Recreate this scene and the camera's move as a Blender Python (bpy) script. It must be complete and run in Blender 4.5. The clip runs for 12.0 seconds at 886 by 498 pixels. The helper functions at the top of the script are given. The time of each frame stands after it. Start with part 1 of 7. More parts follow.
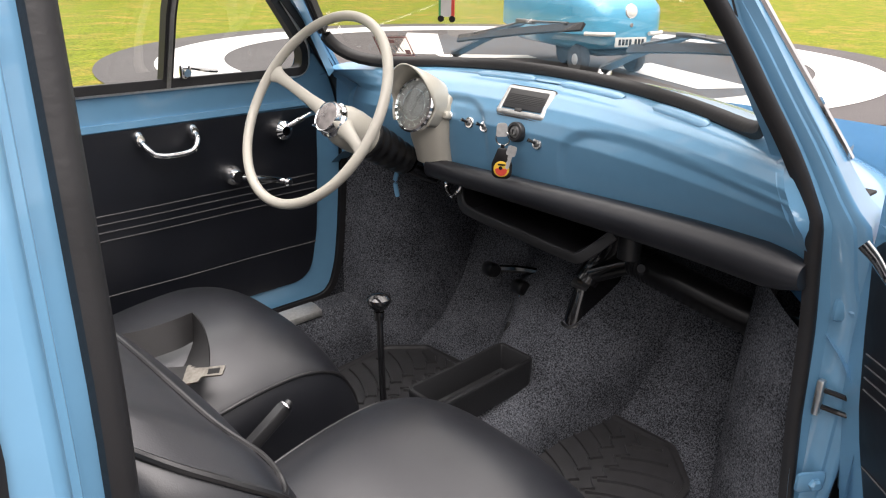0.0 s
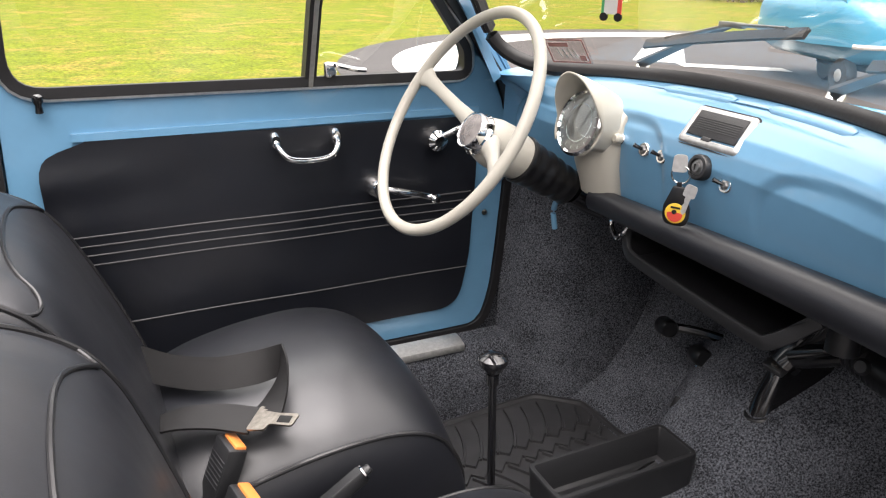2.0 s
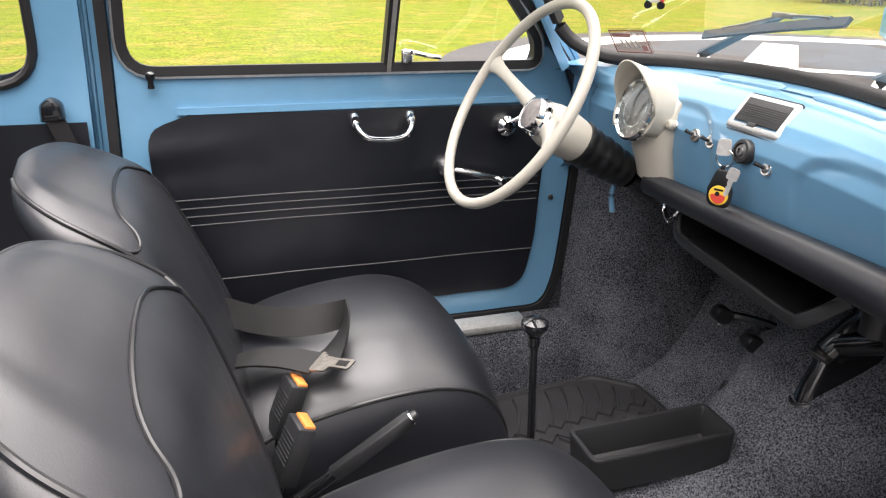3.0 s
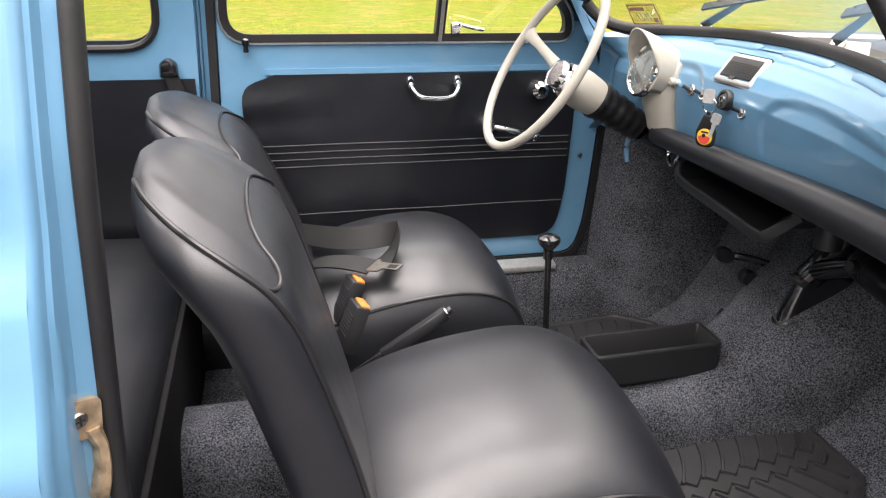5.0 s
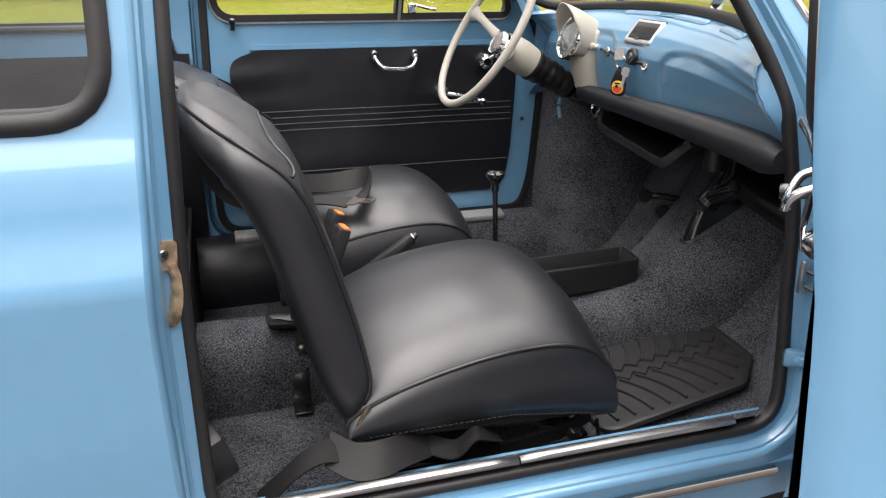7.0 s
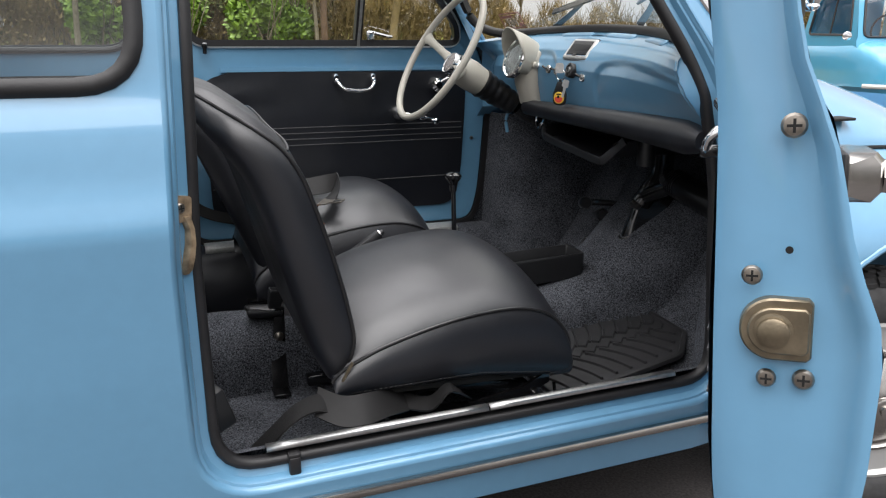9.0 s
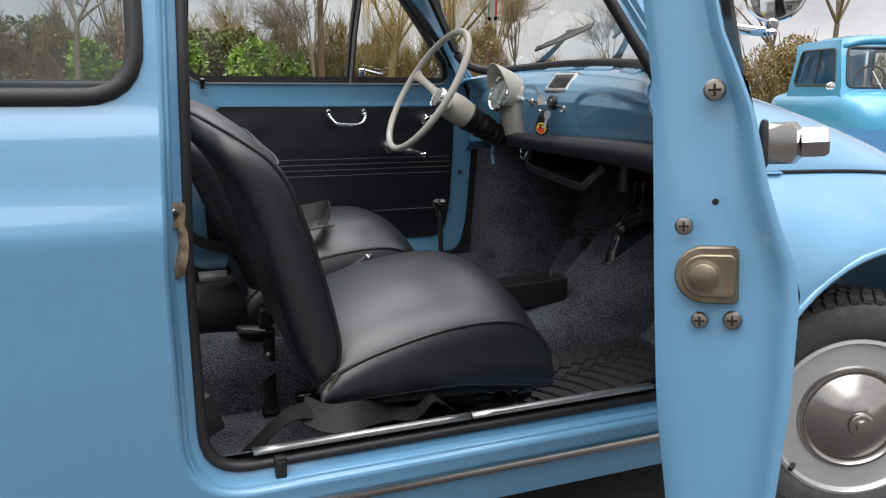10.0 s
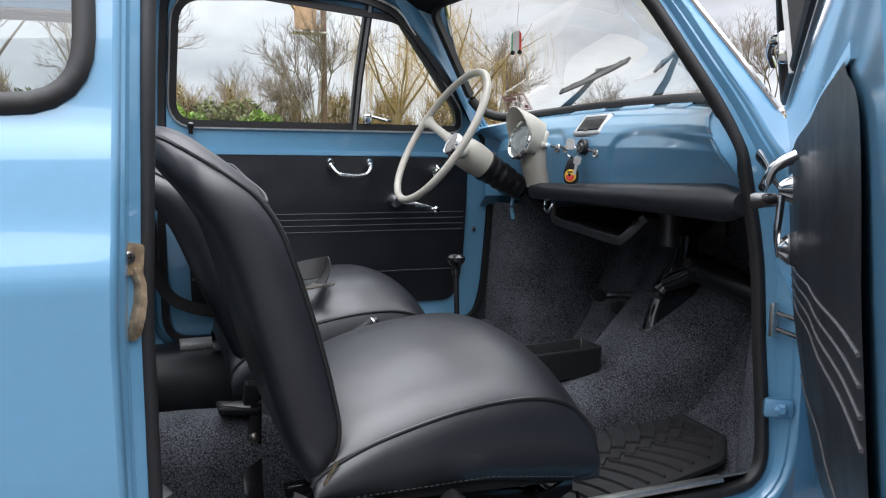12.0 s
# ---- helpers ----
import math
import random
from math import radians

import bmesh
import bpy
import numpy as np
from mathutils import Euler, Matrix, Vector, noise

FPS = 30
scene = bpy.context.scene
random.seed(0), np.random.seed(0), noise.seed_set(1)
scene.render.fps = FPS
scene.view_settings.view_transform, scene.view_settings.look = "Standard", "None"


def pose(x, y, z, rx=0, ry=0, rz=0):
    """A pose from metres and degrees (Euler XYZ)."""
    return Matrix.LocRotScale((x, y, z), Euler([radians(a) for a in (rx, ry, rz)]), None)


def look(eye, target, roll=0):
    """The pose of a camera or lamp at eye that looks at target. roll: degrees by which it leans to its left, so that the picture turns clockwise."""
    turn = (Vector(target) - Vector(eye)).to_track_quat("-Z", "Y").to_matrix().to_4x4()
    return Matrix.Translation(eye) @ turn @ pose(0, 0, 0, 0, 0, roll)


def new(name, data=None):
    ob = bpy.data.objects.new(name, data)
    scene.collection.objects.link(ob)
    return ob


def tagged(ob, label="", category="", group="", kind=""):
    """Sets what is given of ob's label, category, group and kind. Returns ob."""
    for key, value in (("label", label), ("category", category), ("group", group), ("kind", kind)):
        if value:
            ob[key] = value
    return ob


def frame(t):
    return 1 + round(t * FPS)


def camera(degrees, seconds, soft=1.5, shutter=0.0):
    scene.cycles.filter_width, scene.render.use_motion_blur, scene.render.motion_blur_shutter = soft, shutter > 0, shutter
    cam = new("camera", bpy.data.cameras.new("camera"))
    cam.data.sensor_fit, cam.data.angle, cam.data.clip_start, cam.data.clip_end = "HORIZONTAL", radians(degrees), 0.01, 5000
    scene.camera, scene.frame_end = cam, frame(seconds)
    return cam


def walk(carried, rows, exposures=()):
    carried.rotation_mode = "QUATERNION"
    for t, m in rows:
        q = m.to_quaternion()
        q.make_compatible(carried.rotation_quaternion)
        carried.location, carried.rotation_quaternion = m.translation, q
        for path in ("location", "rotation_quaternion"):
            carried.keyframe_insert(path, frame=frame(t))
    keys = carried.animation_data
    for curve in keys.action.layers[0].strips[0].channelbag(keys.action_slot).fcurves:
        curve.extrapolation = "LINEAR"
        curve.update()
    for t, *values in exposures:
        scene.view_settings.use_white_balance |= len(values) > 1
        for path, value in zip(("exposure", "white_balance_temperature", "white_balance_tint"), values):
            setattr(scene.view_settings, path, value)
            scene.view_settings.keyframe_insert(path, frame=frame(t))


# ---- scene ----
cam = camera(60.5, 12.0, soft=1.2)
METRES, EYE, TILT, LEAN, TURN = 1.636, 1.198, -20.85, -0.85, -43.69
ROWS = [
    (0.0, 0.0, 0.0, 0.0, -0.0, 0.0, 0.0),
    (0.5, -0.0153, 0.0491, 0.0105, 2.96, -0.0, -1.21),
    (1.0, 0.0026, 0.1061, 0.0201, 7.26, -0.04, -2.87),
    (1.5, 0.0315, 0.1398, 0.0311, 11.71, -0.29, -4.66),
    (2.0, 0.0629, 0.1545, 0.0419, 16.66, -0.7, -6.57),
    (2.5, 0.0886, 0.1478, 0.0381, 20.74, -1.18, -8.05),
    (3.0, 0.122, 0.1159, 0.0198, 24.11, -1.62, -9.19),
    (5.0, 0.2298, -0.0124, -0.047, 28.97, -2.46, -10.5),
    (5.5, 0.248, -0.0536, -0.0683, 29.07, -2.52, -10.43),
    (6.0, 0.2736, -0.0919, -0.0956, 28.64, -2.4, -10.08),
    (6.5, 0.303, -0.1298, -0.1156, 27.57, -2.08, -9.53),
    (7.0, 0.3182, -0.1665, -0.1322, 25.68, -1.49, -8.79),
    (7.5, 0.3123, -0.1885, -0.1476, 23.91, -0.75, -8.15),
    (9.5, 0.3544, -0.2752, -0.2508, 20.77, 5.55, -7.21),
    (10.0, 0.3658, -0.2794, -0.2686, 20.81, 7.57, -7.25),
    (10.5, 0.3644, -0.2601, -0.2771, 20.84, 9.33, -7.27),
    (11.0, 0.3426, -0.2231, -0.2704, 20.84, 10.98, -7.33),
    (11.5, 0.3192, -0.1831, -0.2695, 20.82, 12.15, -7.38),
    (12.0, 0.2919, -0.1478, -0.2631, 20.79, 12.98, -7.44),
]
EXPOSURES = [(0.0, 1.15, 6550, 15), (1.5, 1.40, 6550, 15), (3.0, 1.65, 6550, 15), (6.0, 1.60, 6650, 16), (7.0, 1.2, 6550, 15), (8.3, 0.85, 6350, 12), (9.5, 0.60, 6150, 11), (10.5, 0.45, 6050, 11), (11.5, 0.62, 5950, 11), (12.0, 0.90, 5900, 11)]
walk(cam, [(t, pose(-0.066, -0.874, EYE, TILT, LEAN, TURN) @ pose(METRES * x, METRES * y, METRES * z, 90 + pitch, roll, yaw)) for t, x, y, z, yaw, pitch, roll in ROWS], EXPOSURES)
# ---------------------------------------------------------------- world and light
world = bpy.data.worlds.new("overcast")
scene.world = world
world.use_nodes = True
wt = world.node_tree
wt.nodes.clear()
w_out = wt.nodes.new("ShaderNodeOutputWorld")
w_bg = wt.nodes.new("ShaderNodeBackground")
w_sky = wt.nodes.new("ShaderNodeTexSky")
w_sky.sky_type, w_sky.sun_disc = "NISHITA", False
w_sky.sun_elevation, w_sky.sun_rotation = radians(42), radians(150)
w_co = wt.nodes.new("ShaderNodeTexCoord")
w_map = wt.nodes.new("ShaderNodeMapping")
w_map.inputs["Scale"].default_value = (1.0, 1.0, 2.6)
w_noise = wt.nodes.new("ShaderNodeTexNoise")
w_noise.inputs["Scale"].default_value, w_noise.inputs["Detail"].default_value = 2.3, 6.0
w_noise.inputs["Roughness"].default_value = 0.55
w_ramp = wt.nodes.new("ShaderNodeValToRGB")
w_ramp.color_ramp.elements[0].position, w_ramp.color_ramp.elements[0].color = 0.36, (5.3, 5.2, 5.2, 1)
w_ramp.color_ramp.elements[1].position, w_ramp.color_ramp.elements[1].color = 0.64, (11.2, 10.7, 10.2, 1)
w_mix = wt.nodes.new("ShaderNodeMix")
w_mix.data_type = "RGBA"
w_mix.inputs[0].default_value = 0.96
wt.links.new(w_co.outputs["Generated"], w_map.inputs[0])
wt.links.new(w_map.outputs[0], w_noise.inputs["Vector"])
wt.links.new(w_noise.outputs[0], w_ramp.inputs[0])
wt.links.new(w_sky.outputs[0], w_mix.inputs[6])
wt.links.new(w_ramp.outputs[0], w_mix.inputs[7])
w_sep = wt.nodes.new("ShaderNodeSeparateXYZ")
w_up = wt.nodes.new("ShaderNodeMapRange")
w_up.inputs[1].default_value, w_up.inputs[2].default_value = 0.0, 1.0
w_up.inputs[3].default_value, w_up.inputs[4].default_value = 0.80, 5.4
w_mul = wt.nodes.new("ShaderNodeVectorMath")
w_mul.operation = "SCALE"
wt.links.new(w_co.outputs["Generated"], w_sep.inputs[0])
w_pow = wt.nodes.new("ShaderNodeMath")
w_pow.operation, w_pow.use_clamp = "MULTIPLY", True
wt.links.new(w_sep.outputs[2], w_pow.inputs[0])
wt.links.new(w_sep.outputs[2], w_pow.inputs[1])
w_four = wt.nodes.new("ShaderNodeMath")
w_four.operation, w_four.use_clamp = "MULTIPLY", True
wt.links.new(w_pow.outputs[0], w_four.inputs[0])
wt.links.new(w_pow.outputs[0], w_four.inputs[1])
wt.links.new(w_four.outputs[0], w_up.inputs[0])
wt.links.new(w_mix.outputs[2], w_mul.inputs[0])
wt.links.new(w_up.outputs[0], w_mul.inputs[3])
wt.links.new(w_mul.outputs[0], w_bg.inputs[0])
w_bg.inputs[1].default_value = 0.085
wt.links.new(w_bg.outputs[0], w_out.inputs[0])
sun = new("sun", bpy.data.lights.new("sun", "SUN"))
sun.data.energy, sun.data.angle, sun.data.color = 1.3, radians(60), (1.0, 0.95, 0.88)
sun.matrix_world = look((-2.0, -5.0, 8.0), (0, 0, 0))


# ---------------------------------------------------------------- materials
def material(name, colour, rough=0.5, metal=0.0, coat=0.0, noise_scale=0.0, vary=0.0, bump=0.0, bump_scale=0.0, dirt=0.0, dirt_scale=3.0, spec=0.5, tint=0.0, detail=4.0):
    """Principled material, with colour variation at two scales and fine relief in metres."""
    m = bpy.data.materials.new(name)
    m.use_nodes = True
    nt = m.node_tree
    p = nt.nodes["Principled BSDF"]
    p.inputs["Base Color"].default_value = (*colour, 1)
    p.inputs["Roughness"].default_value, p.inputs["Metallic"].default_value = rough, metal
    p.inputs["Coat Weight"].default_value, p.inputs["Coat Roughness"].default_value = coat, 0.04
    p.inputs["Specular IOR Level"].default_value = spec
    co = nt.nodes.new("ShaderNodeTexCoord")
    last = None
    if vary or dirt:
        base = nt.nodes.new("ShaderNodeRGB")
        base.outputs[0].default_value = (*colour, 1)
        last = base.outputs[0]
        for amount, size in ((vary, noise_scale), (dirt, dirt_scale)):
            if not amount:
                continue
            n = nt.nodes.new("ShaderNodeTexNoise")
            n.inputs["Scale"].default_value, n.inputs["Detail"].default_value = size, detail
            nt.links.new(co.outputs["Object"], n.inputs["Vector"])
            r = nt.nodes.new("ShaderNodeMapRange")
            r.inputs[1].default_value, r.inputs[2].default_value = 0.3, 0.7
            r.inputs[3].default_value, r.inputs[4].default_value = 1 - amount, 1 + amount
            nt.links.new(n.outputs[0], r.inputs[0])
            x = nt.nodes.new("ShaderNodeVectorMath")
            x.operation = "SCALE"
            nt.links.new(last, x.inputs[0])
            nt.links.new(r.outputs[0], x.inputs[3])
            last = x.outputs[0]
        nt.links.new(last, p.inputs["Base Color"])
    if bump:
        n = nt.nodes.new("ShaderNodeTexNoise")
        n.inputs["Scale"].default_value, n.inputs["Detail"].default_value = bump_scale, 3.0
        nt.links.new(co.outputs["Object"], n.inputs["Vector"])
        b = nt.nodes.new("ShaderNodeBump")
        b.inputs["Strength"].default_value, b.inputs["Distance"].default_value = 0.6, bump
        nt.links.new(n.outputs[0], b.inputs["Height"])
        nt.links.new(b.outputs[0], p.inputs["Normal"])
    return m


def glass(name, tint=(0.93, 0.97, 0.96), gloss=1.0):
    """A thin pane: clear, with mirror gloss that grows at a slant."""
    m = bpy.data.materials.new(name)
    m.use_nodes = True
    nt = m.node_tree
    nt.nodes.clear()
    out = nt.nodes.new("ShaderNodeOutputMaterial")
    mix = nt.nodes.new("ShaderNodeMixShader")
    tr = nt.nodes.new("ShaderNodeBsdfTransparent")
    gl = nt.nodes.new("ShaderNodeBsdfGlossy")
    fr = nt.nodes.new("ShaderNodeLayerWeight")
    fr.inputs[0].default_value = 0.5
    pw = nt.nodes.new("ShaderNodeMath")
    pw.operation, pw.inputs[1].default_value = "POWER", 5.0
    ma = nt.nodes.new("ShaderNodeMath")
    ma.operation, ma.inputs[1].default_value, ma.inputs[2].default_value = "MULTIPLY_ADD", 0.92, 0.075
    nt.links.new(fr.outputs["Facing"], pw.inputs[0])
    nt.links.new(pw.outputs[0], ma.inputs[0])
    tr.inputs[0].default_value = (*tint, 1)
    gl.inputs["Roughness"].default_value = 0.02
    gl.inputs[0].default_value = (gloss, gloss, gloss, 1)
    nt.links.new(ma.outputs[0], mix.inputs[0])
    nt.links.new(tr.outputs[0], mix.inputs[1])
    nt.links.new(gl.outputs[0], mix.inputs[2])
    nt.links.new(mix.outputs[0], out.inputs[0])
    return m


PAINT = material("blue_paint", (0.132, 0.300, 0.462), 0.32, coat=1.0, noise_scale=1.5, vary=0.03, bump=0.0004, bump_scale=14, dirt=0.02, dirt_scale=40)
def leathercloth(name, colour, rough, spec, sag):
    """Vinyl with a fine pressed grain over a soft unevenness of the padding."""
    m = material(name, colour, rough, noise_scale=9, vary=0.12, dirt=0.1, dirt_scale=2.5, spec=spec)
    nt = m.node_tree
    co, last = nt.nodes.new("ShaderNodeTexCoord"), None
    for scale, depth, detail in ((7, sag, 2.0), (38, sag * 0.16, 3.0), (620, 0.00016, 2.0)):
        n = nt.nodes.new("ShaderNodeTexNoise")
        n.inputs["Scale"].default_value, n.inputs["Detail"].default_value, n.inputs["Distortion"].default_value = scale, detail, 0.6
        nt.links.new(co.outputs["Object"], n.inputs["Vector"])
        bump = nt.nodes.new("ShaderNodeBump")
        bump.inputs["Strength"].default_value, bump.inputs["Distance"].default_value = 0.7, depth
        nt.links.new(n.outputs[0], bump.inputs["Height"])
        if last:
            nt.links.new(last, bump.inputs["Normal"])
        last = bump.outputs[0]
    nt.links.new(last, nt.nodes["Principled BSDF"].inputs["Normal"])
    worn = nt.nodes.new("ShaderNodeTexNoise")
    worn.inputs["Scale"].default_value, worn.inputs["Detail"].default_value = 14, 4.0
    nt.links.new(co.outputs["Object"], worn.inputs["Vector"])
    span = nt.nodes.new("ShaderNodeMapRange")
    span.inputs[1].default_value, span.inputs[2].default_value, span.inputs[3].default_value, span.inputs[4].default_value = 0.3, 0.7, rough - 0.05, rough + 0.05
    nt.links.new(worn.outputs[0], span.inputs[0])
    nt.links.new(span.outputs[0], nt.nodes["Principled BSDF"].inputs["Roughness"])
    return m


VINYL = leathercloth("black_vinyl", (0.0066, 0.0074, 0.0108), 0.47, 0.70, 0.0018)
VINYL.node_tree.nodes["Principled BSDF"].inputs["Coat Weight"].default_value = 0.30
VINYL.node_tree.nodes["Principled BSDF"].inputs["Coat Roughness"].default_value = 0.27
TRIM_VINYL = leathercloth("door_vinyl", (0.0060, 0.0070, 0.0105), 0.38, 0.65, 0.0040)
PIPING = material("piping_vinyl", (0.016, 0.016, 0.017), 0.28)
THREAD = material("stitch_thread", (0.03, 0.03, 0.03), 0.8)
RUBBER = material("black_rubber", (0.013, 0.0125, 0.0135), 0.5, noise_scale=30, vary=0.15, bump=0.0005, bump_scale=200)
PLASTIC = material("black_plastic", (0.017, 0.0175, 0.019), 0.38, bump=0.0004, bump_scale=700)
GLOSS_BLACK = material("gloss_black_paint", (0.008, 0.008, 0.009), 0.12, coat=0.6)
BEIGE = material("ivory_plastic", (0.43, 0.41, 0.355), 0.3, noise_scale=12, vary=0.04)
CHROME = material("chrome", (0.86, 0.86, 0.86), 0.07, metal=1.0, noise_scale=30, vary=0.04)
ALU = material("brushed_aluminium", (0.62, 0.62, 0.61), 0.34, metal=1.0, noise_scale=120, vary=0.1)
BRASS = material("worn_zinc", (0.24, 0.20, 0.14), 0.38, metal=0.9, noise_scale=60, vary=0.3, bump=0.0004, bump_scale=250)
RUSTY = material("rusty_steel", (0.38, 0.28, 0.18), 0.45, metal=0.6, noise_scale=70, vary=0.5, bump=0.0006, bump_scale=180)
STEEL = material("steel_screw", (0.30, 0.27, 0.235), 0.35, metal=1.0, noise_scale=200, vary=0.25)
SILVER = material("silver_wheel_paint", (0.56, 0.56, 0.55), 0.32, metal=0.55, noise_scale=20, vary=0.05)
TYRE = material("tyre_rubber", (0.045, 0.045, 0.046), 0.75, noise_scale=40, vary=0.3, bump=0.0008, bump_scale=150)
ORANGE = material("orange_plastic", (0.62, 0.21, 0.045), 0.4)
WEBBING = material("belt_webbing", (0.0085, 0.0082, 0.0085), 0.6, spec=0.35, bump=0.0005, bump_scale=900, noise_scale=20, vary=0.2)
HEADLINER = material("roof_lining", (0.012, 0.012, 0.013), 0.9, spec=0.15, bump=0.001, bump_scale=300)
GLASS = glass("window_glass")
GLASS_W = glass("windscreen_glass", (0.83, 0.84, 0.81))
GLASS_R = glass("rear_window_glass", (0.80, 0.84, 0.84), 1.0)
EMBLEM = material("horn_face", (0.30, 0.27, 0.26), 0.25, metal=0.7, noise_scale=60, vary=0.25)
GAITER = material("gaiter_rubber", (0.008, 0.008, 0.009), 0.3, noise_scale=30, vary=0.15)
POLISHED = material("polished_steel", (0.46, 0.44, 0.415), 0.20, metal=1.0, noise_scale=30, vary=0.06)
MAT_RUBBER = material("mat_rubber", (0.03, 0.03, 0.032), 0.45, noise_scale=30, vary=0.2, bump=0.0004, bump_scale=300)
# Paler, less metallic aluminium, so the far sill plate looks lit; also keys, ashtray.
PLATE = material("pale_scuffed_plate", (0.55, 0.55, 0.54), 0.42, metal=0.55, noise_scale=150, vary=0.12, dirt=0.08, dirt_scale=9)
PINK = material("faded_red_print", (0.42, 0.20, 0.18), 0.6)
DULL = material("dull_steel", (0.22, 0.22, 0.22), 0.35, metal=0.9, noise_scale=60, vary=0.2)
WELT = material("welt_line", (0.07, 0.07, 0.073), 0.4)
# Near-black standing in for shade in slots and gaps; also dark print.
DARK = material("near_black_shade_and_print", (0.006, 0.006, 0.006), 0.9)
RED = material("red_print", (0.6, 0.06, 0.04), 0.5)
WHITE = material("white_paint", (0.55, 0.54, 0.51), 0.7, noise_scale=6, vary=0.08, dirt=0.06, dirt_scale=40)
YELLOW = material("yellow_enamel", (0.75, 0.5, 0.05), 0.35)
GREEN = material("green_print", (0.05, 0.3, 0.1), 0.5)
DIAL = material("dial_face", (0.17, 0.145, 0.14), 0.5, noise_scale=8, vary=0.1)


def carpet_material():
    m = material("grey_carpet", (0.03, 0.03, 0.033), 0.95, spec=0.15)
    nt = m.node_tree
    p = nt.nodes["Principled BSDF"]
    co = nt.nodes.new("ShaderNodeTexCoord")
    fine = nt.nodes.new("ShaderNodeTexNoise")
    fine.inputs["Scale"].default_value, fine.inputs["Detail"].default_value, fine.inputs["Roughness"].default_value = 330, 3, 0.8
    wide = nt.nodes.new("ShaderNodeTexNoise")
    wide.inputs["Scale"].default_value, wide.inputs["Detail"].default_value = 9, 3
    ramp = nt.nodes.new("ShaderNodeValToRGB")
    e = ramp.color_ramp.elements
    e[0].position, e[0].color = 0.40, (0.012, 0.013, 0.017, 1)
    e[1].position, e[1].color = 0.68, (0.20, 0.212, 0.24, 1)
    add = nt.nodes.new("ShaderNodeMath")
    add.operation = "MULTIPLY_ADD"
    add.inputs[1].default_value = 0.22
    nt.links.new(co.outputs["Object"], fine.inputs["Vector"])
    nt.links.new(co.outputs["Object"], wide.inputs["Vector"])
    nt.links.new(wide.outputs[0], add.inputs[0])
    sub = nt.nodes.new("ShaderNodeMath")
    sub.operation = "SUBTRACT"
    sub.inputs[1].default_value = 0.11
    nt.links.new(fine.outputs[0], sub.inputs[0])
    nt.links.new(sub.outputs[0], add.inputs[2])
    nt.links.new(add.outputs[0], ramp.inputs[0])
    nt.links.new(ramp.outputs[0], p.inputs["Base Color"])
    b = nt.nodes.new("ShaderNodeBump")
    b.inputs["Strength"].default_value, b.inputs["Distance"].default_value = 1.0, 0.003
    nt.links.new(fine.outputs[0], b.inputs["Height"])
    nt.links.new(b.outputs[0], p.inputs["Normal"])
    return m


CARPET = carpet_material()


# ---------------------------------------------------------------- mesh helpers
def part(name, bm, mat, parent=None, label="", smooth=True, m=None):
    """Links a bmesh as one mesh object under a thing or a part."""
    bmesh.ops.recalc_face_normals(bm, faces=bm.faces)
    me = bpy.data.meshes.new(name)
    bm.to_mesh(me)
    bm.free()
    me.materials.append(mat)
    if smooth:
        me.shade_smooth()
        me.set_sharp_from_angle(angle=radians(38))
    ob = new(name, me)
    if parent:
        ob.parent = parent
    if m is not None:
        ob.matrix_basis = m
    if label:
        tagged(ob, label)
    if "glass" in mat.name:
        ob.visible_shadow = False
    return ob


def thing(name, label, category, group="", at=None, kind=""):
    ob = new(name)
    ob.empty_display_size = 0.05
    if at is not None:
        ob.matrix_basis = at
    return tagged(ob, label, category, group, kind)


def loft(rows, close_u=False, close_v=False, cap=False, bm=None):
    """A skin over rows of points; close_u joins each row's ends, close_v the last row to the first, cap fills the end rows."""
    bm = bm or bmesh.new()
    vs = [[bm.verts.new(p) for p in row] for row in rows]
    nu, nv = len(vs[0]), len(vs)
    for i in range(nv if close_v else nv - 1):
        a, b = vs[i], vs[(i + 1) % nv]
        for j in range(nu if close_u else nu - 1):
            k = (j + 1) % nu
            try:
                bm.faces.new((a[j], a[k], b[k], b[j]))
            except ValueError:
                pass
    if cap:
        for row in (vs[0], vs[-1]):
            try:
                bm.faces.new(row)
            except ValueError:
                pass
    return bm


def spline(points, n=8, closed=False):
    """Catmull-Rom through the points."""
    pts = [Vector(p) for p in points]
    out, cnt = [], len(pts)
    for i in range(cnt if closed else cnt - 1):
        if closed:
            a, b, c, d = (pts[(i + k - 1) % cnt] for k in range(4))
        else:
            b, c = pts[i], pts[i + 1]
            a = pts[i - 1] if i else b * 2 - c
            d = pts[i + 2] if i + 2 < cnt else c * 2 - b
        for k in range(n):
            t = k / n
            out.append(0.5 * ((2 * b) + (c - a) * t + (2 * a - 5 * b + 4 * c - d) * t * t + (3 * b - a - 3 * c + d) * t ** 3))
    if not closed:
        out.append(pts[-1].copy())
    return out


def sweep(points, profile, closed=False, up=(0, 0, 1), cap=True, bm=None, scale=None):
    """A profile of (sideways, upward) pairs drawn along a line."""
    pts = [Vector(p) for p in points]
    n, rows, up = len(pts), [], Vector(up)
    for i, p in enumerate(pts):
        t = (pts[(i + 1) % n] - pts[i - 1]) if closed else (pts[min(i + 1, n - 1)] - pts[max(i - 1, 0)])
        t.normalize()
        s = t.cross(up)
        if s.length < 1e-4:
            s = t.cross(Vector((0, 1, 0.01)))
        s.normalize()
        u = s.cross(t)
        k = scale[i] if scale else 1.0
        rows.append([p + s * a * k + u * b * k for a, b in profile])
    return loft(rows, close_u=True, close_v=closed, cap=cap and not closed, bm=bm)


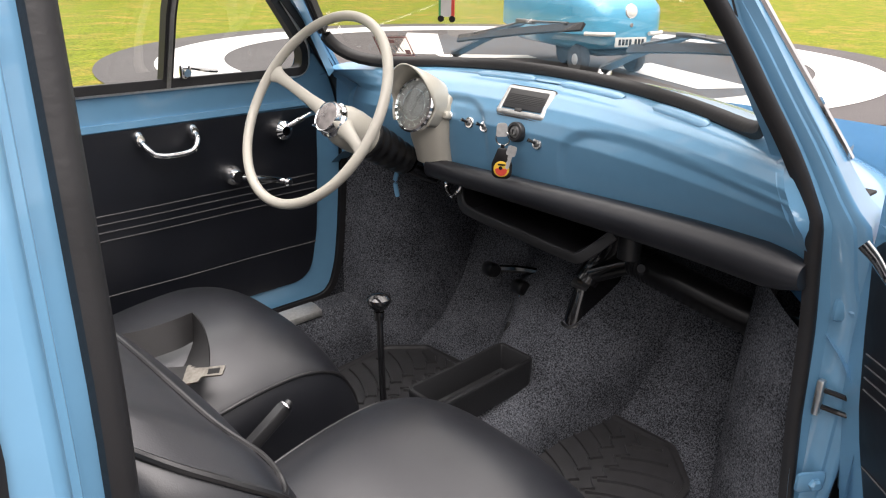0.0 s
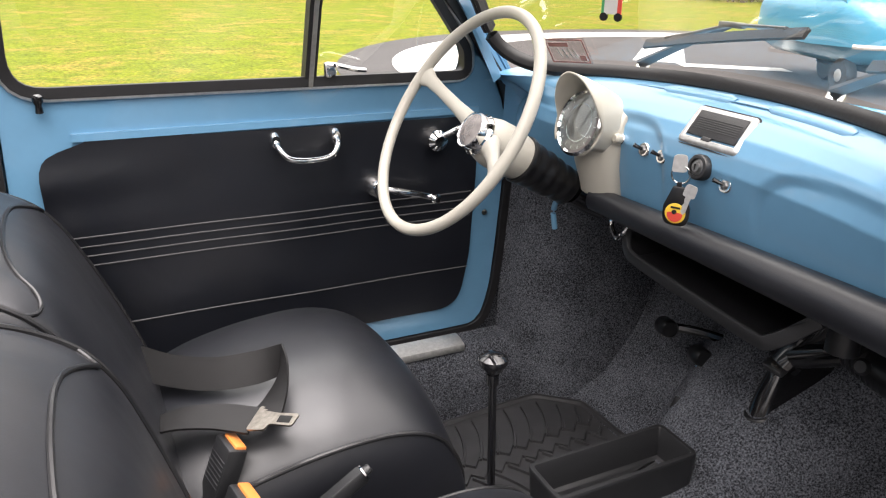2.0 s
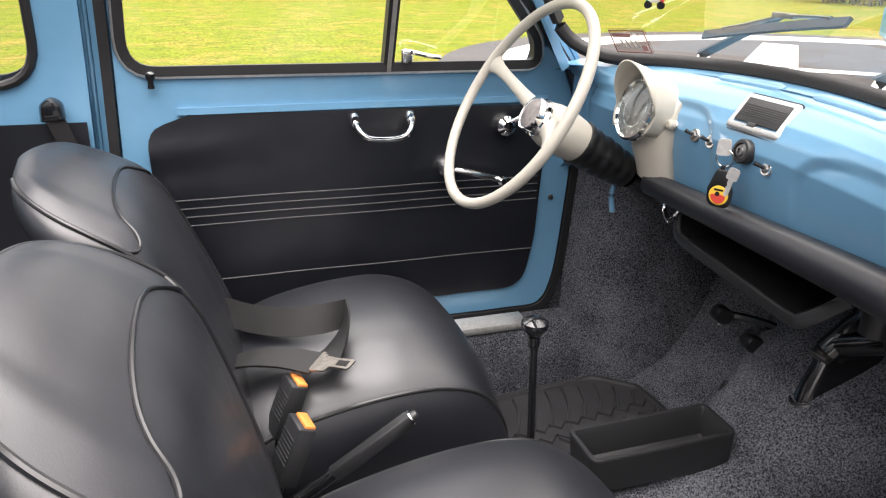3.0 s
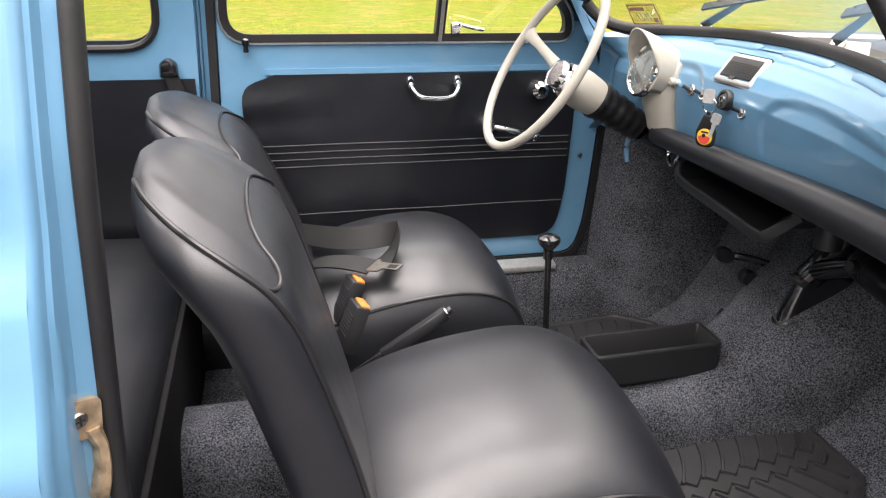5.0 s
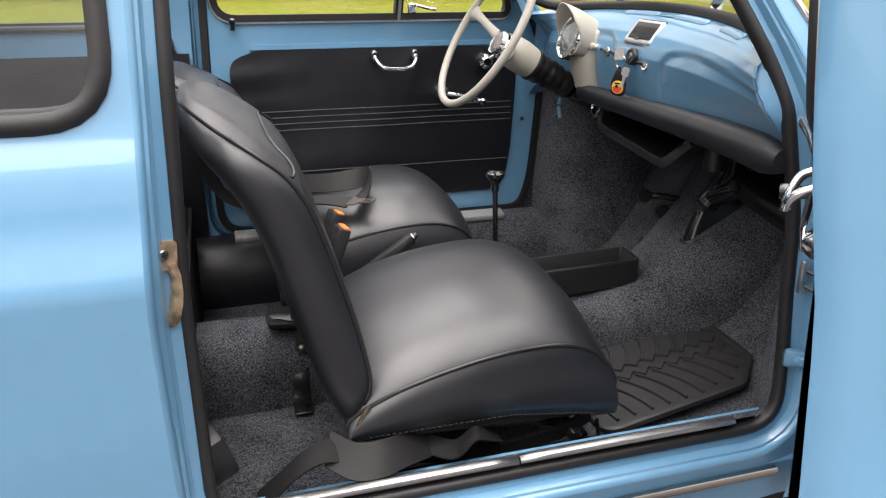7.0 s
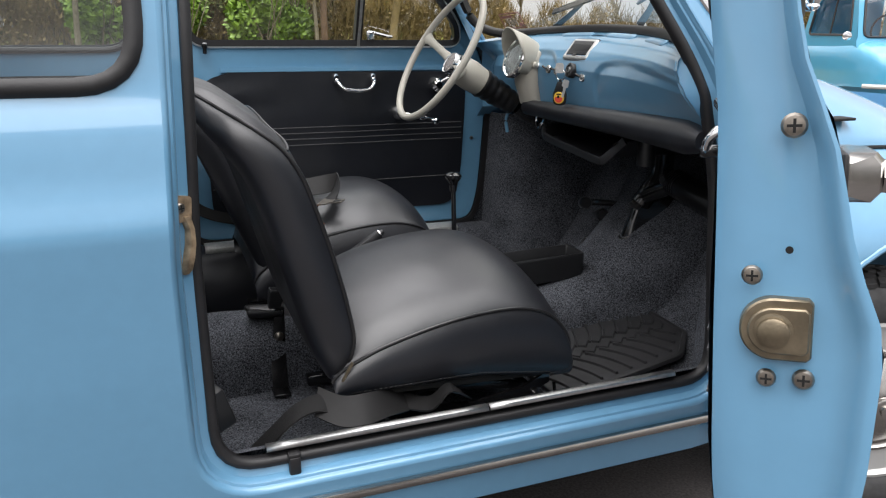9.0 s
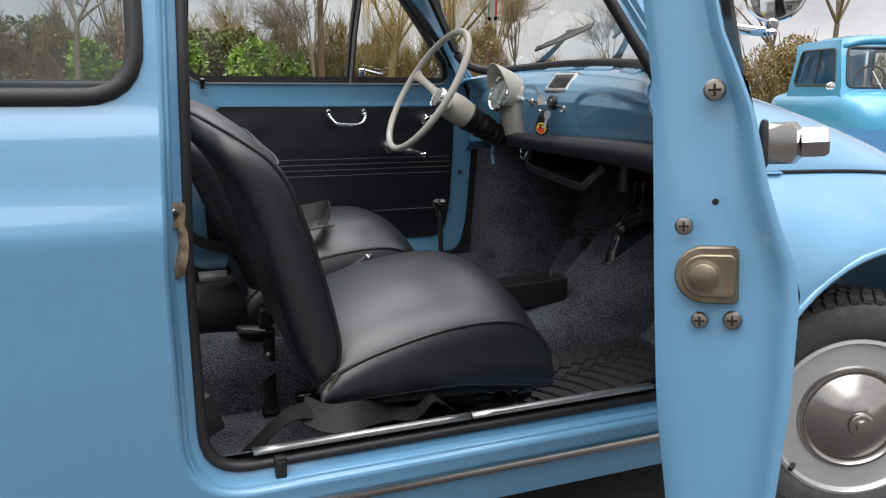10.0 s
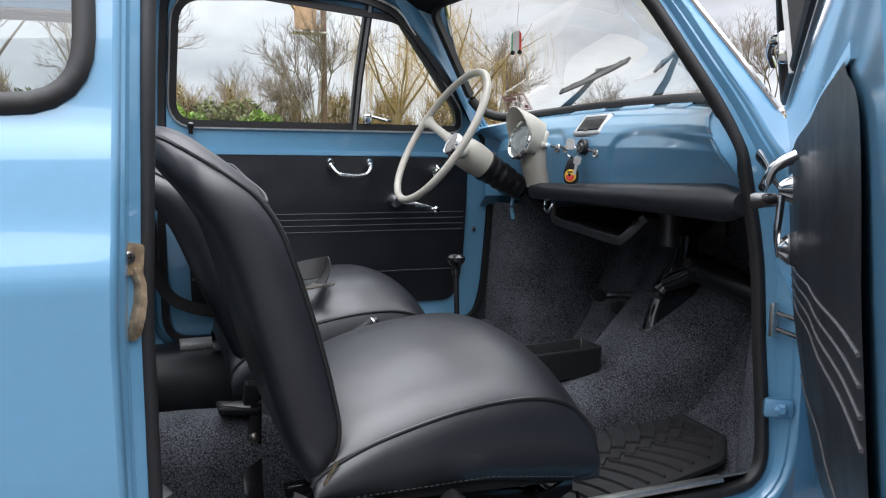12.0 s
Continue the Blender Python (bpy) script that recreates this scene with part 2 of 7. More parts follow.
def ring(r, n=10, rz=None):
    return [(r * math.cos(2 * math.pi * k / n), (rz or r) * math.sin(2 * math.pi * k / n)) for k in range(n)]


def tube(points, r, n=10, closed=False, up=(0, 0, 1), bm=None, scale=None):
    return sweep(points, ring(r, n), closed, up, bm=bm, scale=scale)


def lathe(profile, axis=(0, 0, 1), at=(0, 0, 0), n=32, bm=None):
    """(radius, along) pairs turned about an axis."""
    q = Vector(axis).normalized().to_track_quat("Z", "Y")
    rows = [[Vector(at) + q @ Vector((r * math.cos(2 * math.pi * k / n), r * math.sin(2 * math.pi * k / n), z)) for k in range(n)] for r, z in profile]
    return loft(rows, close_u=True, cap=True, bm=bm)


def rbox(size, at=(0, 0, 0), bevel=0.004, m=None, segs=2, bm=None):
    """A box with rounded edges."""
    one = bmesh.new()
    bmesh.ops.create_cube(one, size=1.0)
    bmesh.ops.scale(one, vec=size, verts=one.verts)
    if bevel:
        bmesh.ops.bevel(one, geom=one.edges[:], offset=bevel, segments=segs, affect="EDGES", profile=0.5)
    bmesh.ops.transform(one, matrix=Matrix.Translation(at) @ (m or Matrix()), verts=one.verts)
    if bm is None:
        return one
    me = bpy.data.meshes.new("tmp")
    one.to_mesh(me)
    one.free()
    bm.from_mesh(me)
    bpy.data.meshes.remove(me)
    return bm


def rounded(points, n=6):
    """(x, y, radius) corners to a dense closed outline."""
    out, cnt = [], len(points)
    for i in range(cnt):
        p, a, b = (Vector(q[:2]) for q in (points[i], points[i - 1], points[(i + 1) % cnt]))
        r = points[i][2]
        da, db = (a - p), (b - p)
        la, lb = da.length, db.length
        da.normalize(), db.normalize()
        ang = da.angle(db)
        d = min(r / max(math.tan(ang / 2), 1e-3), la * 0.49, lb * 0.49)
        s, e = p + da * d, p + db * d
        for k in range(n + 1):
            t = k / n
            out.append(s * (1 - t) ** 2 + p * 2 * t * (1 - t) + e * t * t)
    return out


def dense(outline, step):
    """Points at even steps along a closed outline."""
    out, n = [], len(outline)
    for i in range(n):
        a, b = outline[i], outline[(i + 1) % n]
        k = max(1, int((b - a).length / step))
        out += [a.lerp(b, j / k) for j in range(k) if (b - a).length > 1e-6]
    return out


def inside(poly, u, v):
    x, y = poly[:, 0], poly[:, 1]
    x2, y2 = np.roll(x, -1), np.roll(y, -1)
    hit = ((y > v) != (y2 > v)) & (u < (x2 - x) * (v - y) / (y2 - y + 1e-12) + x)
    return bool(hit.sum() % 2)


def skin(fn, u0, u1, v0, v1, step, holes=(), outer=None):
    """A curved sheet over a grid, with holes cut by outlines and its edges drawn to them."""
    nu, nv = max(2, int((u1 - u0) / step)), max(2, int((v1 - v0) / step))
    us, vs = np.linspace(u0, u1, nu + 1), np.linspace(v0, v1, nv + 1)
    polys = [np.array([tuple(p) for p in dense(h, step / 3)]) for h in holes]
    lim = np.array([tuple(p) for p in dense(outer, step / 3)]) if outer else None
    keep = np.zeros((nu, nv), bool)
    for i in range(nu):
        for j in range(nv):
            u, v = (us[i] + us[i + 1]) / 2, (vs[j] + vs[j + 1]) / 2
            keep[i, j] = not any(inside(h, u, v) for h in polys) and (lim is None or inside(lim, u, v))
    bm, verts = bmesh.new(), {}

    def vert(i, j):
        if (i, j) not in verts:
            near = [(a, b) for a in (i - 1, i) for b in (j - 1, j) if 0 <= a < nu and 0 <= b < nv]
            u, v = us[i], vs[j]
            if not all(keep[a, b] for a, b in near):
                best = min(((h[:, 0] - u) ** 2 + (h[:, 1] - v) ** 2).min() for h in polys + ([lim] if lim is not None else []))
                for h in polys + ([lim] if lim is not None else []):
                    d = (h[:, 0] - u) ** 2 + (h[:, 1] - v) ** 2
                    if d.min() == best and best < (2 * step) ** 2:
                        u, v = h[d.argmin()]
                        break
            verts[i, j] = bm.verts.new(fn(u, v))
        return verts[i, j]

    for i in range(nu):
        for j in range(nv):
            if keep[i, j]:
                try:
                    bm.faces.new((vert(i, j), vert(i + 1, j), vert(i + 1, j + 1), vert(i, j + 1)))
                except ValueError:
                    pass
    return bm


def offset(outline, d):
    """The outline moved outwards by d (it runs anticlockwise)."""
    n, out = len(outline), []
    for i in range(n):
        t = outline[(i + 1) % n] - outline[i - 1]
        if t.length < 1e-9:
            t = Vector((1, 0))
        t.normalize()
        out.append(outline[i] + Vector((t.y, -t.x)) * d)
    return out


def along(table, x):
    """Linear look-up in rows of (x, y)."""
    return float(np.interp(x, [a for a, _ in table], [b for _, b in table]))


def screw(parent, at, axis, r=0.008, mat=None, name="screw"):
    bm = lathe([(r, 0), (r, 0.0012), (r * 0.8, 0.003), (r * 0.35, 0.0036)], axis, at, 16)
    o = part(name, bm, mat or STEEL, parent)
    q = Vector(axis).normalized().to_track_quat("Z", "Y").to_matrix().to_4x4()
    bm = rbox((r * 1.1, r * 0.22, 0.001), bevel=0)
    rbox((r * 0.22, r * 1.1, 0.0011), bevel=0, bm=bm)
    part("cross_slot", bm, DARK, o, m=Matrix.Translation(Vector(at) + Vector(axis).normalized() * 0.0033) @ q, smooth=False)
    return o


# ---------------------------------------------------------------- the car's shell
WIDTHS = [(0.20, 0.590), (0.24, 0.600), (0.30, 0.604), (0.42, 0.616), (0.55, 0.628), (0.68, 0.636), (0.745, 0.640), (0.768, 0.641), (0.785, 0.634),
          (0.82, 0.622), (0.87, 0.613), (0.90, 0.606), (0.92, 0.594), (0.96, 0.586), (1.0, 0.580), (1.1, 0.560), (1.23, 0.530), (1.285, 0.505), (1.33, 0.47)]


def half(z, x=0.4):
    """Half the car's outer width at height z and length x."""
    back = max(0.0, -x - 0.25)
    front = max(0.0, x - 0.9)
    return along(WIDTHS, z) - 0.16 * back * back - 0.10 * front - taper(x, z)


def taper(x, z):
    """How much the cabin narrows towards the windscreen above the waist."""
    return 0.30 * max(0.0, z - 0.9) * min(1.2, max(0.0, (x - 0.2) / 0.6))


SEAL = [(0.30, 0.576), (0.39, 0.574), (0.50, 0.563), (0.60, 0.557), (0.80, 0.553), (0.95, 0.550), (1.0, 0.547), (1.1, 0.530), (1.23, 0.500), (1.31, 0.465)]


def seal_y(x, z):
    """Half the clear width between the door seals."""
    back = max(0.0, -x - 0.25)
    return along(SEAL, z) - taper(x, z) - 0.16 * back * back


def dk(x, z, k):
    """k = 0: the outer skin; k = 0.078: the inner face of the doors."""
    o = half(z, x)
    return o + (seal_y(x, z) - 0.002 - o) * k / 0.078


OPENING = rounded([(0.026, 0.368, 0.07), (0.945, 0.368, 0.085), (0.947, 0.50, 0.5), (0.930, 0.74, 0.6), (0.880, 0.94, 0.5), (0.785, 1.135, 0.3), (0.690, 1.282, 0.10), (0.050, 1.312, 0.06), (0.038, 1.10, 0.8), (0.022, 0.70, 0.8)])
OPENING = dense(OPENING, 0.025)
EDGE = offset(OPENING, 0.036)
FAR_OPENING = rounded([(0.070, 0.412, 0.07), (0.938, 0.412, 0.085), (0.962, 0.50, 0.5), (0.978, 0.74, 0.6), (0.978, 0.885, 0.06), (0.945, 0.952, 0.3), (0.853, 1.052, 0.5), (0.765, 1.137, 0.3), (0.660, 1.240, 0.12), (0.090, 1.302, 0.06), (0.078, 1.10, 0.8), (0.066, 0.70, 0.8)])
FAR_OPENING = dense(FAR_OPENING, 0.025)
FAR_EDGE = offset(FAR_OPENING, 0.030)
QUARTER = rounded([(-0.66, 0.955, 0.06), (-0.03, 0.955, 0.075), (-0.025, 1.21, 0.06), (-0.55, 1.20, 0.12)])
NEAR_QUARTER = rounded([(-0.66, 0.940, 0.06), (-0.03, 0.940, 0.075), (-0.025, 1.21, 0.06), (-0.55, 1.20, 0.12)])
SIDE = [Vector(p) for p in ((-1.05, 0.235), (0.995, 0.235), (0.995, 0.90), (0.957, 0.965), (0.829, 1.165), (0.728, 1.345), (-1.05, 1.345))]
SEAL_PROFILE = [(-0.0084, -0.0085), (0.0084, -0.0085), (0.0094, -0.0051), (0.0072, -0.0026), (0.0084, 0.0026), (0.0064, 0.0076), (0.0016, 0.0098), (-0.0040, 0.0085), (-0.0076, 0.0043), (-0.0084, -0.0017)]
car = thing("small_car", "pale blue vintage two-door microcar, passenger door standing open, parked on asphalt", "car")

for s in (-1, 1):
    hole, rim, pane = (OPENING, EDGE, NEAR_QUARTER) if s < 0 else (FAR_OPENING, FAR_EDGE, QUARTER)
    bm = skin(lambda u, v: Vector((u, s * half(v, u), v)), -1.05, 1.0, 0.235, 1.345, 0.0165, [rim, pane], SIDE)
    part("body_side", bm, PAINT, car)
    jamb = []
    for o, d in zip((rim, offset(hole, 0.0335), offset(hole, 0.0305), offset(hole, 0.0285), offset(hole, 0.027), offset(hole, 0.023), offset(hole, 0.0215), offset(hole, 0.019), offset(hole, 0.0)), (0.0, 0.0015, 0.0055, 0.012, 0.022, 0.026, 0.034, 0.058, 0.074)):
        jamb.append([Vector((p.x, s * dk(p.x, p.y, d), p.y)) for p in o])
    part("door_jamb", loft(jamb, close_u=True), PAINT, car)
    line = [Vector((p.x, s * seal_y(p.x, p.y), p.y)) for p in dense(hole, 0.02)]
    part("door_seal", sweep(line, SEAL_PROFILE, closed=True, up=(0, s, 0)), RUBBER, car, "black rubber door seal")
    # inner face of the rear quarter, with its window
    bm = skin(lambda u, v: Vector((u, s * (seal_y(u, v) - 0.018), v)), -1.0, 0.03 if s < 0 else 0.07, 0.40, 1.31, 0.025, [pane, rim])
    part("inner_quarter", bm, PAINT, car)
    bm = skin(lambda u, v: Vector((u, s * (seal_y(u, v) - 0.026), v)), -1.0, -0.035 if s < 0 else 0.035, 0.27, 0.875 if s < 0 else 0.893, 0.04)
    part("quarter_trim", bm, TRIM_VINYL, car, "black vinyl rear side trim panel")
    line = [Vector((p.x, s * (half(p.y, p.x) + 0.001), p.y)) for p in dense(pane, 0.02)]
    part("window_gasket", sweep(line, [(-0.0115, -0.004), (0.0105, -0.004), (0.0115, 0.003), (0.006, 0.0075), (0.0, 0.0085), (-0.007, 0.007), (-0.0115, 0.003)], closed=True, up=(0, s, 0)), RUBBER, car, "black rubber window gasket")
    line = [Vector((p.x, s * (seal_y(p.x, p.y) - 0.020), p.y)) for p in dense(pane, 0.02)]
    part("window_gasket", sweep(line, ring(0.008, 8), closed=True, up=(0, s, 0)), RUBBER, car)
    g = skin(lambda u, v: Vector((u, s * (half(v, u) - 0.008), v)), -0.68, -0.01, 0.94, 1.22, 0.03, outer=offset(pane, 0.004))
    part("quarter_glass", g, GLASS_R, car)

# sill box, trim strip and floor pan
for s in (-1, 1):
    prof = [(s * y, z) for y, z in ((0.52, 0.25), (0.596, 0.238), (0.600, 0.29), (0.604, 0.312), (0.594, 0.325), (0.545, 0.345), (0.50, 0.35))]
    part("sill", loft([[Vector((x, y, z)) for y, z in prof] for x in np.linspace(-0.1, 1.02, 24)], close_u=True, cap=True), PAINT, car)
    y = s * 0.611
    part("sill_trim", sweep([(x, y, 0.302) for x in np.linspace(-0.5, 0.93, 30)], [(-0.004, -0.0085), (0.003, -0.0075), (0.0055, -0.002), (0.0055, 0.002), (0.003, 0.0075), (-0.004, 0.0085)]), POLISHED, car, "polished aluminium sill strip")
    for k, d in ((0.030, 0.040), (0.024, 0.054)):
        ridge = [Vector((p.x, s * (dk(p.x, p.y, d) + 0.002), p.y)) for p in dense(offset(OPENING if s < 0 else FAR_OPENING, k), 0.03)]
        part("jamb_ridge", tube(ridge, 0.0035, 6, closed=True, up=(0, s, 0)), PAINT, car)
    for x0, x1 in ((0.10, 0.475), (0.478, 0.862)):
        bm = loft([[Vector((x, s * (a if s < 0 else a - 0.046), b)) for a, b in (((0.562, 0.387), (0.564, 0.3925), (0.571, 0.3942), (0.577, 0.392), (0.580, 0.386)) if s < 0 else ((0.540, 0.404), (0.543, 0.418), (0.565, 0.424), (0.586, 0.424), (0.594, 0.415)))] for x in np.linspace(x0, x1, 8)])
        # Far plates take the paler copy in place of the light they catch.
        k = part("kick_plate", bm, ALU if s < 0 else PLATE, car, "scuffed aluminium sill plate")
        k.modifiers.new("thick", "SOLIDIFY").thickness = 0.002
part("floor_pan", rbox((2.0, 1.16, 0.02), (0.1, 0, 0.225), 0.005), DARK, car)

# roof skin and lining, round an open folding sunroof
def roof_sheet(low, wide, mat, name, label=""):
    def pt(u, v):
        drop = 0.10 * max(0.0, -u - 0.1) ** 2 + 0.38 * max(0.0, u - 0.35) ** 2
        return Vector((u, wide * v, 1.375 - 0.06 * abs(v) ** 2.6 - drop - low))
    return part(name, skin(pt, -0.75, 0.74, -1, 1, 0.04, [SUNROOF]), mat, car, label)


SUNROOF = rounded([(-0.40, -0.88, 0.06), (0.62, -0.86, 0.08), (0.62, 0.86, 0.08), (-0.40, 0.88, 0.06)])
roof_sheet(0.0, 0.495, PAINT, "roof")
roof_sheet(0.014, 0.475, HEADLINER, "roof_lining", "dark cloth roof lining")
line = [Vector((p.x, 0.49 * p.y, 1.375 - 0.06 * abs(p.y) ** 2.6 - 0.38 * max(0.0, p.x - 0.35) ** 2 - 0.010)) for p in dense(SUNROOF, 0.03)]
part("sunroof_rail", tube(line, 0.014, 8, closed=True), RUBBER, car, "black edge of the open folding roof")
fold = part("folded_hood", loft([[Vector((x, 0.40 * a, 1.378 + z - 0.04 * abs(a) ** 3)) for a in np.linspace(-1, 1, 14)] for x, z in ((-0.41, -0.01), (-0.415, 0.035), (-0.45, 0.05), (-0.48, 0.025), (-0.51, 0.045), (-0.55, 0.045), (-0.58, 0.005), (-0.59, -0.03))]), WEBBING, car, "folded black canvas sunroof")


# windscreen: bottom, sides and top drawn as one bowed outline
def screen_point(a, b):
    """A point of the windscreen: a from -1 (right) to 1 (left), b from 0 (foot) to 1 (top)."""
    y = a * (0.488 - 0.055 * b)
    x = 1.030 - 0.135 * a * a * (1 - 0.3 * b) - 0.215 * b
    return Vector((x, y, 1.014 - 0.026 * a * a + 0.285 * b))


S_OUT = rounded([(-0.985, 0.0, 0.14), (0.955, 0.0, 0.27), (0.935, 1.0, 0.13), (-0.96, 1.0, 0.12)], 8)
S_LINE = [screen_point(p.x, p.y) for p in dense(S_OUT, 0.03)]
part("windscreen_gasket", sweep(S_LINE, [(-0.011, -0.008), (0.011, -0.008), (0.013, -0.003), (0.0095, 0.000), (0.0105, 0.004), (0.007, 0.009), (0.0, 0.0105), (-0.007, 0.008), (-0.0115, 0.002)], closed=True, up=(-0.6, 0, 0.8)), RUBBER, car, "black rubber windscreen gasket")
part("windscreen", skin(lambda u, v: screen_point(u, v) + Vector((0.004, 0, 0.004)), -1.0, 1.0, 0.0, 1.0, 0.05, outer=S_OUT), GLASS_W, car, "clear laminated windscreen")
for s in (-1, 1):
    rows = []
    for b in np.linspace(-0.06, 1.06, 16):
        p = screen_point(s * 0.985, b)
        z = p.z
        x = along([(0.80, 0.918), (0.94, 0.880), (1.135, 0.785), (1.282, 0.690), (1.36, 0.63)] if s < 0 else [(0.885, 0.975), (0.952, 0.943), (1.052, 0.851), (1.137, 0.763), (1.24, 0.658), (1.34, 0.57)], z)
        o = Vector((x + (0.035 if s < 0 else 0.004), s * (half(z, x) - 0.002), z))
        i = Vector((x + 0.012, s * (seal_y(x, z) - (0.012 if s < 0 else 0.003)), z))
        rows.append([i, o, o.lerp(p, 0.5) + Vector((0.012, s * 0.010, 0.004)), p + Vector((0.006, s * 0.004, 0.0)), p + Vector((-0.012, -s * 0.002, -0.01)), i.lerp(p, 0.5) + Vector((-0.012, -s * 0.012, 0))])
    part("windscreen_pillar", loft(rows, close_u=True, cap=True), PAINT, car)
    rail = [(0.957 - 0.64 * (z - 0.965) + (0.135 * max(0.0, z - 1.165)), z) for z in np.linspace(0.972, 1.335, 20)]
    part("drip_rail", tube([Vector((x, s * (half(z, x) + 0.002), z)) for x, z in rail], 0.0052, 8), CHROME, car, "bright drip rail along the pillar")
    rows = [[Vector((x, y, z)) for x, y, z in ((0.938 if s < 0 else 0.978, s * (seal_y(0.9, zz) + 0.004), zz), (0.96 if s < 0 else 0.99, s * (seal_y(0.9, zz) - 0.015), zz), (1.03, s * 0.52, zz), (1.10, s * 0.51, zz))] for zz in np.linspace(0.40 if s < 0 else 0.77, 0.960, 12)]
    part("cowl_side", loft(rows), PAINT, car)


# ---------------------------------------------------------------- dashboard
DASH = [(0.76, 0.980), (0.80, 0.968), (0.835, 0.958), (0.88, 0.946), (0.92, 0.940), (0.945, 0.945), (0.965, 0.957), (0.985, 0.978), (0.998, 1.000), (1.008, 1.025), (1.012, 1.05)]


def dash_x(y, z):
    bow = along([(0.76, 0.03), (0.85, 0.04), (0.95, 0.085), (1.0, 0.125)], z)
    if y > 0.25:
        bow *= 1 - min(1.0, (y - 0.25) / 0.25) * (0.30 + 1.15 * min(1.0, max(0.0, (1.0 - z) / 0.05)))
    return along(DASH, z) - bow * (y / 0.488) ** 2


def dash_point(y, z):
    return Vector((dash_x(y, z), y, z - 0.024 * (y / 0.488) ** 2 * max(0.0, (z - 0.83) / 0.17)))


def dash_edge(y, z):
    lim = seal_y(dash_point(y, z).x, z) - 0.005
    return dash_point(min(lim, max(-lim, y)), z)


CREASES = [np.array([tuple(p)[:2] for p in spline([(y, z, 0) for y, z in line], 60)]) for line in (
    [(0.20, 0.967), (0.125, 0.967), (0.090, 0.959), (0.068, 0.942), (0.058, 0.915), (0.056, 0.885), (0.058, 0.850)],
    [(-0.100, 0.850), (-0.103, 0.885), (-0.112, 0.915), (-0.135, 0.938), (-0.170, 0.952), (-0.25, 0.957), (-0.38, 0.953), (-0.54, 0.944)])]


def pressed(y, z):
    """Depth of the pressed panels at each end of the dash, deepest under their creases."""
    for k, line in enumerate(CREASES):
        top = float(np.interp(y, line[::-1, 0], line[::-1, 1])) if k == 1 or y > line[-1, 0] else 0.0
        inside_panel = (y > 0.056 if k == 0 else y < -0.100) and z < top
        if inside_panel:
            d = float(np.sqrt(((line - (y, z)) ** 2).sum(1).min()))
            return 0.0065 * (3 - 2 * min(1.0, d / 0.014)) * min(1.0, d / 0.014) ** 2 * math.exp(-max(0.0, d - 0.014) / 0.060) * min(1.0, max(0.0, (z - 0.83) / 0.05))
    return 0.0


def dash_skin(y, z):
    p = dash_edge(y, z)
    k = pressed(y, z)
    return p + Vector((0.86 * k, 0.0, -0.5 * k))


DASH_ROWS = sorted(set([0.80, 0.82, 0.835, 0.85, 0.865, 0.88, 0.89] + [round(0.896 + 0.003 * k, 4) for k in range(26)] + [0.975, 0.98, 0.985, 0.992, 0.998, 1.003, 1.008, 1.012]))
dashboard = part("dashboard", loft([[dash_skin(y, z) for z in DASH_ROWS] for y in np.linspace(-0.557, 0.557, 260)]), PAINT, car, "pale blue painted steel dashboard")
end = []
for z in np.linspace(0.79, 1.012, 16):
    x = along([(0.80, 0.918), (0.94, 0.880), (1.135, 0.785)], z)
    inner = dash_edge(-0.545, max(0.80, z))
    outer = Vector((x + 0.004, -(seal_y(x, z) + 0.004), z))
    end.append([outer, outer.lerp(inner, 0.5) + Vector((0.006, 0, 0)), inner + Vector((0.004, 0.012, 0))])
part("dash_end", loft(end), PAINT, dashboard)
pts, sc = [], []
for y in np.linspace(0.205, -0.548, 28):
    k = (0.205 - y) / 0.72
    pts.append((0.938 - 0.008 * k - 0.022 * (y / 0.5) ** 4, y, 0.812 + 0.010 * k))
    sc.append((0.62 + 0.40 * k) * (0.55 if y < -0.547 else (0.85 if y < -0.52 else 1)))
part("dash_pad", sweep(pts, ring(0.028, 14, 0.032), up=(0, 0, 1), scale=sc), VINYL, dashboard, "black padded vinyl dash roll")
for y0, y1 in ((0.135, 0.005), (-0.055, -0.195), (-0.26, -0.37)):
    ln = [dash_point(y, 1.0005) + Vector((0, 0, 0.0005)) for y in np.linspace(y0, y1, 14)]
    sc = [0.45] + [1.0] * 12 + [0.45]
    part("demister_slot", sweep(ln, ring(0.010, 10, 0.0042), up=(-0.5, 0, 0.86), scale=sc), PAINT, dashboard)
m_ash = Matrix.Translation((0.963, -0.013, 0.966)) @ pose(0, 0, 0, 0, -52, 0)
surround = rounded([(-0.027, -0.053, 0.006), (0.027, -0.051, 0.006), (0.027, 0.051, 0.006), (-0.027, 0.053, 0.006)], 5)
tray = part("ashtray", loft([[Vector((p.x, p.y, h)) for p in offset(surround, d)] for d, h in ((0.002, -0.004), (0.002, 0.002), (0.0, 0.005), (-0.003, 0.0065), (-0.006, 0.0065), (-0.008, 0.004))], close_u=True), PLATE, dashboard, "satin chrome-framed dashboard ashtray", m=m_ash)
part("ashtray_gasket", loft([[Vector((p.x, p.y, h)) for p in offset(surround, 0.0045)] for h in (-0.004, 0.0005)], close_u=True, cap=True), RUBBER, tray)
part("ashtray_lid", rbox((0.039, 0.088, 0.006), (0.003, 0, 0.0035), 0.002), PLASTIC, tray, "black ribbed lid")
for k in range(6):
    part("rib", rbox((0.0012, 0.082, 0.0012), (-0.006 + 0.0032 * k, 0, 0.0066), 0.0004), PLASTIC, tray)
part("lid_tab", rbox((0.007, 0.016, 0.003), (-0.019, 0.004, 0.0055), 0.001), PLASTIC, tray)

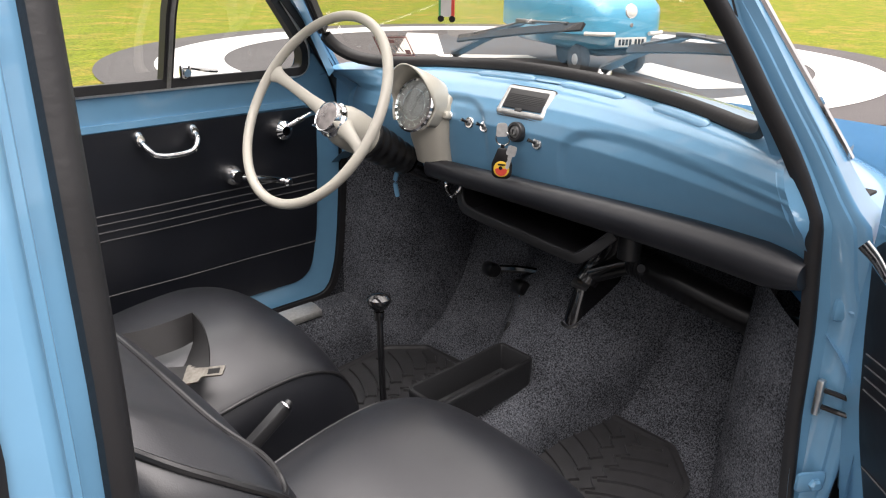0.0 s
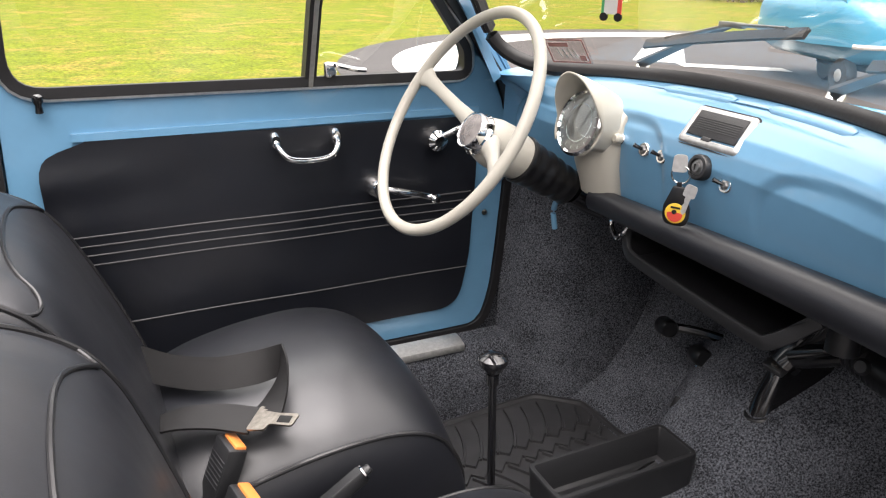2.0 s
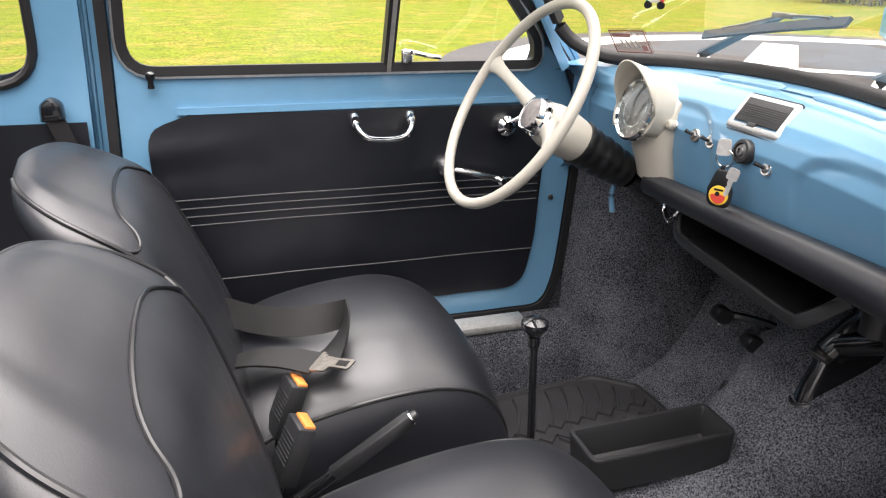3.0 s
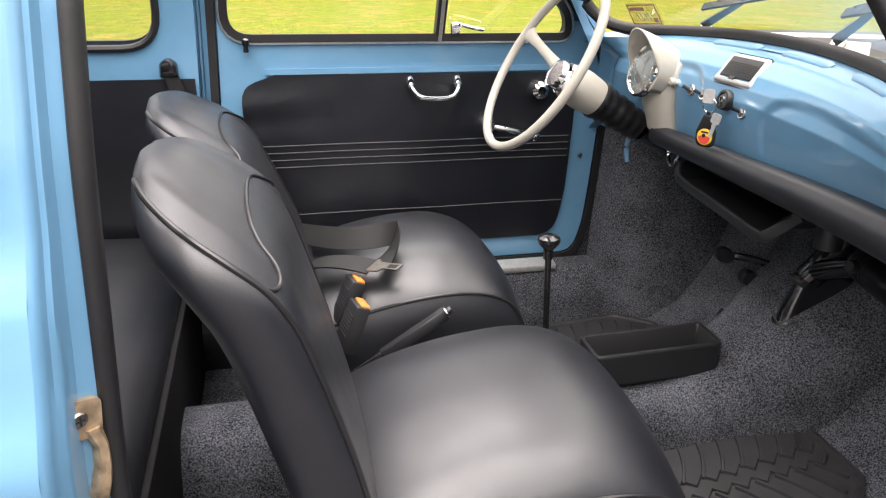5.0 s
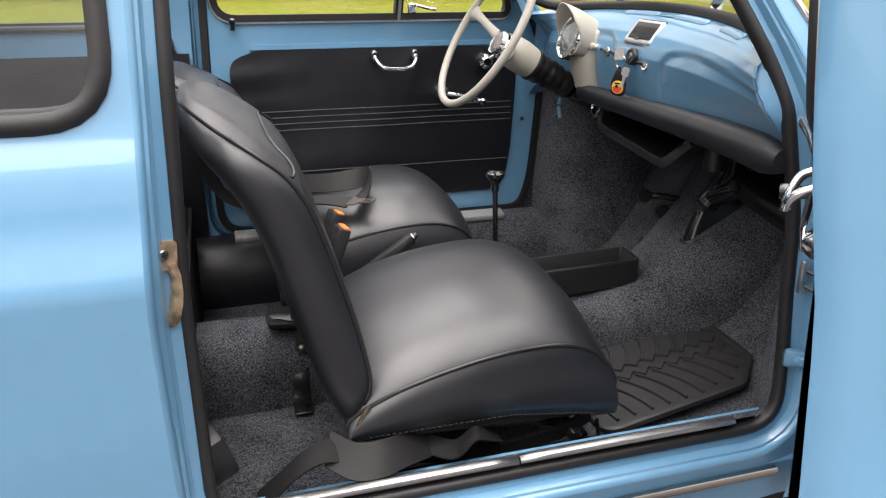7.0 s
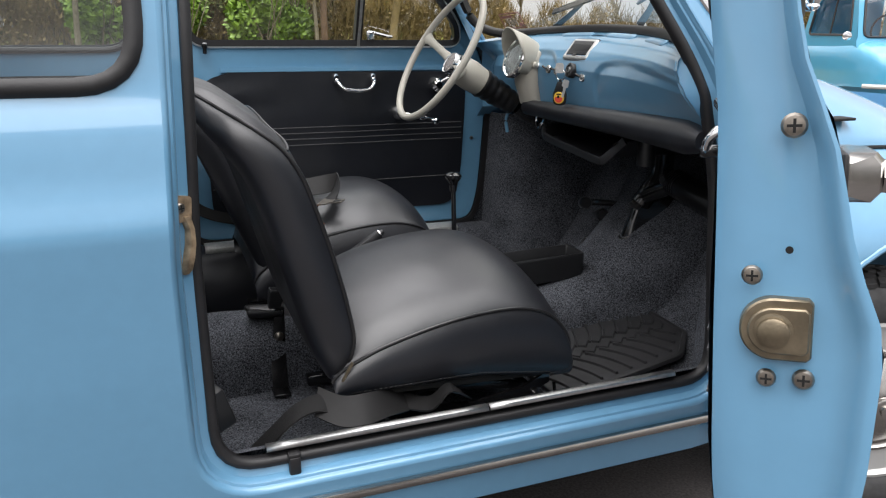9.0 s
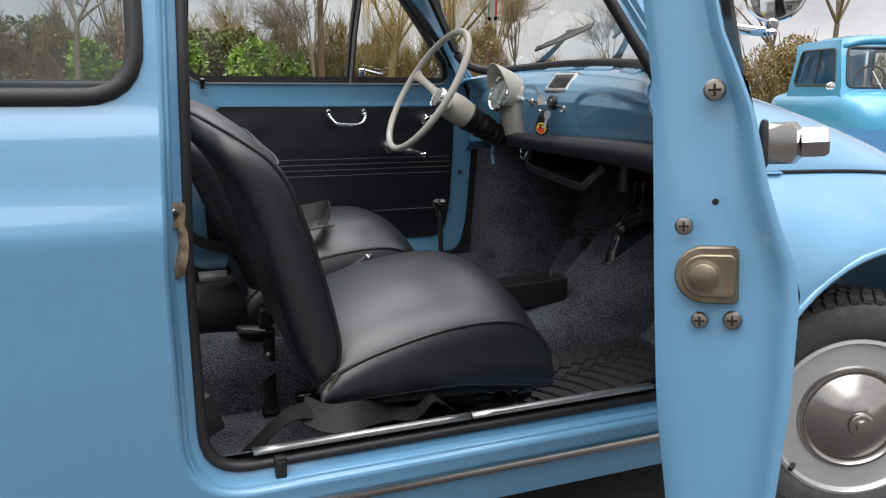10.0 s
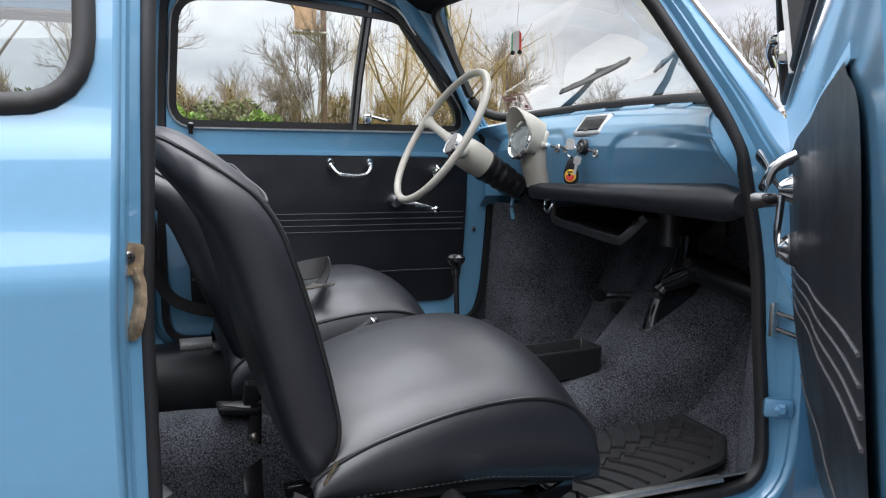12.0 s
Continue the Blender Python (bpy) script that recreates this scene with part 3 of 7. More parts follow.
for y, z, lean in ((0.103, 0.916, 0.007), (0.066, 0.914, 0.007), (-0.060, 0.905, 0.009)):
    x = dash_skin(y, z).x + 0.001
    out = Vector((-1, 0, 0.2)).normalized()
    b = part("switch", lathe([(0.0105, -0.004), (0.0105, 0.002), (0.0095, 0.0035), (0.0070, 0.0035), (0.0066, 0.0025)], out, (x, y, z), 24), CHROME, dashboard, "chrome ringed toggle switch")
    part("switch_nut", lathe([(0.0068, 0.0), (0.0068, 0.0045), (0.0045, 0.0065), (0.003, 0.0065)], out, (x, y, z), 6), DULL, b)
    part("toggle", tube([Vector((x, y, z)) + out * 0.004, Vector((x, y + lean * 0.5, z + 0.002)) + out * 0.010, Vector((x, y + lean, z + 0.004)) + out * 0.016], 0.0026, 8, scale=[0.8, 1.05, 1.35]), GLOSS_BLACK, b)
x = dash_skin(0.148, 0.920).x
part("warning_lamp", lathe([(0.0085, -0.003), (0.0085, 0.003), (0.0075, 0.004)], (-1, 0, 0.2), (x, 0.150, 0.922), 20), CHROME, dashboard, "chrome base of the button")
part("button", lathe([(0.0070, 0.003), (0.0080, 0.008), (0.0078, 0.013), (0.005, 0.016)], (-1, 0, 0.2), (x, 0.150, 0.922), 20), BEIGE, dashboard, "ivory button")
x = dash_x(-0.016, 0.918)
ign = part("ignition_switch", lathe([(0.0175, -0.003), (0.0175, 0.009), (0.0160, 0.011), (0.0120, 0.0115), (0.0110, 0.008)], (-1, 0, 0.2), (x, -0.016, 0.918), 32), PLASTIC, dashboard, "black ignition lock")
part("lock_face", lathe([(0.011, 0.006), (0.0105, 0.009), (0.0075, 0.010), (0.0065, 0.013), (0.003, 0.0135)], (-1, 0, 0.2), (x, -0.016, 0.918), 24), DULL, ign)
part("key_slot", rbox((0.002, 0.0016, 0.008), Vector((x, -0.016, 0.918)) + Vector((-0.0134, 0, 0.0027)), 0.0), DARK, ign)

# key and round fob hanging from the lock
fob = thing("key_fob", "black leather key fob with enamel badge hanging from the ignition", "key fob", at=pose(0.913, -0.006, 0.862, 0, 0, 30))
drop = rounded([(-0.0175, -0.026, 0.016), (0.0175, -0.026, 0.016), (0.0185, 0.000, 0.012), (0.0075, 0.030, 0.005), (-0.0075, 0.030, 0.005), (-0.0185, 0.000, 0.012)], 5)
part("leather_tab", loft([[Vector((d, p.x, p.y)) for p in offset(drop, k)] for d, k in ((0.005, -0.002), (0.0035, 0.0), (0.001, 0.0), (-0.0005, -0.002))], close_u=True, cap=True), GAITER, fob)
part("badge_rim", lathe([(0.0142, -0.001), (0.0142, 0.0012), (0.0130, 0.0018)], (-1, 0, 0), (-0.0004, 0, -0.008), 28), YELLOW, fob, "gilt rim of the badge")
part("badge", lathe([(0.0128, 0.0005), (0.0126, 0.0016), (0.004, 0.0024)], (-1, 0, 0), (-0.0006, 0, -0.008), 28), YELLOW, fob, "round yellow enamel badge")
part("badge_field", loft([[Vector((-0.0032 + d, 0.0108 * math.cos(a), -0.0085 + 0.0112 * math.sin(a) * (1.0 if math.sin(a) < 0 else 0.25))) for a in np.linspace(0, 2 * math.pi, 25)[:-1]] for d in (0.0012, 0.0)], close_u=True, cap=True), RED, fob, "red lower field")
part("badge_bar", rbox((0.0006, 0.013, 0.003), (-0.0030, 0, 0.0005), 0.0002), DARK, fob)
part("badge_mark", lathe([(0.0034, 0), (0.0034, 0.0006)], (-1, 0, 0), (-0.0030, 0.001, -0.0055), 14), DARK, fob)
part("loop", rbox((0.003, 0.007, 0.010), (0.002, 0, 0.031), 0.001), GAITER, fob)
part("split_ring", tube([(0.002, 0.0125 * math.cos(a), 0.046 + 0.0125 * math.sin(a)) for a in np.linspace(0, 2 * math.pi, 28)[:-1]], 0.0012, 6, closed=True, up=(1, 0, 0)), CHROME, fob)
key_out = rounded([(-0.010, 0.050, 0.004), (0.010, 0.050, 0.004), (0.009, 0.074, 0.006), (-0.009, 0.074, 0.006)], 3)
part("key", loft([[Vector((d, p.x + 0.002, p.y)) for p in key_out] for d in (-0.001, 0.0012)], close_u=True, cap=True), PLATE, fob, "steel key in the lock", m=pose(0, 0, 0, 0, 0, 24))
spare = part("spare_key", loft([[Vector((d, p.x, p.y)) for p in rounded([(-0.0085, 0.012, 0.004), (0.0085, 0.012, 0.004), (0.008, 0.030, 0.005), (-0.008, 0.030, 0.005)], 3)] for d in (-0.003, -0.001)], close_u=True, cap=True), PLATE, fob, "bright spare key", m=pose(0, -0.012, 0.006, 14, 0, 0))
part("blade", loft([[Vector((d, a, b)) for a, b in ((-0.004, 0.014), (-0.004, -0.010), (-0.0015, -0.014), (0.003, -0.010), (0.0018, -0.006), (0.0034, -0.002), (0.0020, 0.003), (0.0034, 0.007), (0.0034, 0.014))] for d in (-0.0027, -0.0013)], close_u=True, cap=True), PLATE, spare)

# instrument pod
P0 = Vector((0.902, 0.208, 0.938))
ax = Vector((-0.95, 0.0, 0.30)).normalized()
pod = part("instrument_pod", loft([[Vector((0.925 + dx + 0.036 * kx * math.cos(a), 0.206 + w * math.sin(a), z)) for a in np.linspace(0, 2 * math.pi, 25)[:-1]]
                                   for z, w, dx, kx in ((0.820, 0.045, 0.026, 0.70), (0.84, 0.046, 0.022, 0.75), (0.87, 0.049, 0.014, 0.85), (0.90, 0.053, 0.012, 0.95), (0.93, 0.055, 0.016, 1.0), (0.955, 0.050, 0.024, 0.8), (0.965, 0.035, 0.026, 0.5))], close_u=True, cap=True), BEIGE, dashboard, "ivory plastic speedometer housing")
q = ax.to_track_quat("Z", "Y")
vup = Vector((0.30, 0, 0.95)).normalized()
vis = []
for d, r0 in ((-0.066, 0.026), (-0.060, 0.042), (-0.045, 0.050), (-0.02, 0.055), (0.0, 0.058), (0.025, 0.060), (0.050, 0.061)):
    r = []
    for a in np.linspace(-0.22 * math.pi, 1.22 * math.pi, 30):
        up = max(0.0, math.sin(a)) ** 0.8
        reach = d * (0.12 + 0.88 * up) if d > 0 else d
        r.append(P0 + ax * reach + Vector((0, 1, 0)) * r0 * math.cos(a) + vup * (r0 * math.sin(a) * 1.06 + 0.004))
    vis.append(r)
v = part("visor", loft(vis), BEIGE, pod, "ivory visor over the dial")
v.modifiers.new("thick", "SOLIDIFY").thickness = 0.003
part("dial_bezel", lathe([(0.052, -0.004), (0.053, 0.006), (0.049, 0.009), (0.045, 0.004)], ax, P0, 40), CHROME, pod, "chrome bezel")
part("dial", lathe([(0.046, 0.0), (0.046, 0.0052), (0.044, 0.0056)], ax, P0, 40), DIAL, pod)
part("dial_ring", tube([P0 + ax * 0.0062 + q @ Vector((0.030 * math.cos(a), 0.030 * math.sin(a), 0)) for a in np.linspace(0, 2 * math.pi, 30)[:-1]], 0.0006, 5, closed=True, up=ax), CHROME, pod)
for k in range(13):
    a = radians(225 - 22.5 * k)
    part("dial_tick", rbox((0.0012, 0.005, 0.0004), (0, 0.040, 0), 0), WHITE, pod, m=Matrix.Translation(P0 + ax * 0.0060) @ q.to_matrix().to_4x4() @ Matrix.Rotation(a - math.pi / 2 + math.pi, 4, "Z"), smooth=False)
part("dial_glass", lathe([(0.045, 0.010), (0.03, 0.0125), (0.01, 0.0135)], ax, P0, 30), GLASS, pod)

# parcel shelf below the dash
lip = spline([(0.960, 0.142, 0.782), (0.945, 0.120, 0.752), (0.942, 0.085, 0.742), (0.940, -0.03, 0.733), (0.940, -0.14, 0.724), (0.944, -0.172, 0.730), (0.965, -0.215, 0.775)], 6)
# Darker gaiter black paints the shade inside the shelf, behind its lip.
shelf = part("parcel_shelf", loft([[Vector((x, y, z)) for y, z in ((0.13, 0.775), (0.105, 0.745), (-0.15, 0.727), (-0.205, 0.772))] for x in (0.945, 1.05, 1.17)]), GAITER, dashboard, "black plastic parcel shelf")
part("shelf_lip", sweep(lip, rounded([(-0.010, -0.004, 0.003), (0.010, -0.004, 0.003), (0.010, 0.004, 0.003), (-0.010, 0.004, 0.003)], 2), up=(1, 0, 0.2)), PLASTIC, shelf, "rounded black lip of the shelf")
part("shelf_back", rbox((0.01, 0.36, 0.07), (1.17, -0.04, 0.765), 0.003), GAITER, shelf)
part("shelf_clip", tube(spline([(0.955, 0.175, 0.80), (0.950, 0.170, 0.775), (0.945, 0.150, 0.762), (0.945, 0.135, 0.772), (0.95, 0.13, 0.785)], 5), 0.004, 8), CHROME, dashboard)

# ---------------------------------------------------------------- steering
HUB = Vector((0.738, 0.270, 0.928))
col = Vector((0.86, 0.0, -0.51)).normalized()
e1, e2 = Vector((0, 1, 0)), Vector((0.51, 0, 0.86)).normalized()
HUB = HUB + col * 0.024
WC = HUB - col * 0.058
wheel = thing("steering_wheel", "thin-rimmed ivory steering wheel with two spokes and chrome horn button", "steering wheel", at=Matrix())
rim = [WC + (e1 * math.cos(a) + e2 * math.sin(a)) * 0.181 for a in np.linspace(0, 2 * math.pi, 97)[:-1]]
sc = [1.0 + (0.05 * math.sin(96 * a / 2) if math.sin(a) < 0.2 else 0.0) for a in np.linspace(0, 2 * math.pi, 97)[:-1]]
part("rim", tube(rim, 0.0092, 12, closed=True, up=col, scale=sc), BEIGE, wheel, "ivory rim with finger grips behind")
SPIN = radians(17)
for s in (-1, 1):
    d = (e1 * math.cos(SPIN) + e2 * math.sin(SPIN)) * s
    t = d.cross(col)
    rows = []
    for k, w, h in ((0.010, 0.024, 0.018), (0.045, 0.0155, 0.012), (0.09, 0.0115, 0.009), (0.135, 0.0105, 0.008), (0.16, 0.0125, 0.008), (0.174, 0.019, 0.008), (0.181, 0.027, 0.007)):
        c = (HUB + col * 0.012).lerp(WC, (k / 0.182) ** 1.3) + d * k
        rows.append([c + t * w * math.cos(a) + col * h * math.sin(a) for a in np.linspace(0, 2 * math.pi, 17)[:-1]])
    part("spoke", loft(rows, close_u=True, cap=True), BEIGE, wheel)
part("hub", lathe([(0.029, -0.006), (0.035, 0.006), (0.039, 0.02), (0.0405, 0.045), (0.038, 0.072), (0.035, 0.088)], col, HUB, 36), BEIGE, wheel, "ivory steering hub")
part("horn_ring", lathe([(0.030, 0.0), (0.034, -0.004), (0.034, -0.008), (0.030, -0.012), (0.0305, -0.022), (0.029, -0.026), (0.026, -0.024)], col, HUB, 36), CHROME, wheel, "chrome horn ring")
part("horn_button", lathe([(0.0262, -0.010), (0.0262, -0.0245), (0.018, -0.026), (0.006, -0.0265)], col, HUB, 30), EMBLEM, wheel, "domed horn button")
prof = []
for k in range(31):
    d = 0.105 + 0.115 * k / 30
    prof.append((0.039 - 0.008 * k / 30 + 0.0012 * math.sin(k * 1.05) + 0.0008 * math.sin(k * 0.43 + 1), d))
part("column_gaiter", lathe(prof, col, HUB - col * 0.024, 30), GAITER, wheel, "ribbed black rubber column gaiter")
part("column", lathe([(0.024, 0.21), (0.024, 0.25), (0.020, 0.29)], col, HUB, 20), GLOSS_BLACK, wheel)
part("stalk", tube(spline([HUB + col * 0.09 + e1 * 0.02, HUB + col * 0.085 + e1 * 0.09 - e2 * 0.01, HUB + col * 0.07 + e1 * 0.16 - e2 * 0.005], 6), 0.0035, 8), CHROME, wheel, "thin indicator stalk")
part("cable_tail", tube(spline([(0.925, 0.285, 0.80), (0.918, 0.290, 0.77), (0.922, 0.288, 0.735)], 5), 0.005, 8), PAINT, wheel, "loose pale blue cable")

# ---------------------------------------------------------------- floor, tunnel and bulkhead in carpet
bm = loft([[Vector((x, y, z)) for y in np.linspace(-0.545, 0.545, 30) * (1.0 if x < 0.95 else 0.78)] for x, z in ((-0.65, 0.25), (-0.3, 0.25), (0.0, 0.25), (0.3, 0.25), (0.6, 0.25), (0.85, 0.256), (0.98, 0.268), (1.08, 0.295), (1.15, 0.345), (1.215, 0.44), (1.27, 0.58), (1.30, 0.80))])
carpet = tagged(part("floor_carpet", bm, CARPET), "dark grey looped pile carpet over the car floor and bulkhead", "carpet", kind="structure")
rows = []
for x, w, h, z0 in ((-0.4, 0.085, 0.405, 0.2), (0.1, 0.085, 0.400, 0.2), (0.3, 0.080, 0.385, 0.2), (0.6, 0.08, 0.38, 0.2), (0.85, 0.085, 0.385, 0.22), (1.0, 0.10, 0.42, 0.25), (1.1, 0.125, 0.500, 0.3), (1.2, 0.15, 0.59, 0.38), (1.28, 0.18, 0.70, 0.5)):
    r = []
    for a in np.linspace(0, math.pi, 17):
        c, sn = math.cos(a), math.sin(a)
        r.append(Vector((x, math.copysign(abs(c) ** 0.55, c) * w * (1.25 - 0.25 * sn), z0 + (h - z0) * sn ** 0.5)))
    rows.append(r)
part("tunnel_carpet", loft(rows), CARPET, carpet)
for s in (-1, 1):
    rows = []
    for x, yin, top in ((0.936 if s < 0 else 0.972, 0.556, 0.68), (0.955 if s < 0 else 0.98, 0.530, 0.70), (0.985, 0.478, 0.72), (1.02, 0.436, 0.735), (1.05, 0.412, 0.74), (1.085, 0.396, 0.745), (1.18, 0.380, 0.76), (1.32, 0.365, 0.79)):
        top = top if s < 0 else max(top, 0.765)
        rows.append([Vector((x + (0.025 if s < 0 else 0.008) * k * k, s * (yin + 0.012 * k * k), 0.24 + (top - 0.24) * k)) for k in np.linspace(0, 1, 12)])
    part("footwell_side_carpet", loft(rows), CARPET, carpet)
    if s > 0:
        part("kick_carpet", skin(lambda u, v: Vector((u, seal_y(u, v) + 0.003, v)), 0.80, 1.06, 0.30, 0.78, 0.02, [FAR_OPENING]), CARPET, carpet)
        part("inner_sill_carpet", loft([[Vector((x, y, z)) for y, z in ((0.47, 0.245), (0.475, 0.33), (0.487, 0.385), (0.505, 0.408), (0.56, 0.411))] for x in np.linspace(0.40, 0.985, 8)]), CARPET, carpet)
        part("inner_sill_trim", loft([[Vector((x, y, z)) for y, z in ((0.43, 0.245), (0.435, 0.33), (0.46, 0.385), (0.50, 0.407), (0.56, 0.411))] for x in np.linspace(-0.6, 0.40, 8)]), TRIM_VINYL, carpet, "black vinyl on the inner sill")
    else:
        part("inner_sill_carpet", loft([[Vector((x, -y, z)) for y, z in ((0.44, 0.245), (0.47, 0.26), (0.51, 0.33), (0.54, 0.376), (0.570, 0.388))] for x in np.linspace(-0.05, 0.95, 12)]), CARPET, carpet)
part("bulkhead", rbox((0.02, 0.80, 0.42), (1.325, 0, 0.60), 0.004), GLOSS_BLACK, car)
# Thin near-black sheet, added to keep the underside of the dash dark.
part("under_dash_shade", rbox((0.34, 0.98, 0.006), (1.16, 0, 0.84), 0.002), DARK, car)


# ---------------------------------------------------------------- far door, closed
WIN = rounded([(0.10, 0.972, 0.055), (0.862, 0.973, 0.045), (0.848, 1.022, 0.06), (0.638, 1.255, 0.10), (0.54, 1.287, 0.3), (0.115, 1.268, 0.07)])


def far_door():
    d = part("driver_door", skin(lambda u, v: Vector((u, dk(u, v, 0.078), v)), 0.0, 1.0, 0.38, 1.31, 0.02, [WIN], offset(FAR_OPENING, -0.012)), PAINT, car, "closed driver's door seen from inside")
    part("door_skin", skin(lambda u, v: Vector((u, dk(u, v, 0.004), v)), -0.0, 1.02, 0.36, 1.34, 0.03, [WIN], offset(FAR_EDGE, -0.004)), PAINT, d)
    rev = [[Vector((p.x, dk(p.x, p.y, k), p.y)) for p in dense(WIN, 0.02)] for k in (0.078, 0.05, 0.004)]
    part("window_reveal", loft(rev, close_u=True), RUBBER, d)
    shape = rounded([(0.135, 0.478, 0.05), (0.872, 0.478, 0.06), (0.890, 0.60, 0.3), (0.903, 0.890, 0.03), (0.20, 0.895, 0.03), (0.125, 0.870, 0.045)])

    def cloth(u, v):
        pull = 0.004 * math.sin(60 * (v - 0.10 * u)) * max(0.0, 1 - (u - 0.13) / 0.22) * max(0.0, 1 - abs(v - 0.83) / 0.08)
        return Vector((u, dk(u, v, 0.088) + pull - 0.0015 * math.sin(19 * u + 6 * v), v))
    part("door_card", skin(cloth, 0.12, 0.91, 0.47, 0.90, 0.012, (), shape), TRIM_VINYL, d, "black vinyl door card with welded lines")
    for z in (0.738, 0.7215, 0.705, 0.688, 0.573):
        xs = np.linspace(0.137, 0.887, 40)
        part("welt", tube([cloth(x, z) + Vector((0, -0.0005, 0)) for x in xs], 0.0014, 6, up=(0, 1, 0)), WELT, d)
    part("card_rail", sweep([(x, dk(0.5, 0.905, 0.082), 0.901) for x in np.linspace(0.18, 0.90, 20)], [(-0.004, -0.006), (0.004, -0.006), (0.004, 0.006), (-0.004, 0.006)]), PAINT, d, "pale blue strip above the door card")
    # window frame: rubber, bright bead, glass, divider
    line = [Vector((p.x, dk(p.x, p.y, 0.079), p.y)) for p in dense(WIN, 0.02)]
    part("window_rubber", sweep(line, [(-0.009, -0.006), (0.008, -0.006), (0.008, 0.006), (-0.009, 0.006)], closed=True, up=(0, 1, 0)), RUBBER, d)
    line = [Vector((p.x, dk(p.x, p.y, 0.085), p.y)) for p in dense(offset(WIN, 0.011), 0.02)]
    part("window_bead", tube(line, 0.0035, 6, closed=True, up=(0, 1, 0)), ALU, d, "bright metal window bead")
    part("window_glass", skin(lambda u, v: Vector((u, dk(u, v, 0.045), v)), 0.08, 0.90, 0.95, 1.31, 0.03, (), offset(WIN, 0.003)), GLASS, d)
    post = [(0.562, dk(0.5, 0.965, 0.066), 0.965), (0.566, dk(0.5, 1.1, 0.066), 1.1), (0.574, dk(0.5, 1.285, 0.066), 1.285)]
    part("window_post", sweep(post, [(-0.010, -0.012), (0.010, -0.012), (0.010, 0.012), (-0.010, 0.012)], up=(0, 1, 0)), RUBBER, d, "black quarter-light divider")
    part("post_bead", sweep([Vector(p) + Vector((0.0, -0.014, 0)) for p in post], [(-0.004, -0.003), (0.004, -0.003), (0.003, 0.003), (-0.003, 0.003)], up=(0, 1, 0)), ALU, d)
    # quarter-light catch
    y = dk(0.5, 0.985, 0.088)
    k = part("quarter_light_catch", lathe([(0.011, 0), (0.011, 0.008), (0.007, 0.014)], (0, -1, 0), (0.597, y, 0.990), 18), CHROME, d, "chrome quarter-light catch")
    part("lever", tube(spline([(0.590, y - 0.010, 1.002), (0.605, y - 0.014, 1.000), (0.640, y - 0.012, 0.992), (0.660, y - 0.008, 0.989)], 5), 0.0042, 8), CHROME, k)
    part("knuckle", rbox((0.014, 0.014, 0.026), (0.592, y - 0.006, 0.992), 0.004), CHROME, k)
    part("lock_knob", lathe([(0.006, 0), (0.005, 0.012), (0.008, 0.018), (0.008, 0.026), (0.004, 0.029)], (0, -0.15, 1), (0.143, dk(0.5, 0.955, 0.088), 0.945), 16), GLOSS_BLACK, d, "black lock knob")
    # grab handle
    yc = dk(0.5, 0.86, 0.090)
    h = part("grab_handle", tube(spline([(0.497, yc - 0.006, 0.872), (0.499, yc - 0.024, 0.862), (0.512, yc - 0.033, 0.847), (0.535, yc - 0.036, 0.842), (0.570, yc - 0.036, 0.842), (0.592, yc - 0.033, 0.848), (0.604, yc - 0.024, 0.864), (0.606, yc - 0.006, 0.874)], 6), 0.0055, 10, up=(0, 1, 0)), CHROME, d, "chrome pull handle")
    for x in (0.497, 0.606):
        part("handle_foot", loft([[Vector((x + a * 0.011 * s, yc + dy, 0.872 + b * 0.016 * s)) for a, b in ring(1.0, 16)] for dy, s in ((0.003, 1.0), (-0.006, 1.0), (-0.012, 0.7))], close_u=True, cap=True), CHROME, h)
    # window winder and inner handle
    yb = dk(0.5, 0.77, 0.088)
    w = part("window_winder", lathe([(0.021, 0.004), (0.022, -0.004), (0.019, -0.020), (0.012, -0.030)], (0, 1, 0), (0.682, yb, 0.772), 26), CHROME, d, "chrome window winder")
    part("winder_arm", sweep(spline([(0.690, yb - 0.026, 0.770), (0.72, yb - 0.036, 0.765), (0.755, yb - 0.040, 0.757), (0.785, yb - 0.040, 0.748)], 5), ring(0.0065, 10, 0.004), up=(0, 1, 0)), CHROME, w)
    part("winder_knob", lathe([(0.005, 0), (0.009, -0.006), (0.010, -0.016), (0.006, -0.022)], (0, 1, 0), (0.786, yb - 0.038, 0.748), 16), CHROME, w)
    i = part("inner_handle", lathe([(0.023, 0.004), (0.024, -0.004), (0.020, -0.022), (0.010, -0.030)], (0, 1, 0), (0.803, yb, 0.852), 26), CHROME, d, "chrome inner door handle")
    part("handle_arm", sweep(spline([(0.808, yb - 0.022, 0.858), (0.832, yb - 0.034, 0.872), (0.862, yb - 0.034, 0.882), (0.880, yb - 0.028, 0.880)], 5), ring(0.006, 10, 0.0045), up=(0, 1, 0)), CHROME, i)
    screw(d, (0.927, dk(0.5, 0.68, 0.080), 0.685), (0, -1, 0), 0.006)
    return d


far_door()


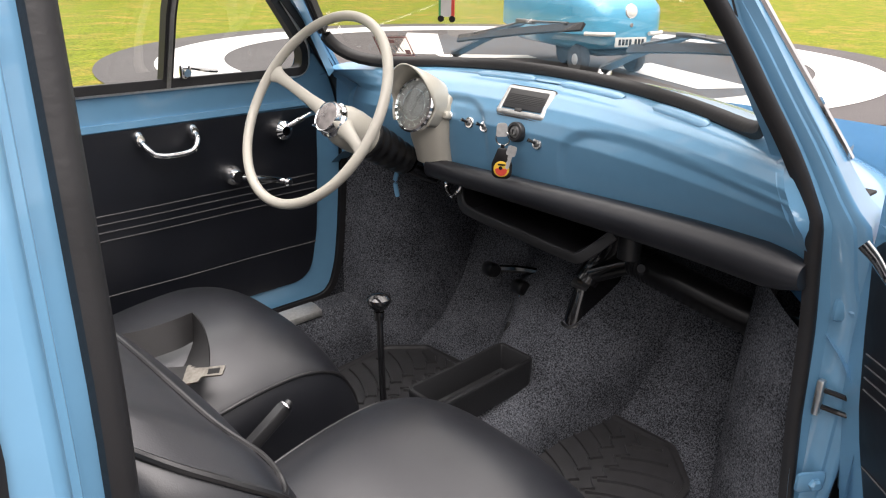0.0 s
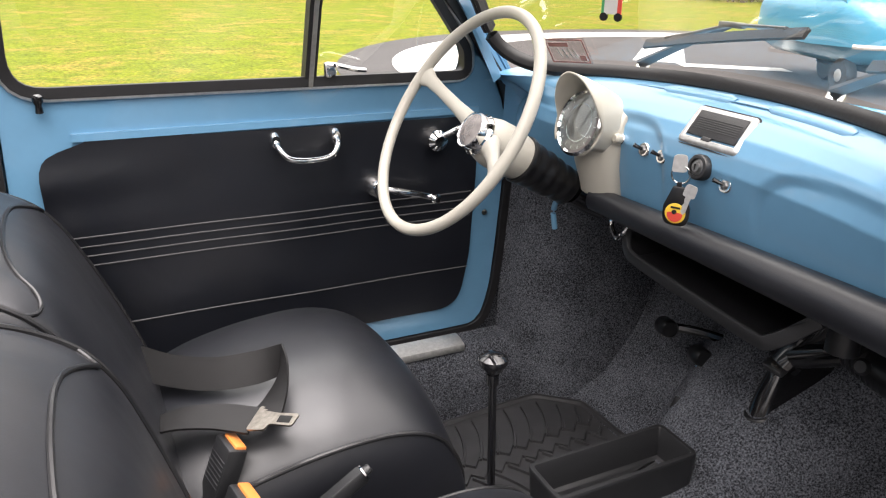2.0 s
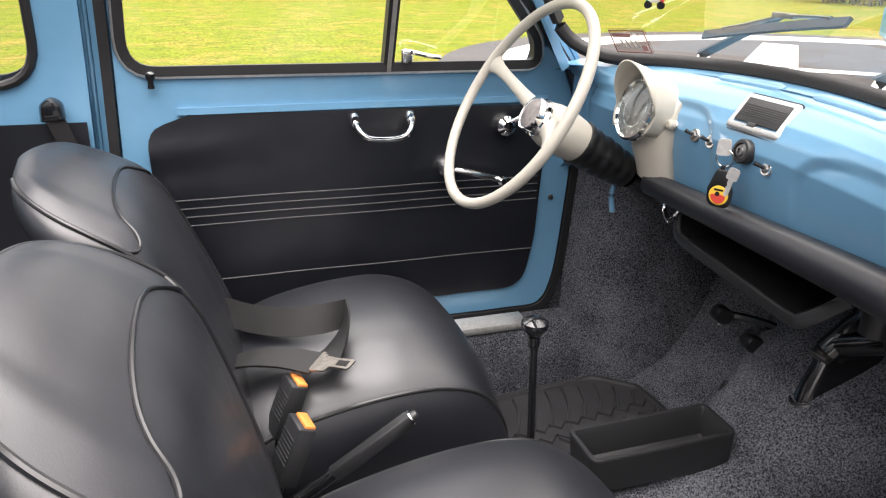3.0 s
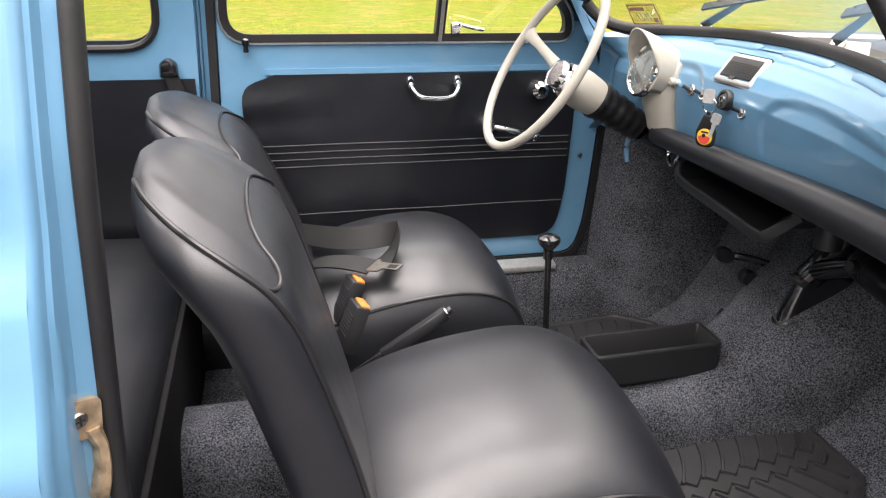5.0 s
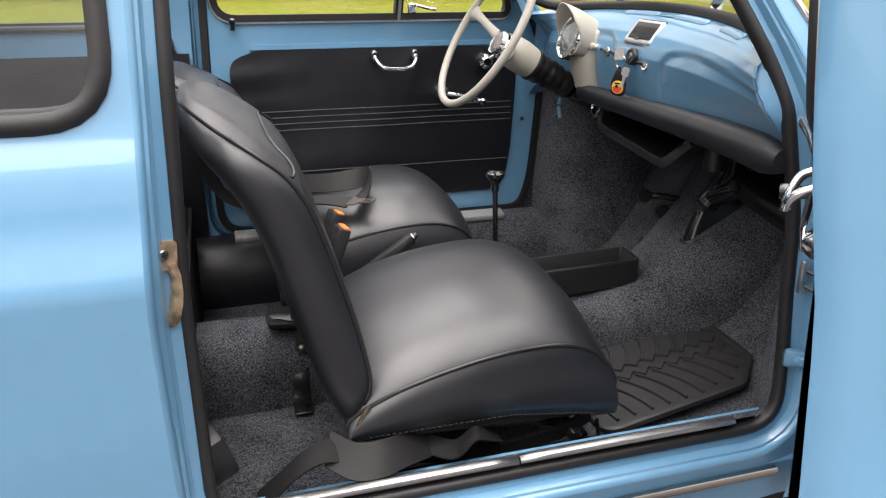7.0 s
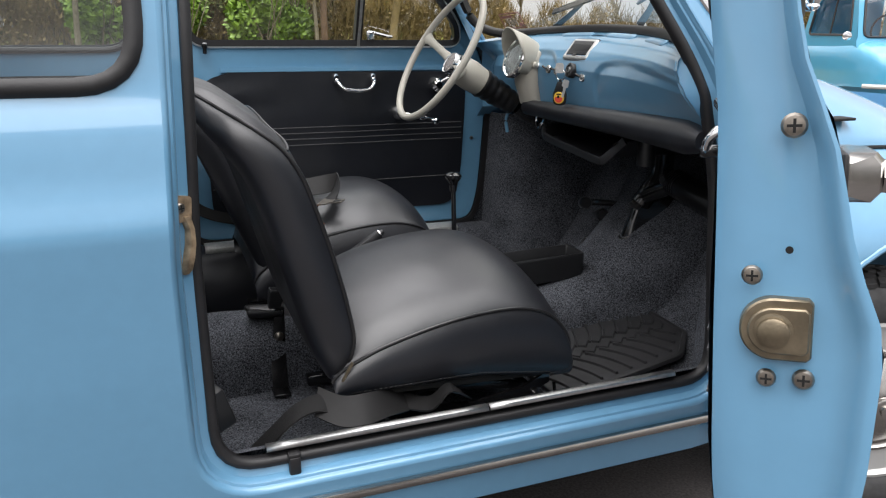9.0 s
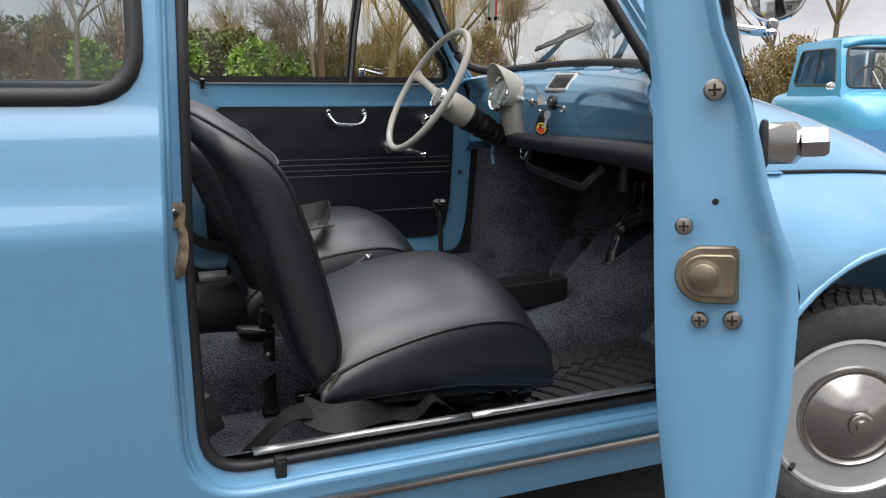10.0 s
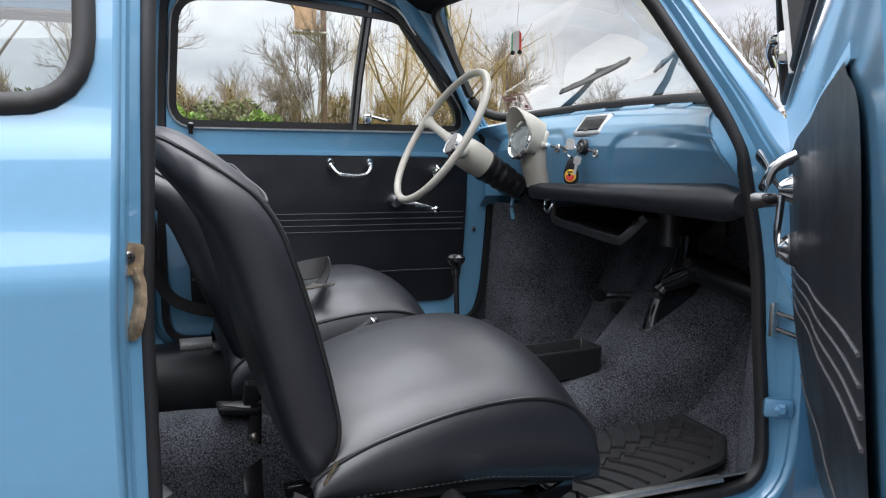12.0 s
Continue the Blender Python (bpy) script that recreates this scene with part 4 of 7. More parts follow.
# ---------------------------------------------------------------- near door, open
def near_door():
    hinge, pivot = Vector((1.010, -0.614, 0.0)), Vector((0.962, -0.592, 0.0))
    d = new("passenger_door")
    d.parent = car
    d.matrix_basis = Matrix.Translation(hinge + Vector((0, 0, 0.74))) @ Matrix.Rotation(radians(46.3), 4, "Z") @ Matrix.Rotation(radians(-4.1), 4, "X") @ Matrix.Rotation(radians(3.7), 4, "Y") @ Matrix.Translation((0, 0, -0.74))
    tagged(d, "open pale blue passenger door with black inner card")
    hx, hy = pivot.x, pivot.y

    def dk(x, z, k):
        i = 0.592 - along([(0.35, 0.018), (0.52, 0.034), (0.66, 0.046), (0.90, 0.050), (0.97, 0.058), (1.10, 0.064), (1.30, 0.076)], z)
        o = max(half(z, x) + taper(x, z) - 0.012 * min(1.0, max(0.0, (0.68 - z) / 0.2)), i + 0.024)
        return o + (i - o) * k / 0.078

    def L(x, y, z):
        return Vector((x - hx, y - hy, z))
    edge_o = offset(EDGE, -0.002)
    W = [Vector((p.x, p.y)) for p in WIN]
    part("door_skin", skin(lambda u, v: L(u, -dk(u, v, 0.0), v), -0.05, 0.99, 0.34, 1.34, 0.02, [W], edge_o), PAINT, d)
    part("inner_panel", skin(lambda u, v: L(u, -(dk(u, v, 0.080)), v), -0.05, 0.99, 0.36, 1.33, 0.02, [W], offset(OPENING, 0.004)), PAINT, d)
    rows, base = [], dense(OPENING, 0.02)
    for o, k in zip((0.034, 0.0347, 0.0335, 0.028, 0.0215, 0.0195, 0.019, 0.016, 0.010, 0.004), (0.0, 0.003, 0.006, 0.0095, 0.014, 0.020, 0.030, 0.060, 0.074, 0.080)):
        o = offset(base, o)
        rows.append([L(p.x, -(dk(p.x, p.y, k)), p.y) for p in o])
    part("door_edge", loft(rows, close_u=True), PAINT, d)
    part("window_reveal", loft([[L(p.x, -(dk(p.x, p.y, k)), p.y) for p in dense(W, 0.02)] for k in (0.080, 0.0)], close_u=True), RUBBER, d)
    for k, rr in ((0.078, 0.008), (-0.002, 0.008)):
        part("window_rubber", tube([L(p.x, -(dk(p.x, p.y, k)), p.y) for p in dense(W, 0.02)], rr, 8, closed=True, up=(0, 1, 0)), RUBBER, d)
    part("window_bead", tube([L(p.x, -(dk(p.x, p.y, 0.079)), p.y) for p in dense(offset(W, 0.011), 0.02)], 0.0035, 6, closed=True, up=(0, 1, 0)), ALU, d)
    part("window_glass", skin(lambda u, v: L(u, -(dk(u, v, 0.040)), v), 0.08, 0.90, 0.95, 1.31, 0.03, (), offset(W, 0.003)), GLASS, d)
    post = [L(x, -(dk(x, z, 0.066)), z) for x, z in ((0.562, 0.965), (0.566, 1.1), (0.574, 1.285))]
    part("window_post", sweep(post, [(-0.010, -0.012), (0.010, -0.012), (0.010, 0.012), (-0.010, 0.012)], up=(0, 1, 0)), RUBBER, d)
    part("post_bead", sweep([p + Vector((0, 0.014, 0)) for p in post], [(-0.004, -0.003), (0.004, -0.003), (0.003, 0.003), (-0.003, 0.003)], up=(0, 1, 0)), ALU, d)
    shape = rounded([(0.07, 0.478, 0.05), (0.872, 0.478, 0.06), (0.890, 0.60, 0.3), (0.893, 0.890, 0.03), (0.15, 0.895, 0.03), (0.075, 0.870, 0.045)])

    def cloth(u, v):
        return L(u, -(dk(u, v, 0.0845) + 0.001 * math.sin(19 * u + 6 * v)), v)
    part("door_card", skin(cloth, 0.05, 0.91, 0.47, 0.90, 0.02, (), shape), TRIM_VINYL, d, "black vinyl door card with welded lines")
    for z in (0.738, 0.7215, 0.705, 0.688, 0.573):
        part("welt", tube([cloth(x, z) + Vector((0, 0.001, 0)) for x in np.linspace(0.085, 0.882, 30)], 0.0014, 6, up=(0, 1, 0)), WELT, d)
    part("card_rail", sweep([L(x, -(dk(0.5, 0.905, 0.080)), 0.901) for x in np.linspace(0.12, 0.89, 20)], [(-0.002, -0.005), (0.002, -0.005), (0.002, 0.005), (-0.002, 0.005)]), PAINT, d)
    yc = -(dk(0.5, 0.86, 0.088))
    part("grab_handle", tube([L(x, y, z) for x, y, z in spline([(0.497, yc + 0.004, 0.872), (0.499, yc + 0.024, 0.862), (0.512, yc + 0.033, 0.847), (0.55, yc + 0.036, 0.842), (0.592, yc + 0.033, 0.848), (0.604, yc + 0.024, 0.864), (0.606, yc + 0.004, 0.874)], 6)], 0.0055, 10, up=(0, 1, 0)), CHROME, d, "chrome pull handle")
    yb = -(dk(0.5, 0.77, 0.080))
    w = part("window_winder", lathe([(0.024, 0.004), (0.024, -0.004), (0.020, -0.014), (0.014, -0.018)], (0, -1, 0), L(0.682, yb, 0.768), 26), PLASTIC, d, "window winder with black base and knob")
    part("winder_boss", lathe([(0.019, -0.012), (0.020, -0.016), (0.010, -0.027), (0.004, -0.029)], (0, -1, 0), L(0.682, yb, 0.768), 26), CHROME, w)
    part("winder_arm", sweep([L(*p) for p in spline([(0.682, yb + 0.026, 0.758), (0.683, yb + 0.028, 0.785), (0.684, yb + 0.025, 0.81), (0.685, yb + 0.022, 0.835)], 6)], ring(0.010, 12, 0.0045), up=(0, 1, 0), scale=[0.8 + 0.02 * k for k in range(19)]), CHROME, w)
    part("winder_knob", lathe([(0.006, 0.0), (0.0085, -0.008), (0.0105, -0.030), (0.009, -0.036)], (0, -1, 0), L(0.685, yb + 0.022, 0.830), 18), GLOSS_BLACK, w)
    i = part("inner_handle", lathe([(0.022, 0.004), (0.023, -0.003), (0.014, -0.017), (0.008, -0.022)], (0, -1, 0), L(0.812, yb, 0.846), 26), CHROME, d, "chrome inner door handle")
    blade = spline([(0.812, yb + 0.018, 0.846), (0.818, yb + 0.028, 0.862), (0.830, yb + 0.036, 0.882), (0.842, yb + 0.046, 0.898)], 6)
    part("handle_arm", sweep([L(*p) for p in blade], ring(0.0085, 12, 0.0035), up=(0, 1, 0), scale=[0.8 + 0.04 * k for k in range(19)]), CHROME, i)
    yq = -(dk(0.6, 0.99, 0.082))
    q = part("quarter_light_catch", lathe([(0.012, 0.0), (0.012, 0.010), (0.007, 0.016)], (0, 1, 0), L(0.600, yq, 0.996), 18), CHROME, d, "chrome quarter-light catch")
    part("lever", sweep([L(*p) for p in spline([(0.592, yq + 0.012, 1.010), (0.612, yq + 0.020, 1.012), (0.645, yq + 0.022, 1.006), (0.675, yq + 0.018, 0.998)], 5)], ring(0.0065, 10, 0.0045), up=(0, 1, 0)), CHROME, q)
    part("knuckle", rbox((0.018, 0.018, 0.036), L(0.592, yq + 0.006, 1.000), 0.005), CHROME, q)
    # latch, screws and holes on the closing edge
    ex = 0.003 - hx
    ax = (-1, 0, 0)
    yl = -0.581 - hy
    def dee(r, flat_side, top):
        """An outline round on the inner side and straight on the outer."""
        arc = [Vector((yl + 0.002 + r * math.cos(a), 0.767 + r * top * math.sin(a))) for a in np.linspace(-math.pi / 2, math.pi / 2, 22)]
        return arc + [Vector((yl - flat_side + 0.003, 0.767 + r * top)), Vector((yl - flat_side, 0.767 + r * top - 0.003)), Vector((yl - flat_side, 0.767 - r * top + 0.003)), Vector((yl - flat_side + 0.003, 0.767 - r * top))]
    plate = dee(0.0205, 0.021, 1.0)
    lt = part("latch", loft([[Vector((ex - t, p.x, p.y)) for p in offset(plate, k)] for t, k in ((-0.008, 0.0), (0.003, 0.0), (0.0045, -0.0012))], close_u=True, cap=True), BRASS, d, "worn zinc-plated door latch")
    raised = dee(0.0155, 0.019, 0.98)
    part("latch_tongue", loft([[Vector((ex - t, p.x, p.y)) for p in offset(raised, k)] for t, k in ((0.003, 0.0), (0.0070, 0.0), (0.0080, -0.0010))], close_u=True, cap=True), BRASS, lt, "raised tongue of the latch")
    part("latch_boss", lathe([(0.0118, 0), (0.0118, 0.0012), (0.0098, 0.0016), (0.0096, 0.0058), (0.0080, 0.0068)], ax, (ex - 0.0075, yl + 0.002, 0.767), 32), BRASS, lt)
    for y, z, r in ((-0.016, 0.802, 0.0065), (-0.005, 0.734, 0.0062), (0.017, 0.735, 0.0068), (0.004, 0.896, 0.0078), (0.0, 0.538, 0.0075)):
        screw(d, (ex - 0.002, yl - y, z), ax, r)
    part("edge_hole", lathe([(0.0024, 0.0), (0.0024, 0.0008)], ax, (ex - 0.002, yl - 0.005, 0.819), 14), DARK, d)
    # outer handle
    yo = -half(0.858) - hy
    rows = []
    for x, out, wid, hgt in ((0.045, 0.004, 0.010, 0.022), (0.05, 0.012, 0.024, 0.030), (0.075, 0.016, 0.028, 0.032), (0.13, 0.016, 0.026, 0.032), (0.18, 0.010, 0.020, 0.028), (0.20, 0.002, 0.010, 0.020)):
        rows.append([Vector((x - hx, yo - out - a * wid / 2, 0.858 + b * hgt / 2)) for a, b in ((-1, -0.7), (-0.6, -1), (0.6, -1), (1, -0.6), (1, 0.6), (0.6, 1), (-0.6, 1), (-1, 0.7))])
    hb = part("outer_handle", loft(rows, close_u=True, cap=True), POLISHED, d, "chrome outer door handle")
    part("push_button", lathe([(0.0125, 0), (0.0125, 0.016), (0.010, 0.019)], (0, -1, 0), Vector((0.075 - hx, yo - 0.028, 0.858)), 6), POLISHED, hb)
    part("handle_plate", rbox((0.17, 0.006, 0.036), (0.125 - hx, yo - 0.002, 0.858), 0.003), RUBBER, hb)
    # hinges on the pillar side
    for z in (0.82, 0.50):
        part("hinge", rbox((0.05, 0.03, 0.055), L(0.955, -0.585, z), 0.006), PAINT, d)
    return d


near_door()
for z in (0.845, 0.775, 0.50):
    k = part("hinge_leaf", rbox((0.045, 0.008, 0.032), (0.952, -0.592, z), 0.006, m=pose(0, 0, 0, 0, 0, -35)), PAINT, car)
    part("hinge_bolt", lathe([(0.010, 0), (0.010, 0.005), (0.006, 0.008)], (-0.57, -0.82, 0), (0.952, -0.598, z), 6), PAINT, k)
part("check_strap", tube(spline([(0.940, -0.578, 0.655), (0.955, -0.605, 0.648), (0.965, -0.63, 0.640)], 5), 0.004, 8), GLOSS_BLACK, car)
part("check_strap", tube(spline([(0.940, -0.578, 0.630), (0.955, -0.605, 0.622), (0.965, -0.63, 0.618)], 5), 0.004, 8), GLOSS_BLACK, car)
part("strap_bracket", rbox((0.012, 0.010, 0.055), (0.941, -0.582, 0.642), 0.003), ALU, car)
# striker on the rear pillar
def on_jamb(t, n, z):
    return Vector((0.006 + 0.8 * t + 0.6 * n, -0.572 + 0.6 * t - 0.8 * n, z))


st = part("striker", loft([[on_jamb(p.x, n, p.y) for p in rounded([(-0.017, 0.758, 0.004), (0.014, 0.756, 0.004), (0.017, 0.790, 0.006), (-0.014, 0.796, 0.006)], 4)] for n in (-0.010, 0.004, 0.006)], close_u=True, cap=True), RUSTY, car, "rust-flecked steel door striker")
part("striker_hook", loft([[on_jamb(t + a, n + b, z) for a, b in ((-w, -0.014), (w, -0.014), (w, 0.0), (w * 0.5, 0.005), (-w * 0.6, 0.004), (-w, 0.0))] for t, n, z, w in ((0.000, 0.000, 0.682, 0.005), (0.003, 0.003, 0.688, 0.008), (0.006, 0.006, 0.705, 0.0085), (0.010, 0.007, 0.724, 0.0065), (0.011, 0.006, 0.745, 0.006), (0.006, 0.004, 0.764, 0.008))], close_u=True, cap=True), RUSTY, st)
screw(st, on_jamb(-0.004, 0.006, 0.777), (0.6, -0.8, 0), 0.0075)


# ---------------------------------------------------------------- seats
# side outlines of the cushion: its crown along the middle and its piped edge
CROWN = [(0.222, 0.470), (0.235, 0.520), (0.275, 0.548), (0.34, 0.574), (0.42, 0.595), (0.50, 0.604), (0.565, 0.602), (0.625, 0.578), (0.668, 0.535), (0.694, 0.480), (0.699, 0.440), (0.686, 0.402), (0.652, 0.378)]
RIM = [(0.228, 0.436), (0.234, 0.447), (0.256, 0.464), (0.315, 0.492), (0.385, 0.512), (0.455, 0.526), (0.525, 0.533), (0.585, 0.531), (0.638, 0.514), (0.672, 0.480), (0.687, 0.442), (0.679, 0.402), (0.648, 0.377)]
HALF = 0.206


def cushion(tilt, rise):
    crown, edge = (spline([Vector((x, 0, z)) for x, z in line], 4) for line in (CROWN, RIM))
    rows = []
    for v in np.sin(np.linspace(-math.pi / 2, math.pi / 2, 35)):
        b = max(0.0, 1 - abs(v) ** 2.7) ** 0.82
        rows.append([e.lerp(c, b) + Vector((0, v * HALF, (tilt * v + rise) * max(0.0, min(1.0, (e.z - 0.40) / 0.1)))) for c, e in zip(crown, edge)])
    return rows, edge


# backrest stations from foot to head: front edge x, z; rear edge x, z; half width; swell of the front face
BACK = [(0.243, 0.440, 0.226, 0.432, 0.188, 0.004), (0.258, 0.466, 0.216, 0.452, 0.199, 0.010), (0.267, 0.505, 0.199, 0.492, 0.205, 0.014), (0.260, 0.555, 0.180, 0.552, 0.207, 0.014), (0.244, 0.625, 0.159, 0.625, 0.208, 0.012),
        (0.224, 0.695, 0.139, 0.695, 0.208, 0.011), (0.208, 0.745, 0.124, 0.745, 0.208, 0.012), (0.190, 0.793, 0.108, 0.785, 0.207, 0.014), (0.164, 0.833, 0.092, 0.812, 0.205, 0.018), (0.130, 0.861, 0.077, 0.834, 0.199, 0.022),
        (0.100, 0.881, 0.062, 0.852, 0.186, 0.025), (0.076, 0.896, 0.050, 0.867, 0.166, 0.026), (0.056, 0.908, 0.040, 0.880, 0.138, 0.023), (0.042, 0.915, 0.033, 0.889, 0.104, 0.019), (0.033, 0.918, 0.028, 0.896, 0.062, 0.014), (0.029, 0.918, 0.026, 0.900, 0.020, 0.012)]


def back_at(k):
    """A station at k, from 0 (foot) to 15 (head), smoothly between the given ones."""
    i = max(0, min(len(BACK) - 2, int(k)))
    t = k - i
    a, b, c, d = (BACK[max(0, min(len(BACK) - 1, i + j))] for j in (-1, 0, 1, 2))
    return [0.5 * (2 * q + (r - p) * t + (2 * p - 5 * q + 4 * r - w) * t * t + (3 * q - p - 3 * r + w) * t ** 3) for p, q, r, w in zip(a, b, c, d)]


def back_front(k, v):
    """A point of the front face: v runs from one piped edge to the other."""
    fx, fz, rx, rz, w, swell = back_at(k)
    n = Vector((fx - rx, 0, max(0.004, fz - rz) if k < 7 else fz - rz))
    if k > 7:
        n = n.lerp(Vector((0.02, 0, 0.05)), min(1.0, (k - 7) / 3))
    n.normalize()
    roll = 0.006 * math.exp(-((abs(v) - 0.80) / 0.10) ** 2) * min(1.0, max(0.0, (k - 6.5) / 2)) * min(1.0, max(0.0, (13.5 - k) / 2))
    return Vector((fx, v * w, fz)) + n * (swell * (1 - abs(v) ** 2.4) + roll)


def front_seat(at, extra, tilt, rise, recline=0.0, ahead=0.0):
    seat = thing("front_seat", "black vinyl bucket front seat with piped seams, " + extra, "seat", "front seats", at=at)
    rows, edge = cushion(tilt, rise)
    c = part("seat_cushion", loft(rows), VINYL, seat, "domed black vinyl cushion")
    n = len(edge)
    for s in (-1, 1):
        rim = rows[0 if s < 0 else -1]
        side = []
        for k, out in ((0, 0.0), (0.08, 0.006), (0.25, 0.012), (0.5, 0.015), (0.75, 0.012), (0.92, 0.005), (1.0, -0.002)):
            side.append([Vector((e.x + 0.004 * k, s * (HALF + out * min(1.0, (n - 1 - j) / 6)), e.z + (min(e.z, along([(0.2, 0.404), (0.5, 0.402), (0.66, 0.376)], e.x)) - e.z) * k)) for j, e in enumerate(rim)])
        part("side_panel", loft(side), VINYL, c)
        part("seam_piping", tube([e + Vector((0, s * 0.001, 0.0015)) for e in rim], 0.0032, 8, up=(0, 1, 0)), PIPING, c)
        for j in range(44):
            x = 0.246 + 0.0092 * j
            z = along([(0.2, 0.414), (0.5, 0.412), (0.66, 0.388)], x)
            part("stitch", rbox((0.0055, 0.0012, 0.0012), (x, s * (HALF + 0.0095), z), 0), THREAD, c, smooth=False)
        tuck = [r + Vector((0, s * 0.0, 0)) for r in rim[4:-10]]
        part("tuck_seam", tube([p + Vector((0, -s * 0.010, along([(0.2, 0.006), (0.5, 0.0075), (0.66, 0.003)], p.x))) for p in tuck], 0.0009, 5, up=(0, 1, 0)), THREAD, c)
    part("cushion_base", rbox((0.40, 0.39, 0.02), (0.45, 0, 0.392), 0.006, m=pose(0, 0, 0, 0, 3, 0)), DARK, seat)
    ks = np.linspace(0, 15, 76)
    shell = []
    for k in ks:
        fx, fz, rx, rz, w, swell = back_at(k)
        f = [back_front(k, v) for v in np.linspace(-1, 1, 25)]
        F, R = Vector((fx, 0, fz)), Vector((rx, 0, rz))
        q = min(1.0, w / 0.1)
        right = [F.lerp(R, t) + Vector((0, w + o * q, 0)) for t, o in ((0.06, 0.004), (0.25, 0.009), (0.5, 0.010), (0.75, 0.005), (0.90, -0.004), (0.98, -0.014))]
        back = [R + Vector((-0.003 * (1 - v * v), v * max(0.0, w - 0.022 * q), 0)) for v in np.linspace(1, -1, 9)]
        left = [Vector((p.x, -p.y, p.z)) for p in right[::-1]]
        shell.append(f + right + back + left)
    b = part("backrest", loft(shell, close_u=True, cap=True), VINYL, seat, "black vinyl backrest with leaning padded head", m=pose(0.25 + ahead, 0, 0.45, 0, -recline, 0) @ pose(-0.25, 0, -0.45))
    for s in (-1, 1):
        ln = [back_front(k, s) + Vector((0.0008, s * 0.0012, 0.0008)) for k in np.linspace(0.6, 13.6, 70)]
        part("edge_piping", tube(ln, 0.0034, 8, up=(1, 0, 0.3)), PIPING, b, "piped edge seam")
    # seam under the padded head: out of the edge, round a lobe and across in an arch
    half_seam = [(8.08, 1.0), (7.93, 0.965), (7.82, 0.915), (7.84, 0.85), (8.06, 0.77), (8.42, 0.66), (8.70, 0.52), (8.86, 0.34), (8.92, 0.17), (8.94, 0.0)]
    arch = spline([(k, v, 0) for k, v in half_seam + [(k, -v) for k, v in half_seam[-2::-1]]], 6)
    part("head_seam", tube([back_front(p.x, p.y) + Vector((0.0008, 0, 0.0008)) for p in arch], 0.0026, 8, up=(1, 0, 0.3)), PIPING, b, "piped seam below the padded head")
    for s in (-1, 1):
        part("zip", tube([(0.240, s * 0.214, 0.430), (0.250, s * 0.217, 0.452), (0.262, s * 0.215, 0.470)], 0.003, 6, up=(0, 1, 0)), BRASS, b, "brass zip end at the foot of the cover")
    # steel frame and runner below
    for y in (-0.15, 0.15):
        f = part("runner", rbox((0.44, 0.03, 0.022), (0.47, y, 0.275), 0.005), GLOSS_BLACK, seat, "black steel seat runner")
        part("frame_leg", tube(spline([(0.30, y, 0.285), (0.32, y, 0.34), (0.36, y, 0.372), (0.55, y, 0.352), (0.63, y, 0.330), (0.665, y, 0.30), (0.668, y, 0.275)], 5), 0.010, 8), GLOSS_BLACK, f)
    for y in (-0.19, 0.19):
        part("side_rail", loft([[Vector((x + a, y + b, z + d)) for a, b, d in ((0, -0.004, -0.014), (0, 0.004, -0.014), (0, 0.004, 0.010), (0, -0.004, 0.010))] for x, z in ((0.28, 0.372), (0.36, 0.345), (0.50, 0.332), (0.60, 0.346), (0.655, 0.372))], close_u=True, cap=True), GLOSS_BLACK, seat, "pressed black steel seat frame rail")
    part("cross_bar", tube([(0.64, -0.17, 0.325), (0.64, 0.17, 0.325)], 0.010, 8), GLOSS_BLACK, seat)
    part("pivot_bolt", lathe([(0.012, 0), (0.012, 0.006), (0.007, 0.010)], (0, -1, 0), (0.625, -0.192, 0.338), 14), GLOSS_BLACK, seat)
    part("release_lever", tube(spline([(0.60, -0.17, 0.29), (0.66, -0.185, 0.285), (0.685, -0.18, 0.29), (0.688, -0.165, 0.31), (0.686, -0.16, 0.335)], 5), 0.0035, 8), GLOSS_BLACK, seat)
    return seat


front_seat(pose(0.0, -0.272, 0.0), "beside the open door", 0.010, 0.0)
front_seat(pose(-0.052, 0.272, -0.004), "behind the steering wheel", 0.0, 0.030, 6.5, 0.046)

rear = thing("rear_seat", "black vinyl rear bench behind the front seats", "bench seat", at=Matrix())
part("bench_cushion", loft([[Vector((x, 0.50 * math.copysign(abs(v) ** 0.9, v), z - 0.02 * abs(v) ** 6)) for v in np.linspace(-1, 1, 24)] for x, z in ((-0.06, 0.26), (-0.035, 0.40), (-0.016, 0.48), (-0.008, 0.520), (-0.016, 0.540), (-0.045, 0.558), (-0.10, 0.575), (-0.25, 0.58), (-0.55, 0.57))]), VINYL, rear, "black vinyl bench cushion")
# Matt black board; its colour also carries the shade under the cushion.
part("bench_front", rbox((0.012, 0.98, 0.26), (-0.004, 0, 0.385), 0.003), HEADLINER, rear, "matt black board below the cushion, darkened for its shade")
part("bench_back", loft([[Vector((x, 0.50 * v, z)) for v in np.linspace(-1, 1, 12)] for x, z in ((-0.50, 0.50), (-0.54, 0.60), (-0.60, 0.75), (-0.65, 0.88), (-0.72, 0.90), (-0.9, 0.90))]), VINYL, rear)


